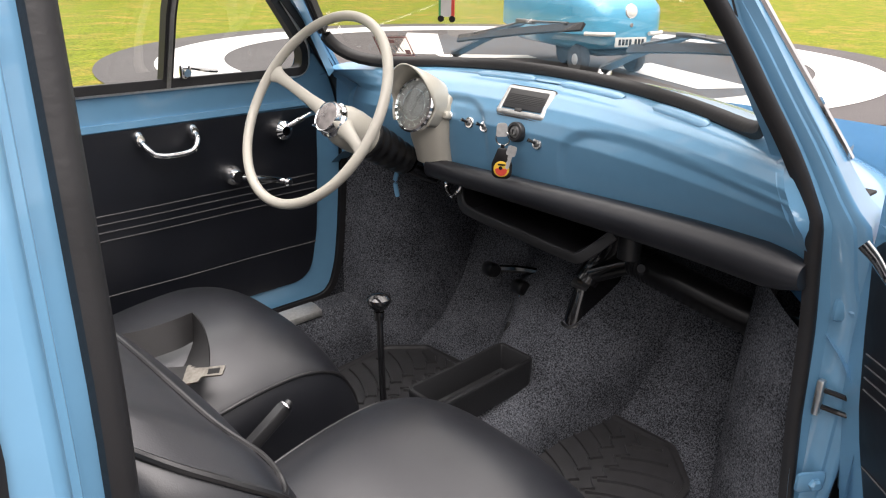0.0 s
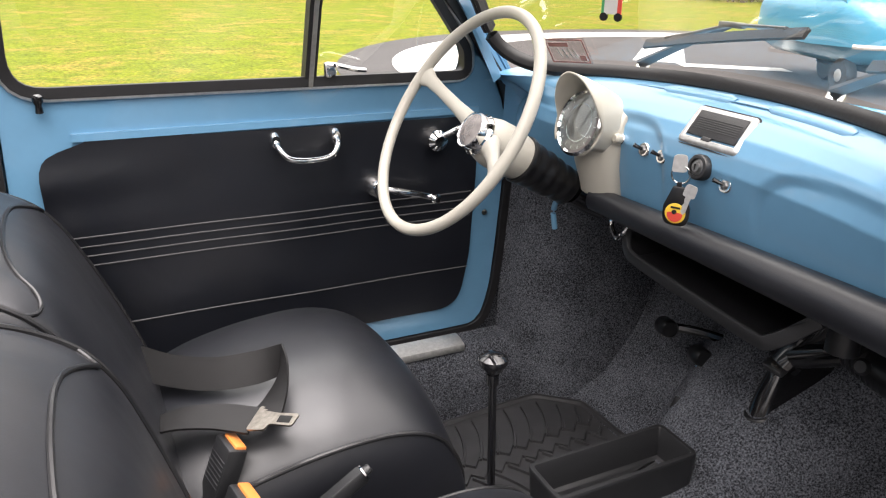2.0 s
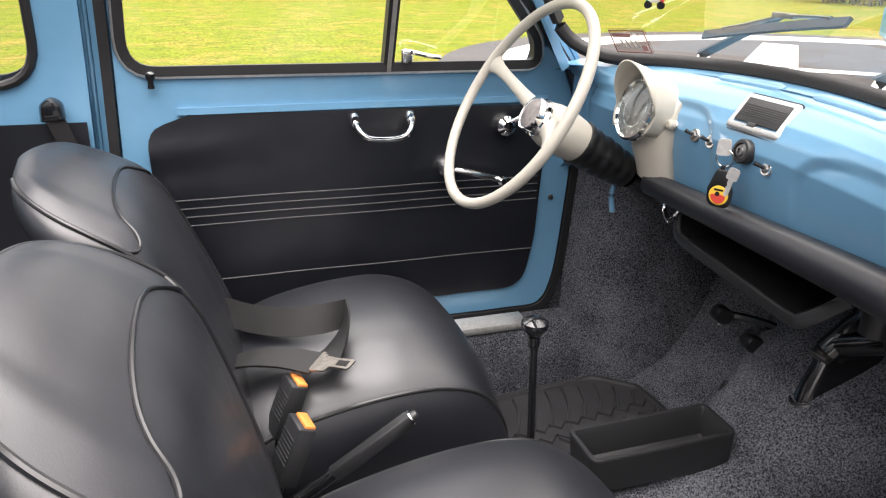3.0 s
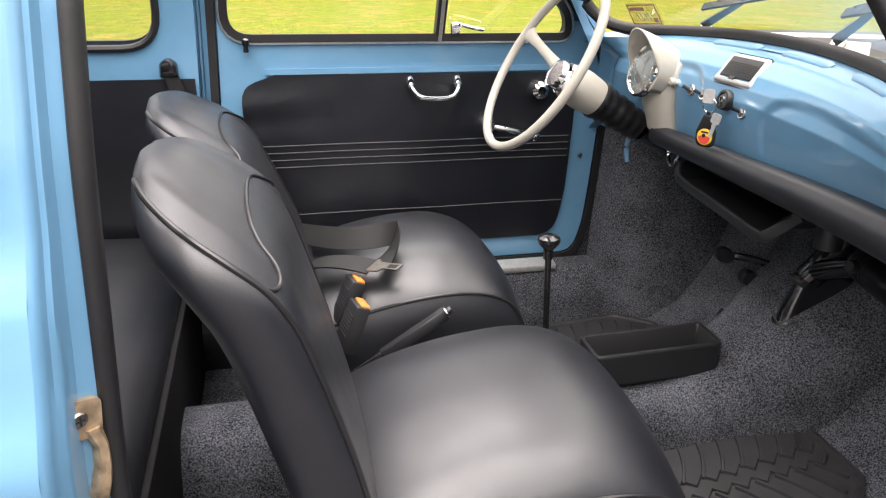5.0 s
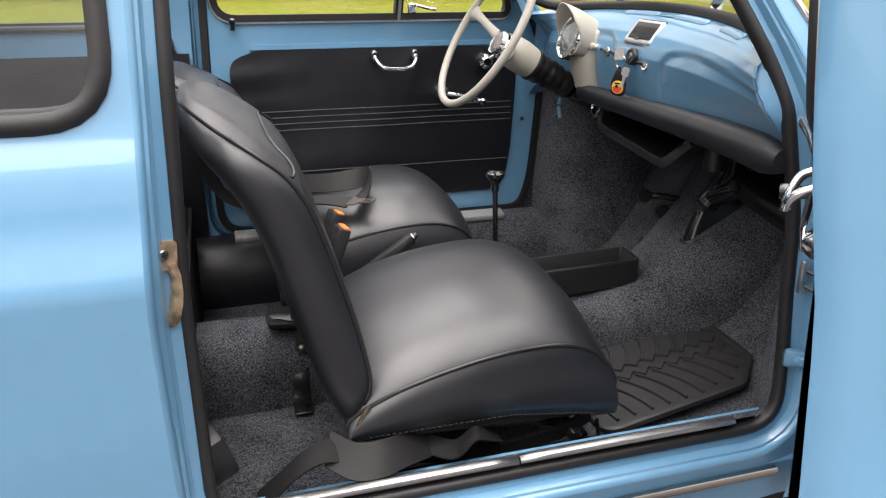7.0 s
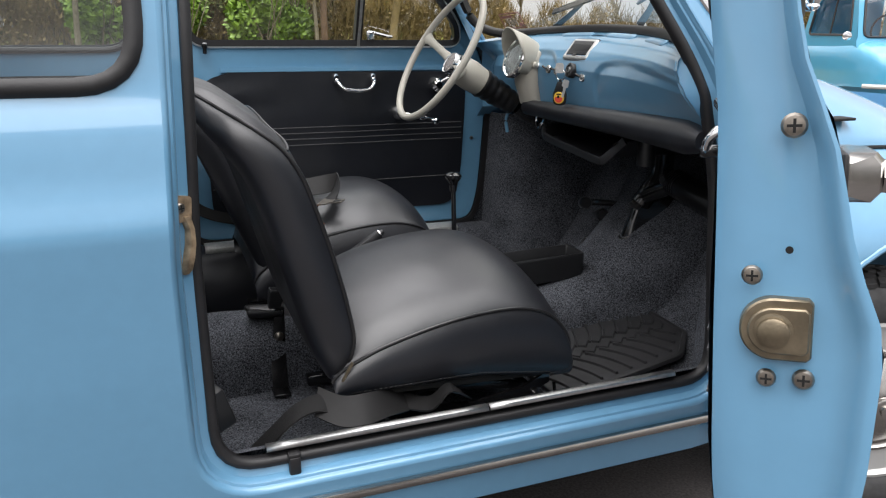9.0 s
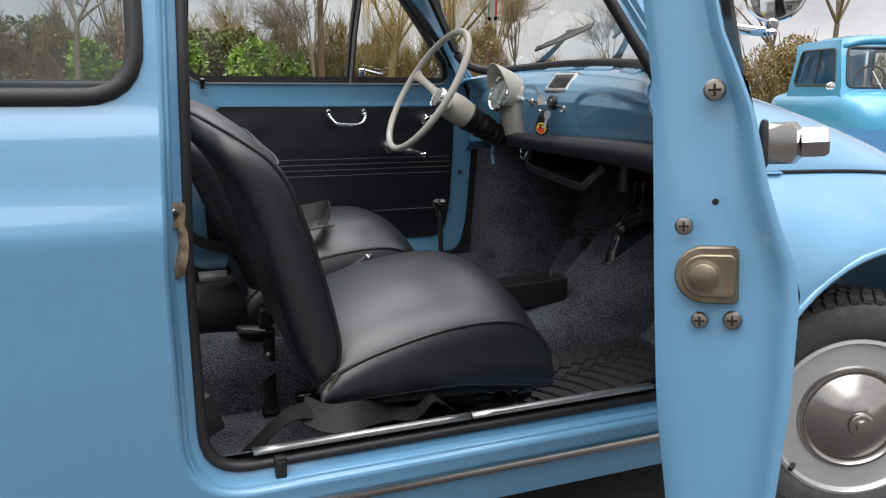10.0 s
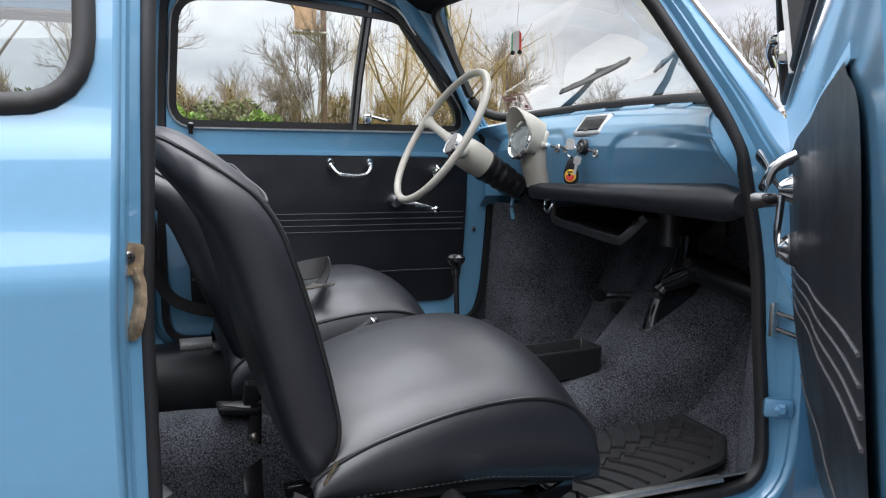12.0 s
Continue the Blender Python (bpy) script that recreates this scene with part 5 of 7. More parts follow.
# ---------------------------------------------------------------- loose and floor things
# gear lever
gear = thing("gear_lever", "black gear lever with round black knob on the tunnel", "gear lever", at=Matrix())
part("lever", tube(spline([(0.655, 0.012, 0.38), (0.653, 0.012, 0.45), (0.648, 0.012, 0.60), (0.646, 0.012, 0.665)], 6), 0.0058, 10), GLOSS_BLACK, gear)
part("knob", lathe([(0.006, 0.652), (0.010, 0.660), (0.018, 0.669), (0.0205, 0.675), (0.0195, 0.680), (0.013, 0.6845), (0.006, 0.686)], (0, 0, 1), (0.646, 0.012, 0), 24), GLOSS_BLACK, gear, "glossy black knob")
part("knob_collar", lathe([(0.008, 0.640), (0.009, 0.645), (0.009, 0.656)], (0, 0, 1), (0.646, 0.012, 0), 16), GLOSS_BLACK, gear)
part("gaiter", lathe([(0.055, 0.375), (0.05, 0.385), (0.034, 0.39), (0.030, 0.402), (0.016, 0.408), (0.010, 0.425)], (0, 0, 1), (0.655, 0.012, 0), 24), RUBBER, gear, "black rubber gaiter")
# handbrake
hb = thing("handbrake", "black handbrake lever between the front seats", "handbrake", at=Matrix())
a, b = Vector((0.27, 0.018, 0.425)), Vector((0.472, 0.018, 0.555))
part("lever", tube([a, a.lerp(b, 0.4)], 0.010, 10), GLOSS_BLACK, hb)
part("grip", sweep([a.lerp(b, k) for k in (0.38, 0.4, 0.7, 0.94, 0.955)], [(-0.0085, -0.009), (-0.006, -0.012), (0.006, -0.012), (0.0085, -0.009), (0.0085, 0.008), (0.007, 0.010), (-0.007, 0.010), (-0.0085, 0.008)], up=(0, 0, 1), scale=[0.85, 1, 1, 1, 0.85]), PLASTIC, hb)
part("grip_collar", tube([a.lerp(b, k) for k in (0.955, 0.965)], 0.0115, 14), CHROME, hb)
part("button", tube([a.lerp(b, k) for k in (0.95, 0.985, 1.0)], 0.007, 12, scale=[1, 1, 0.8]), PLASTIC, hb)
part("gaiter", lathe([(0.06, 0.37), (0.05, 0.395), (0.03, 0.415), (0.016, 0.43)], (0, 0, 1), (0.27, 0.018, 0), 20), RUBBER, hb)


def open_tray(L, W, H, t, r):
    """An open box with rounded corners and a wall of thickness t."""
    o = rounded([(-L / 2, -W / 2, r), (L / 2, -W / 2, r), (L / 2, W / 2, r), (-L / 2, W / 2, r)], 4)
    def rowz(d, z):
        return [Vector((p.x, p.y, z)) for p in offset(o, d)]
    return loft([rowz(-0.010, 0), rowz(-0.004, 0.004), rowz(0, H - 0.006), rowz(0, H - 0.002), rowz(-0.0015, H), rowz(-t + 0.0015, H), rowz(-t, H - 0.002), rowz(-t - 0.004, 0.016), rowz(-t - 0.010, 0.012)], close_u=True, cap=True)


tray = thing("storage_tray", "oblong black plastic storage tray on the tunnel carpet", "tray", at=pose(0.862, -0.002, 0.396, 0, -2.0, -1.5))
part("tray_body", open_tray(0.256, 0.092, 0.068, 0.009, 0.016), PLASTIC, tray)
tagged(part("tray_foot", rbox((0.20, 0.06, 0.012), (0, 0, -0.004), 0.003), PLASTIC, tray), "")

# heater pipe, pedals
pipe = thing("heater_duct", "black heater duct rising from the tunnel to the dash", "duct", at=Matrix())
def block(rows_, mat, name, label=""):
    return part(name, loft(rows_, close_u=True, cap=True), mat, pipe, label)


boot = []
for h, x0, x1, ya, yb, z0, z1 in ((0, 1.098, 1.285, -0.026, -0.115, 0.492, 0.600), (1, 1.110, 1.285, -0.028, -0.108, 0.530, 0.628), (2, 1.124, 1.285, -0.030, -0.098, 0.562, 0.655), (3, 1.134, 1.285, -0.032, -0.092, 0.585, 0.672)):
    w = 0.021 - 0.003 * h
    nose = [Vector((x0 + w * (1 - math.cos(t)), -0.040 + w * math.sin(t), z0 + 0.5 * w * (1 - math.cos(t)))) for t in np.linspace(1.5, -1.5, 9)]
    boot.append(nose + [Vector((x0 + 0.10, (ya + yb) / 2 - 0.03, (z0 + z1) / 2)), Vector((x1, yb - 0.03, z1)), Vector((x1, 0.02, z1)), Vector((x0 + 0.06, -0.012, z0 + 0.03))])
block(boot, GLOSS_BLACK, "duct_boot", "glossy black boot of the duct")
part("boot_flange", tube([p + Vector((-0.002, 0, 0.002)) for p in boot[0]], 0.004, 6, closed=True), GAITER, pipe)
part("clip", rbox((0.018, 0.036, 0.014), (1.133, -0.040, 0.580), 0.003, m=pose(0, 0, 0, 0, -30, 0)), DULL, pipe, "metal hose clip")
part("clip_screw", rbox((0.008, 0.012, 0.008), (1.124, -0.046, 0.590), 0.002, m=pose(0, 0, 0, 0, -30, 0)), STEEL, pipe)
part("upper_pipe", tube(spline([(1.145, -0.045, 0.585), (1.165, -0.06, 0.625), (1.17, -0.09, 0.68), (1.15, -0.11, 0.80)], 6), 0.026, 16), GLOSS_BLACK, pipe)
part("side_arm", tube(spline([(1.15, -0.05, 0.60), (1.165, -0.11, 0.635), (1.18, -0.16, 0.66)], 6), 0.022, 14), GLOSS_BLACK, pipe)
hose_line = spline([(1.17, -0.14, 0.655), (1.16, -0.22, 0.645), (1.17, -0.34, 0.62), (1.18, -0.47, 0.60)], 16)
part("cross_hose", tube(hose_line, 0.032, 16, scale=[1.0 + 0.06 * (k % 2) for k in range(len(hose_line))]), GAITER, pipe, "ribbed black hose")
part("lever_knob", lathe([(0.006, 0.0), (0.010, 0.004), (0.012, 0.012), (0.008, 0.020)], (-0.8, -0.2, 0.3), (1.10, -0.20, 0.672), 16), PLASTIC, pipe)
part("drop_pipe", tube([(1.03, -0.205, 0.82), (1.03, -0.207, 0.77), (1.03, -0.208, 0.715)], 0.021, 16, up=(1, 0, 0)), PLASTIC, pipe, "short black pipe under the dash")
accel = thing("accelerator_pedal", "small black accelerator pedal beside the tunnel", "pedal", "pedals", at=pose(1.072, 0.088, 0.445))
part("pad", rbox((0.014, 0.030, 0.040), (0, 0, 0), 0.006, m=pose(0, 0, 0, 0, 30, 10)), GAITER, accel)
part("pad_edge", tube(spline([(-0.010, 0.014, -0.014), (-0.012, 0.0, -0.020), (-0.006, -0.012, -0.016)], 4), 0.002, 6, up=(0, 1, 0)), CHROME, accel)
part("arm", tube([(0.004, 0, 0.0), (0.05, -0.004, 0.02), (0.10, -0.006, 0.06)], 0.006, 8), GLOSS_BLACK, accel)
for y, z, n in ((0.218, 0.530, "brake_pedal"), (0.126, 0.514, "clutch_pedal")):
    p = thing(n, "black pedal with bright worn edge under the dash", "pedal", "pedals", at=pose(1.145, y, z))
    part("pad", lathe([(0.014, -0.022), (0.017, -0.018), (0.0175, 0.016), (0.014, 0.021)], (0.35, 0.9, -0.2), (0, 0, 0), 20), GAITER, p)
    part("pad_edge", tube(spline([(-0.012, -0.020, -0.008), (-0.014, -0.008, -0.014), (-0.008, 0.004, -0.020), (0.004, 0.010, -0.024)], 4), 0.0022, 6, up=(0, 1, 0)), CHROME, p)
    part("arm", tube(spline([(0.006, 0, 0), (0.03, -0.06, 0.01), (0.05, -0.16, 0.02), (0.06, -0.22, 0.03)], 5), 0.009, 8), GLOSS_BLACK, p)


# rubber mats
def floor_mat(at, extra, mirror=1):
    mat = thing("floor_mat", "ribbed black rubber floor mat " + extra, "floor mat", "rubber floor mats", at=at)
    o = rounded([(-0.20, -0.17, 0.04), (0.12, -0.16, 0.05), (0.195, -0.08, 0.03), (0.20, 0.10, 0.03), (0.16, 0.165, 0.03), (-0.20, 0.17, 0.04)], 4)
    o = [Vector((p.x, p.y * mirror)) for p in o]
    if mirror < 0:
        o = o[::-1]
    def z(x):
        return 0.0
    rows = [[Vector((p.x, p.y, z(p.x) + h)) for p in offset(o, d)] for d, h in ((0, 0), (0, 0.010), (-0.003, 0.012), (-0.010, 0.012), (-0.013, 0.006))]
    bm = loft(rows, close_u=True)
    part("mat_border", bm, MAT_RUBBER, mat)
    part("mat_base", skin(lambda u, v: Vector((u, v, z(u) + 0.005)), -0.21, 0.21, -0.18, 0.18, 0.02, (), offset(o, -0.008)), MAT_RUBBER, mat)
    lim = np.array([tuple(p) for p in dense(offset(o, -0.022), 0.01)])
    for s in (-1, 1):
        for k in range(-2, 11):
            x0 = -0.20 + 0.038 * k
            ln = []
            for t in np.linspace(0, 1, 16):
                x, y = x0 + 0.10 * t - 0.055 * t * t, s * (0.020 + 0.15 * t)
                if inside(lim, x, y):
                    ln.append(Vector((x, y, 0.0068)))
            if len(ln) > 3:
                part("rib", sweep(ln, [(-0.0035, -0.003), (0.0035, -0.003), (0.0022, 0.004), (-0.0022, 0.004)], up=(0, 0, 1)), MAT_RUBBER, mat)
    for s in (-1, 1):
        sp = [Vector((x, s * 0.018 + 0.010 * (1 if k % 2 else -1), 0.0068)) for k, x in enumerate(np.linspace(-0.18, 0.175, 20))]
        part("spine", sweep(sp, [(-0.003, -0.003), (0.003, -0.003), (0.002, 0.0038), (-0.002, 0.0038)], up=(0, 0, 1)), MAT_RUBBER, mat)
    return mat


floor_mat(pose(0.930, -0.218, 0.288, 0, -9.5, 0), "in the passenger footwell")
floor_mat(pose(0.89, 0.285, 0.272, 0, -5, 0), "in the driver's footwell", -1)


# seat belts
def ribbon(points, width, side, thick=0.0016):
    """A flat strap along a line; side gives its breadth's direction at each end."""
    pts = spline(points, 6)
    a, b = Vector(side[0]).normalized(), Vector(side[-1]).normalized()
    n = len(pts)
    rows = []
    for i, p in enumerate(pts):
        if len(side) == 2:
            s = a.lerp(b, i / (n - 1)).normalized()
        else:
            t = i / (n - 1) * (len(side) - 1)
            j = min(int(t), len(side) - 2)
            s = Vector(side[j]).lerp(Vector(side[j + 1]), t - j).normalized()
        t = (pts[min(i + 1, n - 1)] - pts[max(i - 1, 0)]).normalized()
        u = s.cross(t).normalized() * thick
        rows.append([p - s * width / 2 - u, p + s * width / 2 - u, p + s * width / 2 + u, p - s * width / 2 + u])
    return loft(rows, close_u=True, cap=True)


belt = thing("driver_seat_belt", "dark grey seat belt with steel tongue lying on the driver's seat", "seat belt", at=Matrix())
part("lap_strap", ribbon([(0.215, 0.36, 0.600), (0.255, 0.27, 0.618), (0.31, 0.205, 0.632), (0.362, 0.180, 0.642), (0.402, 0.178, 0.648)], 0.046, [(0.8, 0.3, 0.5), (0.5, 0.5, 0.8), (0.1, 0.6, 0.9), (0.15, 0.2, 1.0)]), WEBBING, belt)
part("fold", ribbon([(0.402, 0.176, 0.649), (0.392, 0.148, 0.642), (0.376, 0.118, 0.630), (0.358, 0.094, 0.620)], 0.044, [(0.15, 0.2, 1.0), (0.6, -0.2, 0.7), (0.8, -0.55, 0.15)]), WEBBING, belt)
part("lower_strap", ribbon([(0.215, 0.17, 0.590), (0.255, 0.142, 0.612), (0.30, 0.118, 0.618), (0.342, 0.092, 0.616)], 0.046, [(0.6, 0.8, 0.1), (0.5, 0.8, 0.2)]), WEBBING, belt)
tg = part("tongue", loft([[Vector((a, b, t)) for a, b in rounded([(-0.012, -0.024, 0.004), (0.012, -0.022, 0.004), (0.014, -0.010, 0.004), (0.045, -0.012, 0.004), (0.047, 0.012, 0.004), (0.014, 0.012, 0.004), (0.012, 0.024, 0.004), (-0.012, 0.024, 0.004)], 3)] for t in (0, 0.0025)], close_u=True, cap=True), STEEL, belt, "steel belt tongue", m=pose(0.352, 0.086, 0.619, 6, -6, -38))
part("slot", rbox((0.018, 0.014, 0.0035), (0.031, 0, 0.0013), 0.001), DARK, tg)
for (x, y, z), ry in (((0.312, 0.078, 0.604), 22), ((0.306, -0.030, 0.606), 22)):
    k = thing("belt_buckle", "black belt buckle with orange release button between the seats", "belt buckle", "belt buckles", at=pose(x, y, z, 0, ry, 10))
    part("case", rbox((0.026, 0.046, 0.085), (0, 0, -0.045), 0.004), PLASTIC, k)
    part("button", rbox((0.015, 0.038, 0.008), (0.004, 0, -0.003), 0.002), ORANGE, k, "orange release button")
    for j in range(7):
        part("rib", rbox((0.028, 0.040, 0.0025), (0, 0, -0.022 - 0.006 * j), 0.0008), PLASTIC, k)
    part("stem", rbox((0.006, 0.024, 0.12), (0, 0, -0.13), 0.002), GLOSS_BLACK, k)
hang = thing("driver_shoulder_belt", "black seat belt webbing slack along the driver's door sill", "seat belt", at=Matrix())
part("strap", ribbon([(-0.012, 0.512, 0.905), (0.015, 0.512, 0.82), (0.040, 0.510, 0.72), (0.046, 0.506, 0.61), (0.078, 0.500, 0.545), (0.125, 0.492, 0.515), (0.19, 0.486, 0.497)], 0.030, [(1, 0.1, 0), (1, 0.2, 0.1), (0.6, 0.3, 0.7), (0.1, 0.5, 0.9)]), WEBBING, hang)
lap = thing("passenger_seat_belt", "black seat belt webbing lying loose along the door sill", "seat belt", at=Matrix())
part("hump", ribbon([(0.085, -0.49, 0.33), (0.12, -0.51, 0.375), (0.155, -0.515, 0.408), (0.195, -0.510, 0.418), (0.235, -0.500, 0.400)], 0.05, [(0.1, 1, 0.1), (0.3, 1, 0.2), (0.5, 0.9, 0.1)]), WEBBING, lap)
part("flap", ribbon([(0.195, -0.500, 0.416), (0.232, -0.530, 0.406), (0.275, -0.528, 0.402), (0.320, -0.500, 0.392), (0.36, -0.47, 0.375)], 0.062, [(0.35, 1.0, 0.45), (0.2, 1, 0.55), (0.1, 1, 0.2)]), WEBBING, lap)
part("tent", ribbon([(0.36, -0.47, 0.372), (0.395, -0.505, 0.378), (0.425, -0.510, 0.404), (0.452, -0.495, 0.388), (0.49, -0.46, 0.35)], 0.046, [(0.2, 1, 0.2), (0.3, 1, -0.1), (0.2, 1, -0.4)]), WEBBING, lap)
anchor = thing("belt_reel", "black seat belt reel at the foot of the rear pillar", "belt reel", at=Matrix())
part("reel_case", rbox((0.045, 0.05, 0.07), (0.03, -0.49, 0.43), 0.006, m=pose(0, 0, 0, 0, -18, 20)), PLASTIC, anchor)
stalk = thing("passenger_buckle_stalk", "black buckle cup on a bolted steel stalk behind the passenger seat", "belt buckle", at=Matrix())
part("stalk", loft([[Vector((x + a, -0.045 - 0.42 * (0.42 - z) + b, z)) for a, b in ((-w, -0.004), (w, -0.004), (w, 0.004), (-w, 0.004))] for x, z, w in ((0.196, 0.262, 0.017), (0.196, 0.30, 0.017), (0.202, 0.35, 0.014), (0.212, 0.42, 0.010))], close_u=True, cap=True), GLOSS_BLACK, stalk)
part("stalk_foot", rbox((0.036, 0.045, 0.006), (0.194, -0.125, 0.258), 0.002), GLOSS_BLACK, stalk)
part("stalk_bolt", lathe([(0.010, 0), (0.010, 0.005), (0.006, 0.008)], (0, -1, 0), (0.204, -0.073, 0.365), 14), STEEL, stalk)
part("cup", open_tray(0.034, 0.026, 0.045, 0.004, 0.006), PLASTIC, stalk, m=pose(0.200, -0.040, 0.418, 0, 12, 0))
part("cup_tray", open_tray(0.078, 0.050, 0.018, 0.004, 0.008), PLASTIC, stalk, m=pose(0.178, -0.035, 0.402, 0, 6, 0))

cover = thing("belt_anchor_cover", "black D-shaped plastic belt anchor cover on the rear pillar", "belt anchor", at=pose(-0.015, 0.518, 0.914) @ Matrix.Scale(0.72, 4))
part("cap", loft([[Vector((a * k, -d, b * k)) for a, b in rounded([(-0.026, -0.022, 0.006), (0.026, -0.022, 0.006), (0.024, 0.018, 0.02), (0.0, 0.034, 0.02), (-0.024, 0.018, 0.02)], 5)] for d, k in ((-0.02, 1.0), (0.008, 1.0), (0.016, 0.8), (0.018, 0.5))], close_u=True, cap=True), GLOSS_BLACK, cover)
part("slot", rbox((0.030, 0.006, 0.004), (0, -0.016, -0.008), 0.001), DARK, cover)
clip = thing("sill_clip", "small black rubber clip on the door sill", "clip", at=pose(0.14, -0.588, 0.360))
part("clip_tab", rbox((0.018, 0.012, 0.030), (0, 0, 0), 0.003), RUBBER, clip)
part("clip_foot", rbox((0.020, 0.020, 0.008), (0, 0.006, 0.016), 0.003), RUBBER, clip)


# ---------------------------------------------------------------- front wing, bonnet, road wheel
def wing(s):
    rows = []
    for x in np.linspace(0.945, 1.95, 80):
        r = []
        t = max(0.0, (x - 0.98) / 0.97)
        d = abs(x - 1.40)
        arch = math.sqrt(0.373 ** 2 - d * d) if d < 0.373 else 0.0
        low = max(0.25, 0.265 + arch) if arch else 0.25
        top = 0.785 - 0.012 * t - 0.10 * t ** 4
        wmax = 0.640 - 0.15 * t ** 3
        blend = math.exp(-((x - 1.40) / 0.30) ** 2)
        for k in np.linspace(0, 1, 22):
            z = low + (top - low) * k
            h = max(0.0, (z - 0.585) / (top - 0.585))
            y = wmax - 0.13 * h ** 2.2 - 0.02 * max(0.0, (0.45 - z) / 0.2) ** 2 + 0.022 * blend * math.exp(-((z - low) / 0.07) ** 2)
            r.append(Vector((x, s * y, z)))
        rows.append(r)
    return loft(rows)


for s in (-1, 1):
    w = part("front_wing", wing(s), PAINT, car)
    arch = [Vector((1.40 + 0.375 * math.cos(a), s * 0.650, 0.265 + 0.375 * math.sin(a))) for a in np.linspace(0, math.pi, 28)]
    part("arch_lip", tube(arch, 0.007, 8, up=(0, 1, 0)), PAINT, w)
    part("wheel_well", loft([[Vector((1.40 + 0.385 * math.cos(a), s * y, 0.265 + 0.385 * math.sin(a))) for a in np.linspace(0, math.pi, 16)] for y in (0.62, 0.53, 0.455)]), DARK, w)


def wing_top_edge(x, s):
    t = max(0.0, (x - 0.98) / 0.97)
    return Vector((x, s * (0.640 - 0.15 * t ** 3 - 0.130), 0.785 - 0.012 * t - 0.10 * t ** 4))


def bonnet_edge(x, s):
    """The bonnet's edge drops from the scuttle onto the top of the wing."""
    w = wing_top_edge(x, s)
    k = min(1.0, max(0.0, (x - 0.92) / 0.20))
    k = k * k * (3 - 2 * k)
    high = Vector((x, s * 0.522, 0.960 - 0.10 * max(0.0, x - 0.95)))
    return high.lerp(w + Vector((0, -s * 0.004, 0.008)), k)


rows = []
for x in np.linspace(0.90, 1.97, 34):
    t = max(0.0, (x - 1.0) / 0.98)
    mid = 1.000 - 0.080 * t - 0.22 * t ** 2.2
    e = bonnet_edge(x, 1)
    rows.append([Vector((x + 0.10 * (1 - a * a) * max(0.0, 1 - t * 1.2), e.y * a, e.z + (mid - e.z) * max(0.0, 1 - abs(a) ** 2.3) ** 0.72)) for a in np.sin(np.linspace(-math.pi / 2, math.pi / 2, 33))])
part("bonnet", loft(rows), PAINT, car)
for s in (-1, 1):
    seam = [bonnet_edge(x, s) + Vector((0, s * 0.002, -0.004)) for x in np.linspace(1.06, 1.94, 30)]
    part("shut_line", tube(seam, 0.0042, 6), DARK, car)
    top = []
    for x in np.linspace(0.946, 1.20, 12):
        e, w = bonnet_edge(x, s), wing_top_edge(x, s)
        top.append([w, w.lerp(e, 0.35) + Vector((0, s * 0.010, 0)), w.lerp(e, 0.75) + Vector((0, s * 0.006, 0)), e])
    part("wing_top", loft(top), PAINT, car)
part("front_panel", loft([[Vector((1.93 + 0.06 * math.sin(k * math.pi) + 0.04 * (1 - a * a), 0.50 * a, 0.28 + 0.56 * k)) for a in np.linspace(-1, 1, 12)] for k in np.linspace(0, 1, 8)]), PAINT, car)
part("tail_panel", loft([[Vector((-1.05 - 0.10 * (1 - a * a) + 0.35 * max(0, k - 0.5), 0.54 * a * (1 - 0.15 * k), 0.26 + 1.04 * k)) for a in np.linspace(-1, 1, 12)] for k in np.linspace(0, 1, 12)]), PAINT, car)


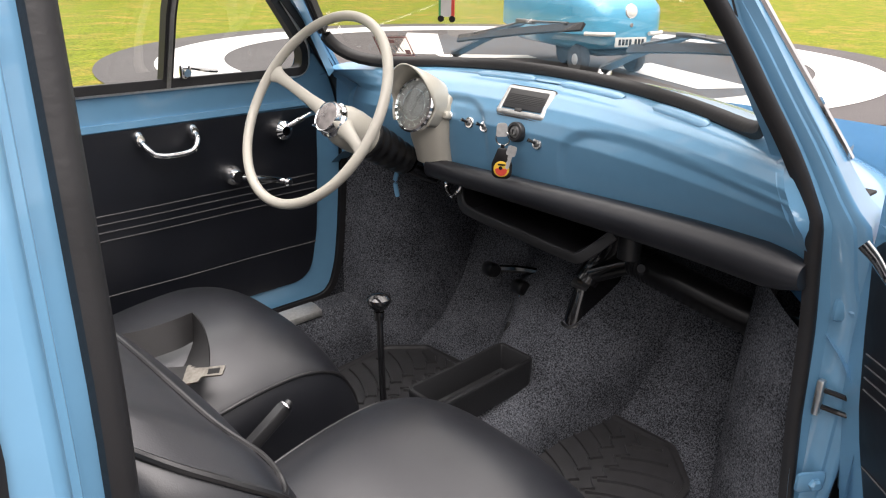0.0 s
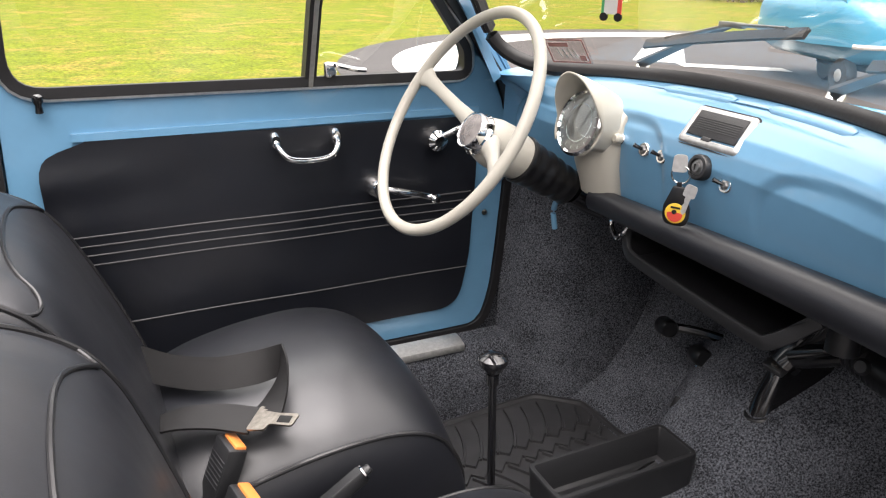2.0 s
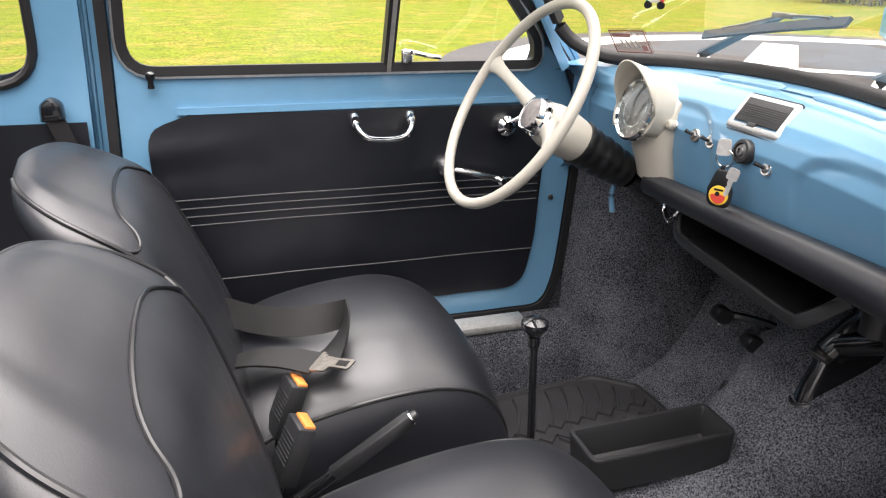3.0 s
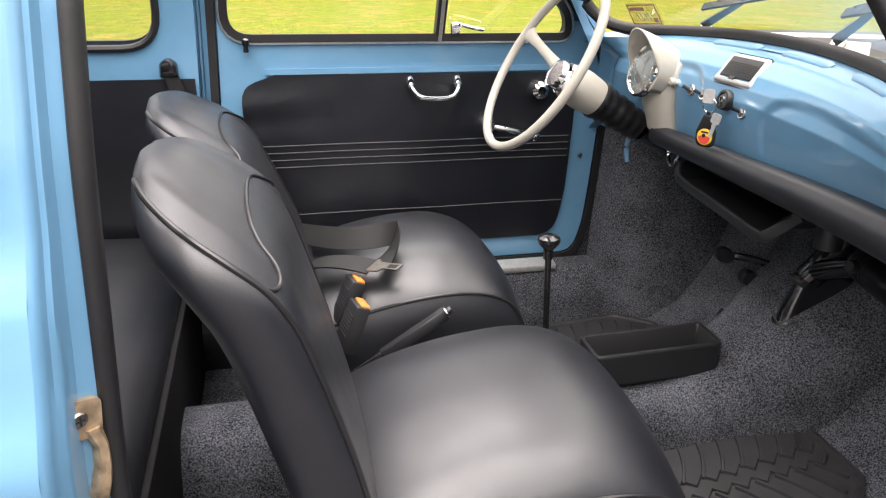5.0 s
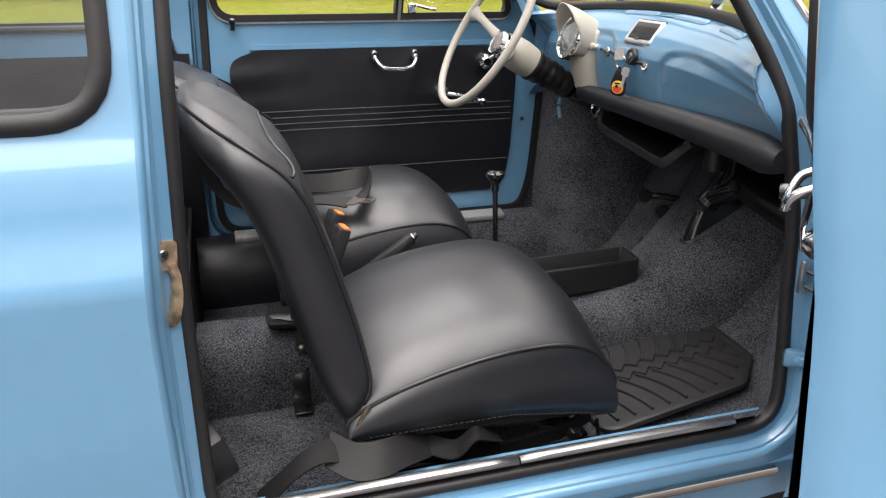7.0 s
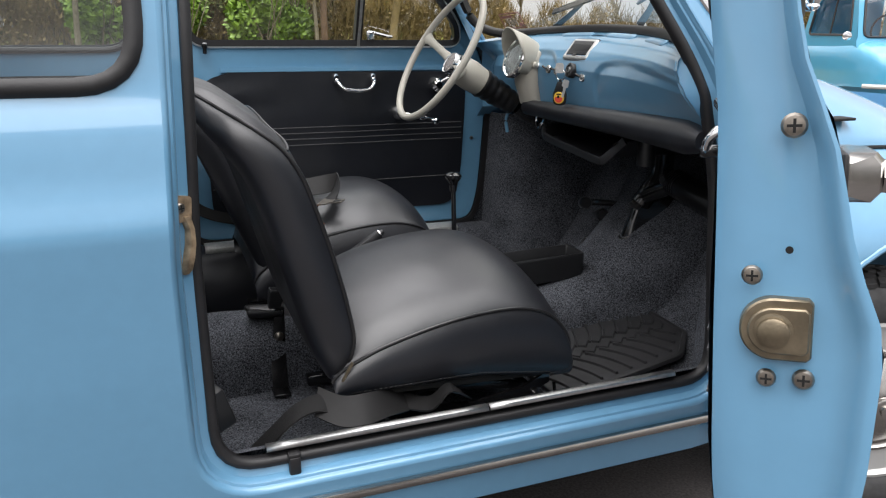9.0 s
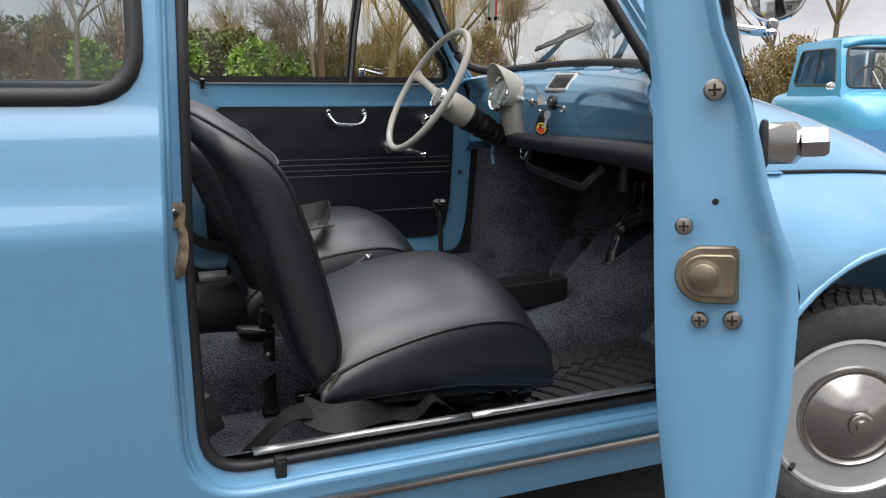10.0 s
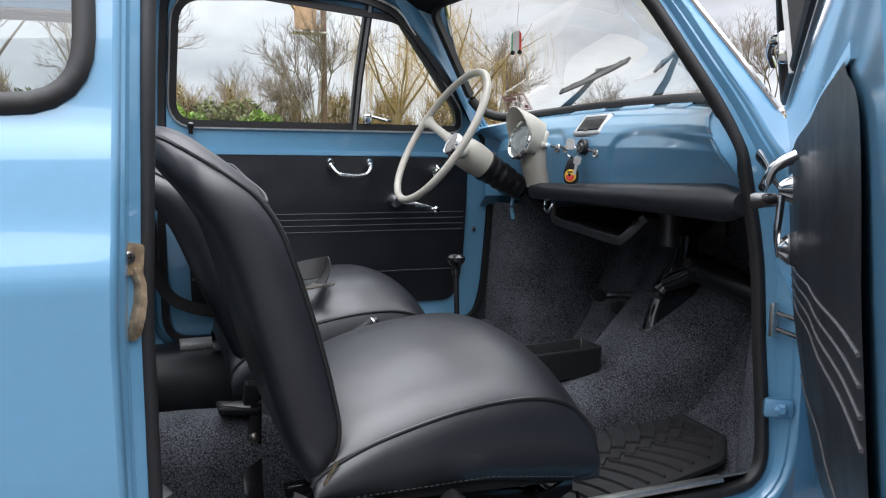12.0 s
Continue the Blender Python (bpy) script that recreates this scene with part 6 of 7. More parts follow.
def road_wheel(at, name_label):
    w = new("road_wheel")
    w.parent = car
    w.matrix_basis = at
    tagged(w, name_label)
    ax = (0, -1, 0)
    part("tyre", lathe([(0.160, -0.055), (0.185, -0.064), (0.215, -0.066), (0.240, -0.058), (0.2500, -0.046), (0.2535, 0.0), (0.2500, 0.046), (0.240, 0.058), (0.215, 0.066), (0.185, 0.064), (0.168, 0.055), (0.160, 0.04)], ax, n=72), TYRE, w, "black treaded tyre")
    tread = bmesh.new()
    for k in range(64):
        for row, off in ((0.047, 0), (0.017, 0.5), (-0.017, 0.0), (-0.047, 0.5)):
            m = Matrix.Rotation(2 * math.pi * (k + off) / 64, 4, "Y") @ Matrix.Translation((0, row, 0.2535 if abs(row) < 0.03 else 0.2515)) @ pose(0, 0, 0, -10 if row > 0.03 else (10 if row < -0.03 else 0), 0, 14 if row > 0 else -14)
            rbox((0.0175, 0.024, 0.009), bevel=0, m=m, bm=tread)
    tagged(part("tread", tread, TYRE, w, smooth=False), kind="stuff")
    for k, wide in ((10, 9), (40, 5), (62, 12), (120, 7), (190, 9), (220, 5), (242, 12), (300, 7)):
        arc = [Vector((0.208 * math.sin(radians(k + j)), -0.0668, 0.208 * math.cos(radians(k + j)))) for j in np.linspace(0, wide, 6)]
        part("wall_bar", sweep(arc, [(-0.0012, -0.006), (0.0012, -0.006), (0.0012, 0.006), (-0.0012, 0.006)], up=(0, 0, 1) if abs(math.cos(radians(k))) > 0.7 else (1, 0, 0)), TYRE, w)
    rimo = part("rim", lathe([(0.172, 0.050), (0.170, 0.058), (0.163, 0.060), (0.158, 0.052), (0.152, 0.036), (0.146, 0.030), (0.130, 0.038), (0.118, 0.044), (0.105, 0.046), (0.06, 0.040)], ax, n=56), SILVER, w, "silver painted steel rim")
    part("hub_cap", lathe([(0.112, 0.040), (0.112, 0.050), (0.108, 0.056), (0.102, 0.057), (0.098, 0.053), (0.094, 0.0525), (0.090, 0.055), (0.060, 0.070), (0.030, 0.085), (0.026, 0.0855), (0.0245, 0.092), (0.021, 0.094), (0.013, 0.094), (0.0125, 0.100), (0.005, 0.101)], ax, n=56), POLISHED, w, "polished domed hub cap")
    part("valve", tube([(-0.06, -0.040, -0.135), (-0.068, -0.058, -0.142), (-0.075, -0.066, -0.146)], 0.005, 8), RUBBER, rimo)
    return w


road_wheel(pose(1.375, -0.575, 0.264, 0, 20, -24) @ Matrix.Scale(1.05, 4), "steered front road wheel with polished hub cap")
road_wheel(pose(1.375, 0.575, 0.264, 0, 0, 156) @ Matrix.Scale(1.05, 4), "steered front road wheel with polished hub cap")
road_wheel(pose(-0.64, -0.535, 0.264) @ Matrix.Scale(1.05, 4), "rear road wheel with polished hub cap")

# wing mirror on its stalk
mir = new("door_mirror")
mir.parent = car
mir.matrix_basis = pose(0.955, -0.700, 1.112)
tagged(mir, "round chrome door mirror")
part("mirror_shell", lathe([(0.047, 0.0), (0.049, 0.005), (0.043, 0.015), (0.025, 0.024), (0.006, 0.027)], (0.75, 0.66, 0), n=32), CHROME, mir)
part("mirror_glass", lathe([(0.0445, -0.001), (0.04, -0.0015)], (0.75, 0.66, 0), n=32), material("mirror", (0.9, 0.9, 0.9), 0.02, metal=1.0), mir)
part("mirror_knuckle", lathe([(0.006, 0.0), (0.011, 0.004), (0.011, 0.012), (0.008, 0.017), (0.010, 0.021), (0.006, 0.026)], (0, 0, -1), (0.002, 0.004, -0.042), 18), CHROME, mir)
part("mirror_stalk", sweep(spline([(0.002, 0.002, -0.062), (0.001, 0.020, -0.062), (-0.001, 0.050, -0.058), (-0.002, 0.085, -0.052), (0.0, 0.110, -0.050)], 5), ring(0.0055, 10, 0.0085), up=(0, 0, 1)), CHROME, mir)


# wipers, parked low along the foot of the screen
def wiper(foot, left, right):
    w = new("wiper")
    w.parent = car
    tagged(w, "grey windscreen wiper with black blade")
    off = Vector((0.020, 0, 0.015))
    p0 = screen_point(*foot) + Vector((0.040, 0, -0.002))
    line = [screen_point(left[0] + (right[0] - left[0]) * k, left[1] + (right[1] - left[1]) * k) + off for k in np.linspace(0, 1, 9)]
    mid = line[4] + Vector((0.012, 0, 0.014))
    part("spindle", lathe([(0.012, -0.02), (0.012, 0.012), (0.007, 0.02)], (0.5, 0, 0.85), p0, 16), CHROME, w)
    part("arm", sweep([p0 + Vector((0, 0, 0.015)), p0.lerp(mid, 0.35) + Vector((0.008, 0, 0.014)), mid], [(-0.007, -0.0025), (0.007, -0.0025), (0.006, 0.0025), (-0.006, 0.0025)], up=(0.4, 0, 0.9), scale=[1.3, 1.0, 0.6]), PLASTIC, w)
    part("blade", sweep(line, [(-0.0025, -0.010), (0.0025, -0.010), (0.003, 0.004), (-0.003, 0.004)], up=(0.6, 0, 0.8)), RUBBER, w)
    part("bridge", sweep([line[1] + Vector((0, 0, 0.004)), line[2] + off * 0.45, mid, line[6] + off * 0.45, line[7] + Vector((0, 0, 0.004))], ring(0.0042, 8, 0.0026), up=(0.4, 0, 0.9)), DULL, w)
    part("hinge_clip", rbox((0.010, 0.044, 0.008), mid, 0.002), DULL, w)


wiper((0.50, 0.0), (0.41, 0.12), (-0.22, 0.26))
wiper((-0.20, 0.0), (-0.40, 0.17), (-0.93, 0.33))

# permit sticker and hanging charm
FILM = glass("sticker_film_glass", (0.78, 0.72, 0.70))
stk = thing("windscreen_sticker", "small clear sticker with red and white print on the windscreen", "sticker", at=Matrix())
def on_screen(a, b, d=-0.004):
    return screen_point(a, b) + Vector((d, 0, d * 0.6))
part("sticker_film", loft([[on_screen(a, b) for a in (0.74, 0.66, 0.58)] for b in (0.05, 0.13, 0.20)]), FILM, stk)
for b0, b1, a0, a1 in ((0.055, 0.063, 0.735, 0.585), (0.185, 0.193, 0.735, 0.585), (0.055, 0.193, 0.735, 0.730), (0.055, 0.193, 0.590, 0.585), (0.150, 0.172, 0.726, 0.65), (0.070, 0.100, 0.620, 0.597)):
    part("red_rule", loft([[on_screen(a, b, -0.0055) for a in (a0, (a0 + a1) / 2, a1)] for b in (b0, b1)]), PINK, stk)
for k in range(4):
    a = 0.695 - 0.020 * k
    part("print_bar", loft([[on_screen(aa, b, -0.0055) for aa in (a + 0.01 * (b - 0.1) * 20, a - 0.006 + 0.01 * (b - 0.1) * 20)] for b in (0.085, 0.135)]), WHITE, stk)
charm = thing("hanging_charm", "flat car-shaped card charm in green, white and red on a thread", "charm", at=pose(0.770, -0.008, 1.138, 0, 0, 28))
for name, mat, y0, y1, low in (("green_end", GREEN, 0.0125, 0.0090, -0.026), ("white_middle", WHITE, 0.0090, -0.0075, -0.021), ("red_end", RED, -0.0075, -0.0125, -0.026)):
    part(name, loft([[Vector((d, a, b)) for a, b in ((y0, low), (y1, low), (y1, 0.030 - abs(y1) * 1.3), (y0, 0.030 - abs(y0) * 1.3))] for d in (0, 0.0015)], close_u=True, cap=True), mat, charm)
for y in (0.009, -0.009):
    part("wheel_disc", lathe([(0.0048, -0.0008), (0.0048, 0.0024), (0.002, 0.0026)], (1, 0, 0), (0, y, -0.024), 14), DARK, charm)
part("thread", tube([(0.001, 0, 0.026), (0.012, 0, 0.118)], 0.0006, 5), WHITE, charm)
part("rear_mirror", rbox((0.02, 0.16, 0.045), (0.80, 0.0, 1.262), 0.008), PLASTIC, car, "black interior mirror")


# ---------------------------------------------------------------- ground
GRASS = material("grass", (0.17, 0.21, 0.02), 0.9, bump=0.03, bump_scale=60, spec=0.15)
nt = GRASS.node_tree
g_co = nt.nodes.new("ShaderNodeTexCoord")
g_last = None
for size, lo, hi, c0, c1 in ((0.9, 0.47, 0.62, (0.140, 0.158, 0.010), (0.235, 0.165, 0.036)), (3.2, 0.44, 0.62, None, (0.095, 0.120, 0.010))):
    n = nt.nodes.new("ShaderNodeTexNoise")
    n.inputs["Scale"].default_value, n.inputs["Detail"].default_value, n.inputs["Roughness"].default_value = size, 9.0, 0.72
    nt.links.new(g_co.outputs["Object"], n.inputs["Vector"])
    f = nt.nodes.new("ShaderNodeMapRange")
    f.inputs[1].default_value, f.inputs[2].default_value = lo, hi
    nt.links.new(n.outputs[0], f.inputs[0])
    mx = nt.nodes.new("ShaderNodeMix")
    mx.data_type = "RGBA"
    if g_last is None:
        mx.inputs[6].default_value = (*c0, 1)
    else:
        nt.links.new(g_last, mx.inputs[6])
    mx.inputs[7].default_value = (*c1, 1)
    nt.links.new(f.outputs[0], mx.inputs[0])
    g_last = mx.outputs[2]
n = nt.nodes.new("ShaderNodeTexNoise")
n.inputs["Scale"].default_value, n.inputs["Detail"].default_value, n.inputs["Roughness"].default_value = 20, 8.0, 0.75
nt.links.new(g_co.outputs["Object"], n.inputs["Vector"])
f = nt.nodes.new("ShaderNodeMapRange")
f.inputs[1].default_value, f.inputs[2].default_value, f.inputs[3].default_value, f.inputs[4].default_value = 0.36, 0.64, 0.45, 1.65
nt.links.new(n.outputs[0], f.inputs[0])
mul = nt.nodes.new("ShaderNodeVectorMath")
mul.operation = "SCALE"
nt.links.new(g_last, mul.inputs[0])
nt.links.new(f.outputs[0], mul.inputs[3])
g_last = mul.outputs[0]
nt.links.new(g_last, nt.nodes["Principled BSDF"].inputs["Base Color"])
ASPHALT = material("asphalt", (0.060, 0.054, 0.053), 0.85, noise_scale=160, vary=0.45, bump=0.004, bump_scale=220, dirt=0.12, dirt_scale=1.2)
bm = loft([[Vector((x, y, 0.0)) for x in (-400, -60, -20, 0, 20, 60, 400)] for y in (-400, -60, -20, 0, 20, 60, 400)])
tagged(part("ground", bm, GRASS, smooth=False), "mown green grass stretching to the hedges", "grass", kind="structure")


def flat(points, z):
    bm = bmesh.new()
    bm.faces.new([bm.verts.new((x, y, z)) for x, y in points])
    return bm


C = (7.9, 6.1)
pad = part("landing_pad", flat([(C[0] + 5.2 * math.cos(a), C[1] + 5.2 * math.sin(a)) for a in np.linspace(0, 2 * math.pi, 97)[:-1]], 0.012), ASPHALT, smooth=False)
tagged(pad, "round asphalt landing pad with white painted markings", "tarmac", kind="structure")
road = part("road", flat([(-40, -30), (60, -30), (60, -3.5), (9, 0.5), (7.5, 3.5), (3.6, 7.6), (1.6, 5.6), (-2.0, 2.6), (-40, 2.0)], 0.006), ASPHALT, smooth=False)
tagged(road, "worn grey asphalt under the car", "tarmac", kind="structure")
bm = loft([[Vector((C[0] + r * math.cos(a), C[1] + r * math.sin(a), 0.018)) for a in np.linspace(0, 2 * math.pi, 97)[:-1]] for r in (3.75, 4.55)], close_u=True)
part("ring_marking", bm, WHITE, pad, smooth=False)
for q in ([(8.83, 9.3), (9.13, 8.86), (7.12, 6.6), (6.7, 7.1)], [(7.05, 6.7), (8.0, 5.9), (7.85, 5.6), (6.9, 6.4)], [(8.63, 4.4), (7.7, 2.6), (7.15, 2.93), (7.9, 4.4)]):
    part("letter_stroke", flat(q, 0.018), WHITE, pad, smooth=False)


# ---------------------------------------------------------------- the other small car
MICRO_PAINT = material("turquoise_paint", (0.065, 0.32, 0.50), 0.3, coat=0.9, noise_scale=2, vary=0.04)


def micro_car(at):
    c = thing("three_wheeler", "tiny turquoise microcar with a single headlamp, parked on the landing pad", "car", at=at)
    # sections across the length: x, half width, foot, shoulder, waist half width
    rows = []
    for x, w, z0, z1 in ((-1.38, 0.34, 0.36, 0.82), (-1.30, 0.46, 0.28, 0.88), (-1.0, 0.52, 0.24, 0.91), (0.0, 0.53, 0.24, 0.92), (0.35, 0.53, 0.26, 0.93), (0.55, 0.51, 0.28, 0.90), (0.72, 0.45, 0.32, 0.82), (0.80, 0.36, 0.36, 0.72), (0.83, 0.22, 0.42, 0.60)):
        r = []
        for a in np.linspace(0, 2 * math.pi, 33)[:-1]:
            cc, sn = math.cos(a), math.sin(a)
            y = math.copysign(abs(cc) ** 0.42, cc) * w * (1.0 if sn > -0.3 else 0.86)
            z = (z0 + z1) / 2 + math.copysign(abs(sn) ** 0.5, sn) * (z1 - z0) / 2
            r.append(Vector((x, y, z)))
        rows.append(r)
    body = part("body", loft(rows, close_u=True, cap=True), MICRO_PAINT, c)
    # cab: panels with rounded window openings
    cab = [(0.84, 0.44, -0.83, 0.475), (1.0, 0.38, -0.81, 0.462), (1.32, 0.26, -0.76, 0.43), (1.46, 0.19, -0.72, 0.40)]
    zs = [row[0] for row in cab]

    def cab_at(z, k):
        return float(np.interp(z, zs, [row[k] for row in cab]))
    for s in (-1, 1):
        outer = [Vector(p) for p in ((-0.83, 0.84), (0.44, 0.84), (0.38, 1.0), (0.26, 1.32), (0.19, 1.46), (-0.72, 1.46), (-0.81, 1.0))]
        hole = rounded([(-0.68, 0.97, 0.05), (0.26, 0.97, 0.05), (0.14, 1.36, 0.07), (-0.62, 1.36, 0.07)], 5)
        part("cab_side", skin(lambda u, v: Vector((u, s * cab_at(v, 3), v)), -0.84, 0.45, 0.84, 1.46, 0.035, [hole], outer), MICRO_PAINT, c)
        part("side_window_rubber", tube([Vector((p.x, s * (cab_at(p.y, 3) + 0.002), p.y)) for p in dense(hole, 0.05)], 0.014, 6, closed=True), RUBBER, c)
        part("side_glass", skin(lambda u, v: Vector((u, s * (cab_at(v, 3) - 0.012), v)), -0.70, 0.28, 0.95, 1.38, 0.06, (), offset(hole, 0.004)), GLASS_R, c)
        part("sliding_rail", tube([(-0.20, s * (cab_at(1.0, 3) - 0.005), 0.97), (-0.20, s * (cab_at(1.36, 3) - 0.005), 1.36)], 0.010, 6), RUBBER, c)
    outer = [Vector(p) for p in ((-0.47, 0.84), (0.47, 0.84), (0.43, 1.32), (0.40, 1.46), (-0.40, 1.46), (-0.43, 1.32))]
    hole = rounded([(-0.40, 0.95, 0.06), (0.40, 0.95, 0.06), (0.355, 1.37, 0.07), (-0.355, 1.37, 0.07)], 5)
    part("cab_front", skin(lambda u, v: Vector((cab_at(v, 1), u, v)), -0.48, 0.48, 0.84, 1.46, 0.035, [hole], outer), MICRO_PAINT, c)
    part("screen_rubber", tube([Vector((cab_at(p.y, 1) + 0.003, p.x, p.y)) for p in dense(hole, 0.05)], 0.014, 6, closed=True), RUBBER, c)
    part("screen_glass", skin(lambda u, v: Vector((cab_at(v, 1) - 0.010, u, v)), -0.42, 0.42, 0.93, 1.39, 0.06, (), offset(hole, 0.004)), GLASS_R, c)
    part("driver_wheel", tube([(0.10 + 0.02 * math.sin(a), 0.17 * math.cos(a), 1.02 + 0.16 * math.sin(a)) for a in np.linspace(0, 2 * math.pi, 22)[:-1]], 0.012, 6, closed=True, up=(1, 0, 0)), GAITER, c, "black steering wheel inside the cab")
    roof = []
    for k in np.linspace(0, 1, 8):
        x = -0.76 + 1.01 * k
        roof.append([Vector((x, 0.40 * a, 1.475 + 0.045 * (1 - a * a) - 0.05 * (2 * k - 1) ** 4 - 0.03 * abs(a) ** 4)) for a in np.linspace(-1, 1, 10)])
    r = part("roof", loft(roof), MICRO_PAINT, c)
    r.modifiers.new("thick", "SOLIDIFY").thickness = 0.05
    part("rear_panel", rbox((0.03, 0.84, 0.60), (-0.79, 0, 1.14), 0.01), MICRO_PAINT, c)
    lamp = part("headlamp", lathe([(0.075, -0.03), (0.078, 0.01), (0.070, 0.02)], (1, 0, 0.15), (0.80, 0.0, 0.70), 28), CHROME, c, "single chrome headlamp")
    part("lamp_lens", lathe([(0.068, 0.015), (0.05, 0.030), (0.02, 0.036)], (1, 0, 0.15), (0.80, 0.0, 0.70), 24), material("lamp_lens", (0.75, 0.75, 0.72), 0.1), lamp)
    part("badge", lathe([(0.022, 0), (0.022, 0.012)], (1, 0, 0), (0.825, 0, 0.56), 14), CHROME, c)
    for s in (-1, 1):
        part("indicator", lathe([(0.018, 0), (0.016, 0.02)], (1, s * 0.6, 0), (0.78, s * 0.27, 0.58), 12), ORANGE, c)
        part("bumper", tube(spline([(0.70, s * 0.50, 0.47), (0.80, s * 0.40, 0.47), (0.86, s * 0.22, 0.47)], 5), 0.022, 8), WHITE, c, "white bumper bar")
        part("door_mirror", lathe([(0.045, 0), (0.045, 0.02), (0.02, 0.03)], (1, 0, 0), (0.40, s * 0.58, 0.96), 16), CHROME, c)
    plate = part("number_plate", rbox((0.012, 0.40, 0.10), (0.845, 0.0, 0.385), 0.004), WHITE, c, "white number plate")
    for k in (-0.145, -0.10, -0.055, -0.01, 0.06, 0.105, 0.15):
        part("plate_bar", rbox((0.004, 0.030, 0.062), (0.853, k, 0.385), 0.001), DARK, plate)
    part("engine_recess", rbox((0.30, 0.03, 0.26), (0.10, 0.525, 0.33), 0.04, segs=4), DARK, c, "dark engine opening")
    part("engine", rbox((0.20, 0.10, 0.20), (0.10, 0.49, 0.28), 0.03, segs=3), GLOSS_BLACK, c)
    part("exhaust", tube(spline([(-0.55, 0.52, 0.30), (-0.25, 0.55, 0.20), (0.05, 0.52, 0.15)], 5), 0.022, 8), ALU, c, "silver exhaust pipe")
    part("wiper", tube([(0.46, -0.05, 0.93), (0.36, -0.12, 1.12)], 0.006, 6), CHROME, c)
    part("frame_rail", rbox((0.9, 0.5, 0.05), (0.15, 0, 0.24), 0.01), DARK, c)
    for x, y in ((0.42, 0.37), (0.42, -0.37), (-0.45, 0.0)):
        w = part("small_wheel", lathe([(0.08, -0.05), (0.15, -0.055), (0.165, -0.035), (0.168, 0), (0.165, 0.035), (0.15, 0.055), (0.08, 0.05)], (0, 1, 0), (x, y, 0.168), 32), TYRE, c, "small black tyre")
        part("wheel_disc", lathe([(0.085, 0.030), (0.06, 0.052), (0.02, 0.056)], (0, 1 if y >= 0 else -1, 0), (x, y, 0.168), 24), SILVER, w)
    return c


f_dir = Vector((-0.36, -0.93, 0)).normalized()
micro_car(Matrix.Translation((7.55, 4.62, 0.012)) @ Matrix.Rotation(math.atan2(f_dir.y, f_dir.x), 4, "Z"))


# ---------------------------------------------------------------- trees, hedges, pole
BARK = material("bark", (0.18, 0.15, 0.11), 0.9, noise_scale=8, vary=0.3, bump=0.02, bump_scale=20)
TWIG = material("twigs", (0.20, 0.155, 0.115), 0.9, noise_scale=0.6, vary=0.25)
WILLOW_BARK = material("willow_bark", (0.20, 0.145, 0.065), 0.9, noise_scale=6, vary=0.25)
WILLOW = material("willow_twigs", (0.40, 0.275, 0.095), 0.85, noise_scale=0.6, vary=0.25)
LAUREL = material("laurel_leaves", (0.19, 0.29, 0.045), 0.45, noise_scale=1.5, vary=0.45)
HEDGE = material("winter_hedge", (0.25, 0.185, 0.085), 0.9, noise_scale=0.8, vary=0.4, dirt=0.3, dirt_scale=5)
IVY = material("ivy_leaves", (0.14, 0.165, 0.045), 0.6, noise_scale=1.2, vary=0.4)


class Twigs:
    """Collects tapered branches into one mesh."""

    def __init__(self):
        self.v, self.f = [], []

    def branch(self, pts, r0, r1, sides=4):
        base, n = len(self.v), len(pts)
        for i, p in enumerate(pts):
            t = (pts[min(i + 1, n - 1)] - pts[max(i - 1, 0)])
            t = t.normalized() if t.length > 1e-6 else Vector((0, 0, 1))
            s = t.cross(Vector((0.3, 0.9, 0.2))).normalized()
            u = s.cross(t)
            r = r0 + (r1 - r0) * i / (n - 1)
            for k in range(sides):
                a = 2 * math.pi * k / sides
                self.v.append(p + (s * math.cos(a) + u * math.sin(a)) * r)
        for i in range(n - 1):
            for k in range(sides):
                a, b = base + i * sides + k, base + i * sides + (k + 1) % sides
                self.f.append((a, b, b + sides, a + sides))

    def card(self, p, size, rng):
        """A small bent leaf."""
        d = Vector((rng.uniform(-1, 1), rng.uniform(-1, 1), rng.uniform(-0.6, 1))).normalized()
        s = d.cross(Vector((rng.uniform(-1, 1), rng.uniform(-1, 1), rng.uniform(-1, 1)))).normalized() * size * 0.35
        d = d * size
        b = len(self.v)
        self.v += [p, p + d * 0.5 + s, p + d, p + d * 0.5 - s]
        self.f.append((b, b + 1, b + 2, b + 3))

    def done(self, name, mat, parent=None, smooth=True):
        me = bpy.data.meshes.new(name)
        me.from_pydata([tuple(p) for p in self.v], [], self.f)
        me.materials.append(mat)
        if smooth:
            me.shade_smooth()
        ob = new(name, me)
        ob.parent = parent
        return ob


def bent(p, d, length, rng, n=4, wander=0.25, lift=0.0):
    pts, d = [p.copy()], d.normalized()
    for _ in range(n):
        d = (d + Vector((rng.uniform(-1, 1), rng.uniform(-1, 1), rng.uniform(-0.6, 1) + lift)) * wander).normalized()
        pts.append(pts[-1] + d * length / n)
    return pts, d


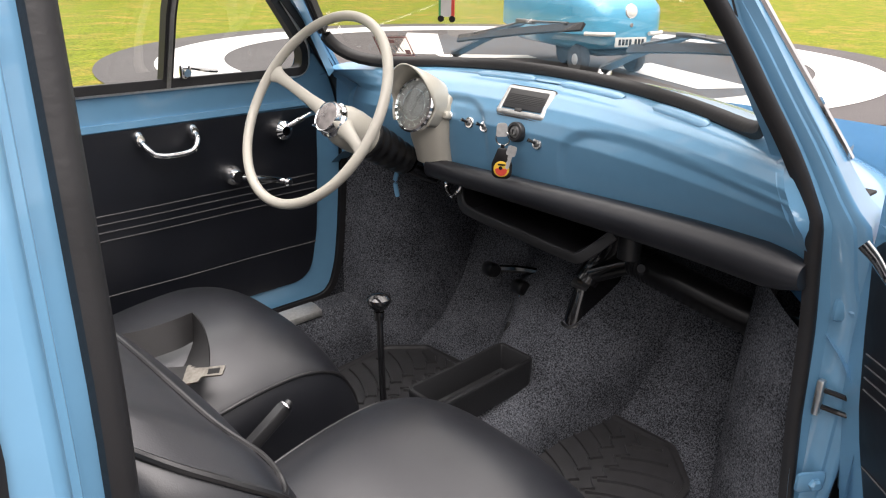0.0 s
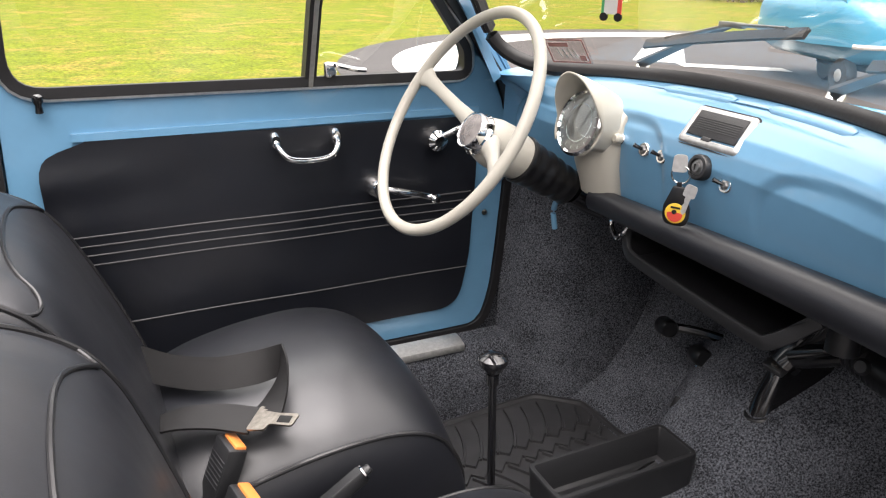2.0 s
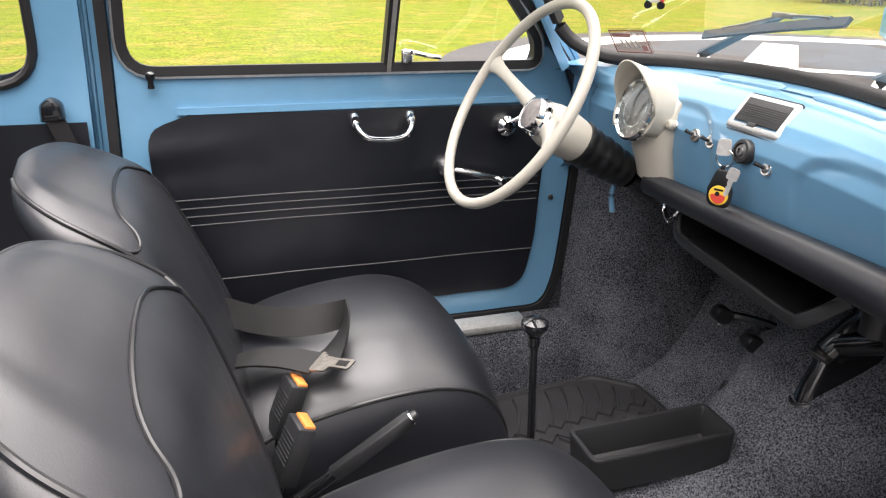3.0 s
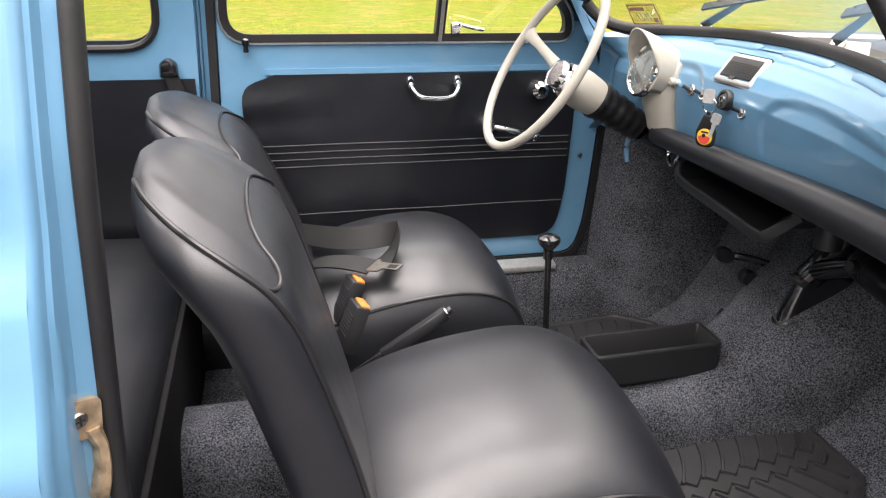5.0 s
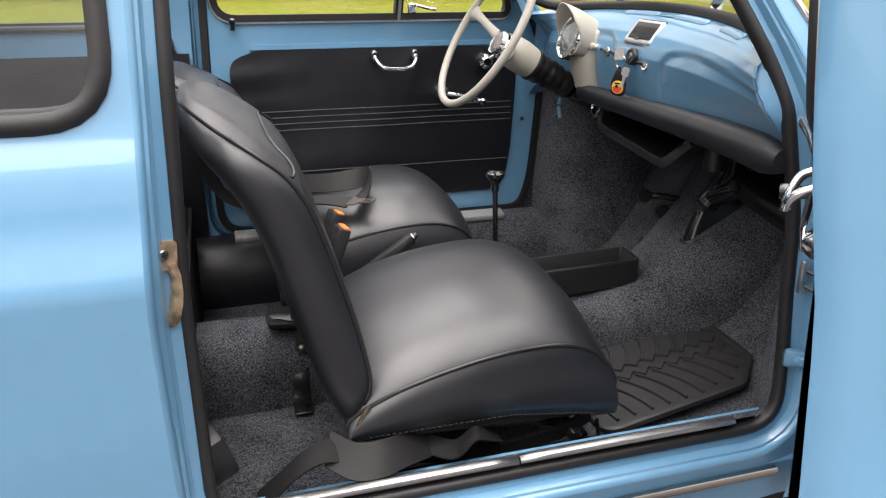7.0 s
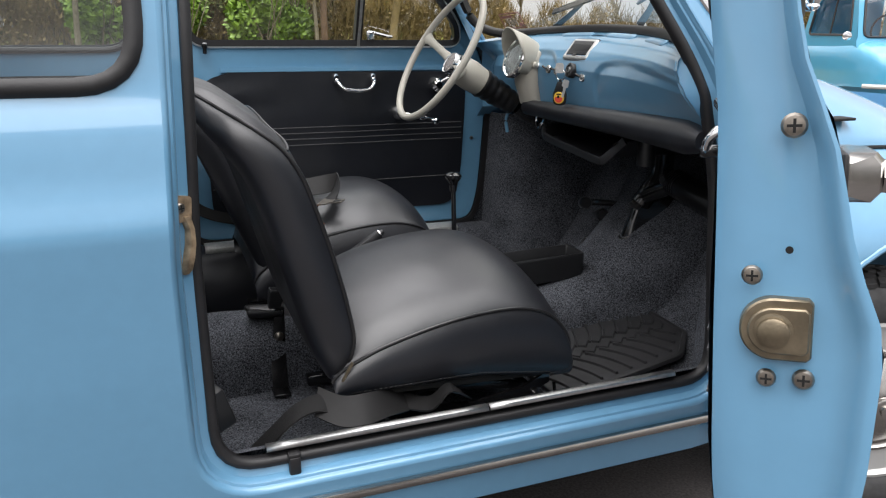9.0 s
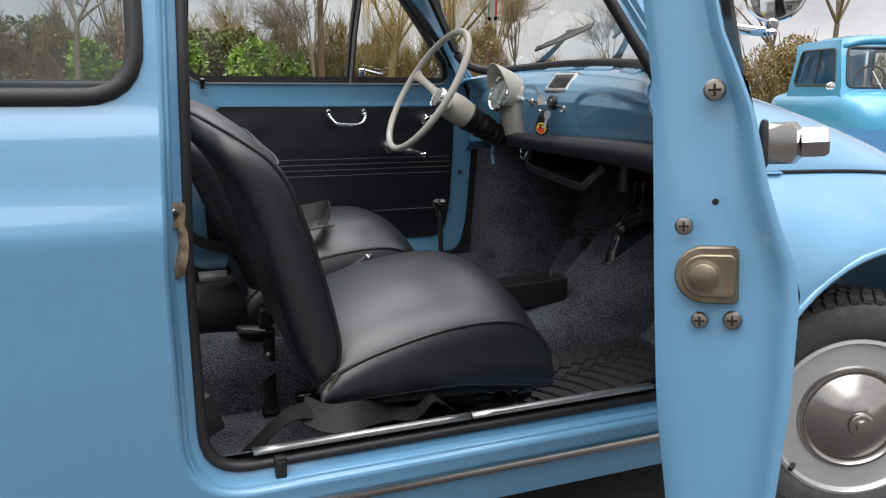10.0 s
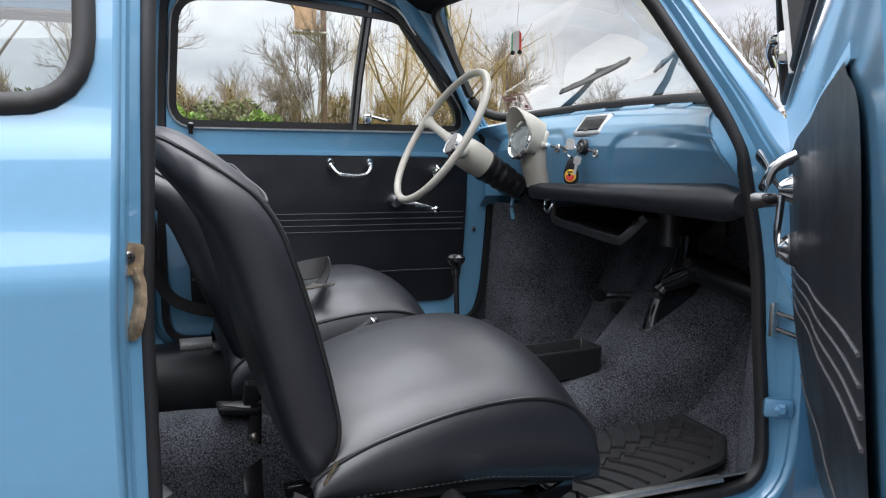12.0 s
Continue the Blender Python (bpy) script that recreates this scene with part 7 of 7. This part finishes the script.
def bare_tree(x, y, height, seed, label, spread=0.75, levels=4, kids=6, trunk=0.35, radius=None, twig=TWIG):
    rng = random.Random(seed)
    t = thing("tree", label, "tree", at=pose(x, y, 0))
    r = radius or height * 0.0125
    tr, tw = Twigs(), Twigs()
    pts, d = bent(Vector((0, 0, -0.1)), Vector((0, 0, 1)), height * trunk, rng, 5, 0.06)
    tr.branch(pts, r, r * 0.75, 10)
    ends = [(pts[-1], d, height * 0.36, r * 0.62)]
    for level in range(levels):
        nxt = []
        for p, d, ln, rr in ends:
            for k in range(kids if level < 2 else kids - 1):
                az, tilt = rng.uniform(0, 2 * math.pi), rng.uniform(0.35, 1.0) * spread
                side = d.cross(Vector((math.cos(az), math.sin(az), 0.3))).normalized()
                nd = (d * math.cos(tilt) + side * math.sin(tilt)).normalized()
                if nd.z < -0.1:
                    nd.z *= -0.4
                l2 = ln * rng.uniform(0.75, 1.1)
                q, e = bent(p - d * ln * rng.uniform(0, 0.25) * (level > 0), nd, l2, rng, 4, 0.16, 0.15)
                (tr if level < 2 else tw).branch(q, rr * rng.uniform(0.7, 1.0), rr * 0.38, 6 if level < 2 else 3)
                nxt.append((q[-1], e, l2 * 0.60, rr * 0.42))
                if level:
                    nxt.append((q[2], e, l2 * 0.45, rr * 0.35))
        if len(nxt) > 620:
            nxt = rng.sample(nxt, 620)
        ends = [(p, d, max(ln, height * 0.05), max(rr, 0.0045)) for p, d, ln, rr in nxt]
    tr.done("trunk", BARK, t)
    tw.done("crown", twig, t)
    return t


def willow(x, y, height, seed):
    rng = random.Random(seed)
    t = thing("willow_tree", "bare weeping willow with long yellow drooping twigs", "tree", "willows", at=pose(x, y, 0))
    tr, tw = Twigs(), Twigs()
    pts, d = bent(Vector((0, 0, -0.1)), Vector((0.05, 0, 1)), height * 0.32, rng, 5, 0.08)
    tr.branch(pts, height * 0.019, height * 0.014, 10)
    limbs = []
    for k in range(7):
        az = 2 * math.pi * k / 7 + rng.uniform(-0.3, 0.3)
        nd = Vector((math.cos(az), math.sin(az), rng.uniform(0.9, 2.2)))
        q, e = bent(pts[-1] - Vector((0, 0, rng.uniform(0, 0.5))), nd, height * rng.uniform(0.4, 0.6), rng, 6, 0.24, 0.05)
        tr.branch(q, height * 0.0066, height * 0.0018, 7)
        limbs += q[2:]
        for j in range(4):
            q2, e2 = bent(q[rng.randint(2, 5)], Vector((rng.uniform(-1, 1), rng.uniform(-1, 1), rng.uniform(0.3, 1.0))), height * rng.uniform(0.12, 0.25), rng, 4, 0.2)
            tr.branch(q2, height * 0.0020, height * 0.0008, 5)
            limbs += q2
    for k in range(760):
        p = rng.choice(limbs) + Vector((rng.uniform(-0.35, 0.35), rng.uniform(-0.35, 0.35), rng.uniform(-0.15, 0.2)))
        ln = min(rng.uniform(0.08, 0.30) * height, p.z - 1.6)
        if ln < 0.4:
            continue
        out = Vector((p.x, p.y, 0)) * 0.10
        q = [p, p + out * 0.6 + Vector((rng.uniform(-0.1, 0.1), rng.uniform(-0.1, 0.1), 0.06)), p + out + Vector((rng.uniform(-0.12, 0.12), rng.uniform(-0.12, 0.12), -ln * 0.45)), p + out * 1.1 + Vector((rng.uniform(-0.2, 0.2), rng.uniform(-0.2, 0.2), -ln))]
        tw.branch(q, 0.0050, 0.0028, 3)
    tr.done("trunk", WILLOW_BARK, t)
    tw.done("crown", WILLOW, t)
    return t


def bush(x, y, sx, sy, sz, seed, mat, label, leaves=5000, leaf=0.16, name="bush", lumps=7):
    rng = random.Random(seed)
    b = thing(name, label, "bush", at=pose(x, y, 0))
    cl = [(rng.uniform(-0.75, 0.75) * sx, rng.uniform(-0.7, 0.7) * sy, rng.uniform(0.35, 0.78) * sz, rng.uniform(0.45, 0.8)) for _ in range(lumps)]
    tw, st = Twigs(), Twigs()
    for _ in range(leaves):
        cx, cy, cz, k = rng.choice(cl)
        d = Vector((rng.gauss(0, 1), rng.gauss(0, 1), rng.gauss(0, 1))).normalized() * rng.uniform(0.55, 1.0) ** 0.5
        p = Vector((cx + d.x * k * sx * 0.6, cy + d.y * k * sy * 0.8, max(0.03, cz + d.z * k * sz * 0.42)))
        tw.card(p, leaf * rng.uniform(0.6, 1.3), rng)
    for _ in range(24):
        q, _e = bent(Vector((rng.uniform(-0.5, 0.5) * sx, rng.uniform(-0.4, 0.4) * sy, 0)), Vector((rng.uniform(-0.4, 0.4), rng.uniform(-0.3, 0.3), 1)), sz * rng.uniform(0.7, 1.1), rng, 4, 0.15)
        st.branch(q, 0.03, 0.008, 4)
    tagged(st.done("stem_tangle", BARK, b), kind="stuff")
    tw.done("foliage", mat, b, smooth=False)
    return b


def polar(az, dist):
    return math.sin(radians(az)) * dist, math.cos(radians(az)) * dist - 1.5


def hedge_row(a0, a1, dist, h, seed, mat, label, twigs=9000):
    rng = random.Random(seed)
    t = tagged(new("hedge"), label, "hedge", kind="stuff")
    tw = Twigs()
    for _ in range(twigs):
        a = rng.uniform(a0, a1)
        top = h * (0.80 + 0.20 * math.sin(a * 1.7 + seed) + 0.10 * math.sin(a * 5.3))
        x, y = polar(a, dist + rng.uniform(-0.8, 0.8))
        z = rng.uniform(0, 1) ** 0.8 * top
        q, _e = bent(Vector((x, y, z)), Vector((rng.uniform(-0.6, 0.6), rng.uniform(-0.6, 0.6), 1)), rng.uniform(0.3, 0.8), rng, 2, 0.3)
        tw.branch(q, 0.012, 0.004, 3)
        if rng.random() < 0.55:
            tw.card(Vector((x, y, z)), 0.16, rng)
    me_ob = tw.done("hedge_twigs", mat, t, smooth=False)
    return t


hedge_row(-16, 26, 29, 3.1, 3, HEDGE, "long brown winter hedge at the edge of the grass", 21000)
hedge_row(22, 62, 34, 2.0, 8, HEDGE, "low brown hedge beyond the landing pad", 9000)
for az, dist, sx, sz, seed in ((2.5, 27, 1.0, 2.6, 11), (8.6, 27.5, 1.0, 2.7, 12), (10.6, 28, 0.7, 2.0, 13), (-1.5, 27, 1.2, 2.3, 14)):
    x, y = polar(az, dist)
    bush(x, y, sx, 0.8, sz, seed, LAUREL, "dense bright green laurel bush in the hedge line", 4200, 0.20)
for az, dist, sx, sz, seed in ((17.5, 33, 2.4, 2.1, 21), (5.5, 29, 1.6, 2.9, 22), (14.5, 30, 1.8, 2.7, 23), (-5, 29, 2.0, 3.2, 24)):
    x, y = polar(az, dist)
    bush(x, y, sx, 1.0, sz, seed, IVY, "dark ivy-grown shrub in the hedge line", 3600, 0.16)
for az, dist, h, seed, lab in ((7.0, 52, 7.0, 31, "distant round-headed bare oak"), (12.4, 26, 5.6, 32, "bushy bare tree with dense brown twigs"), (10.8, 28, 4.4, 42, "bushy bare tree with dense brown twigs"), (3.6, 40, 4.6, 33, "small bare tree behind the hedge"),
                               (25.5, 36, 6.6, 34, "slender bare tree behind the hedge"), (26.9, 37, 6.0, 35, "slender bare tree behind the hedge"), (34, 60, 7.0, 36, "distant bare tree beyond the field"), (37, 62, 6.2, 37, "distant bare tree beyond the field"), (41, 60, 7.0, 38, "distant bare tree beyond the field"),
                               (48.5, 32, 9.5, 39, "tall spreading bare tree beyond the field"), (45.0, 36, 7.5, 40, "bare tree behind the parked microcar"), (-3.5, 26, 8.0, 41, "tall bare tree with grey twigs"), (-9, 27, 8.5, 43, "tall bare tree with grey twigs"), (-0.5, 30, 6.0, 44, "bare tree with grey twigs")):
    x, y = polar(az, dist)
    bare_tree(x, y, h, seed, lab)
for az, dist, h, seed in ((17.8, 27, 8.2, 51), (21.6, 30, 9.0, 52)):
    x, y = polar(az, dist)
    willow(x, y, h, seed)
for az, dist, sx, sz, seed in ((46.2, 30, 2.2, 3.0, 61), (43.5, 31, 1.6, 2.4, 62)):
    x, y = polar(az, dist)
    bush(x, y, sx, 1.0, sz, seed, HEDGE, "orange-brown winter shrub beyond the parked microcar", 7000, 0.09)

# wooden pole with a bracket shelf and a mug-shaped box
px, py = polar(12.9, 27)
pole = thing("wooden_pole", "tall wooden pole with a bracket shelf", "pole", at=pose(px, py, 0))
part("post", tube([(0, 0, 0), (0, 0, 3.5), (0, 0, 7.0)], 0.11, 12, scale=[1.1, 1.0, 0.9]), material("weathered_pole", (0.14, 0.085, 0.055), 0.85, noise_scale=4, vary=0.25), pole)
part("shelf", rbox((1.15, 0.6, 0.07), (-0.50, 0, 5.08), 0.02), ALU, pole)
part("strut", tube([(-0.1, 0, 4.65), (-0.75, 0, 5.06)], 0.03, 6), ALU, pole)
mug = thing("mug_shaped_box", "big tan mug-shaped box with a handle standing on the shelf", "sculpture", at=pose(px - 0.62, py, 5.12))
TAN = material("tan_paint", (0.52, 0.33, 0.20), 0.6, noise_scale=3, vary=0.06)
part("mug_body", lathe([(0.33, 0.0), (0.36, 0.02), (0.38, 0.95), (0.35, 0.98), (0.33, 0.9), (0.3, 0.1)], n=24), TAN, mug)
part("mug_handle", tube(spline([(0.36, 0, 0.80), (0.58, 0, 0.76), (0.62, 0, 0.45), (0.55, 0, 0.22), (0.36, 0, 0.18)], 6), 0.06, 8, up=(0, 1, 0)), TAN, mug)
part("mug_spout", loft([[Vector((x + a, b, z + c)) for a, b, c in ((-0.09, -0.13, 0.06), (-0.09, 0.13, 0.06), (0.09, 0.13, -0.06), (0.09, -0.13, -0.06))] for x, z in ((-0.30, 0.66), (-0.52, 0.98))], close_u=True, cap=True), TAN, mug)

# low hall behind the camera
hall = thing("hall", "long low building with a grey corrugated roof and dark windows", "building", at=pose(-10, -24, 0))
part("wall", rbox((34, 8, 2.6), (0, 0, 1.3), 0.03), material("render_wall", (0.34, 0.32, 0.29), 0.8, noise_scale=2, vary=0.1), hall)
rf = []
for x in np.linspace(-17.5, 17.5, 141):
    w = 0.04 * (1 if int(round((x + 17.5) * 4)) % 2 else -1)
    rf.append([Vector((x, y, z + w)) for y, z in ((4.6, 2.5), (0.0, 4.6), (-4.6, 2.5))])
part("roof", loft(rf), material("corrugated_roof", (0.07, 0.075, 0.08), 0.6, noise_scale=3, vary=0.2), hall, smooth=False)
for k in range(9):
    win = part("window", rbox((1.6, 0.06, 1.1), (-14 + 3.5 * k, 4.03, 1.5), 0.01), WHITE, hall)
    part("pane", rbox((1.4, 0.02, 0.9), (-14 + 3.5 * k, 4.07, 1.5), 0.0), GLOSS_BLACK, win)
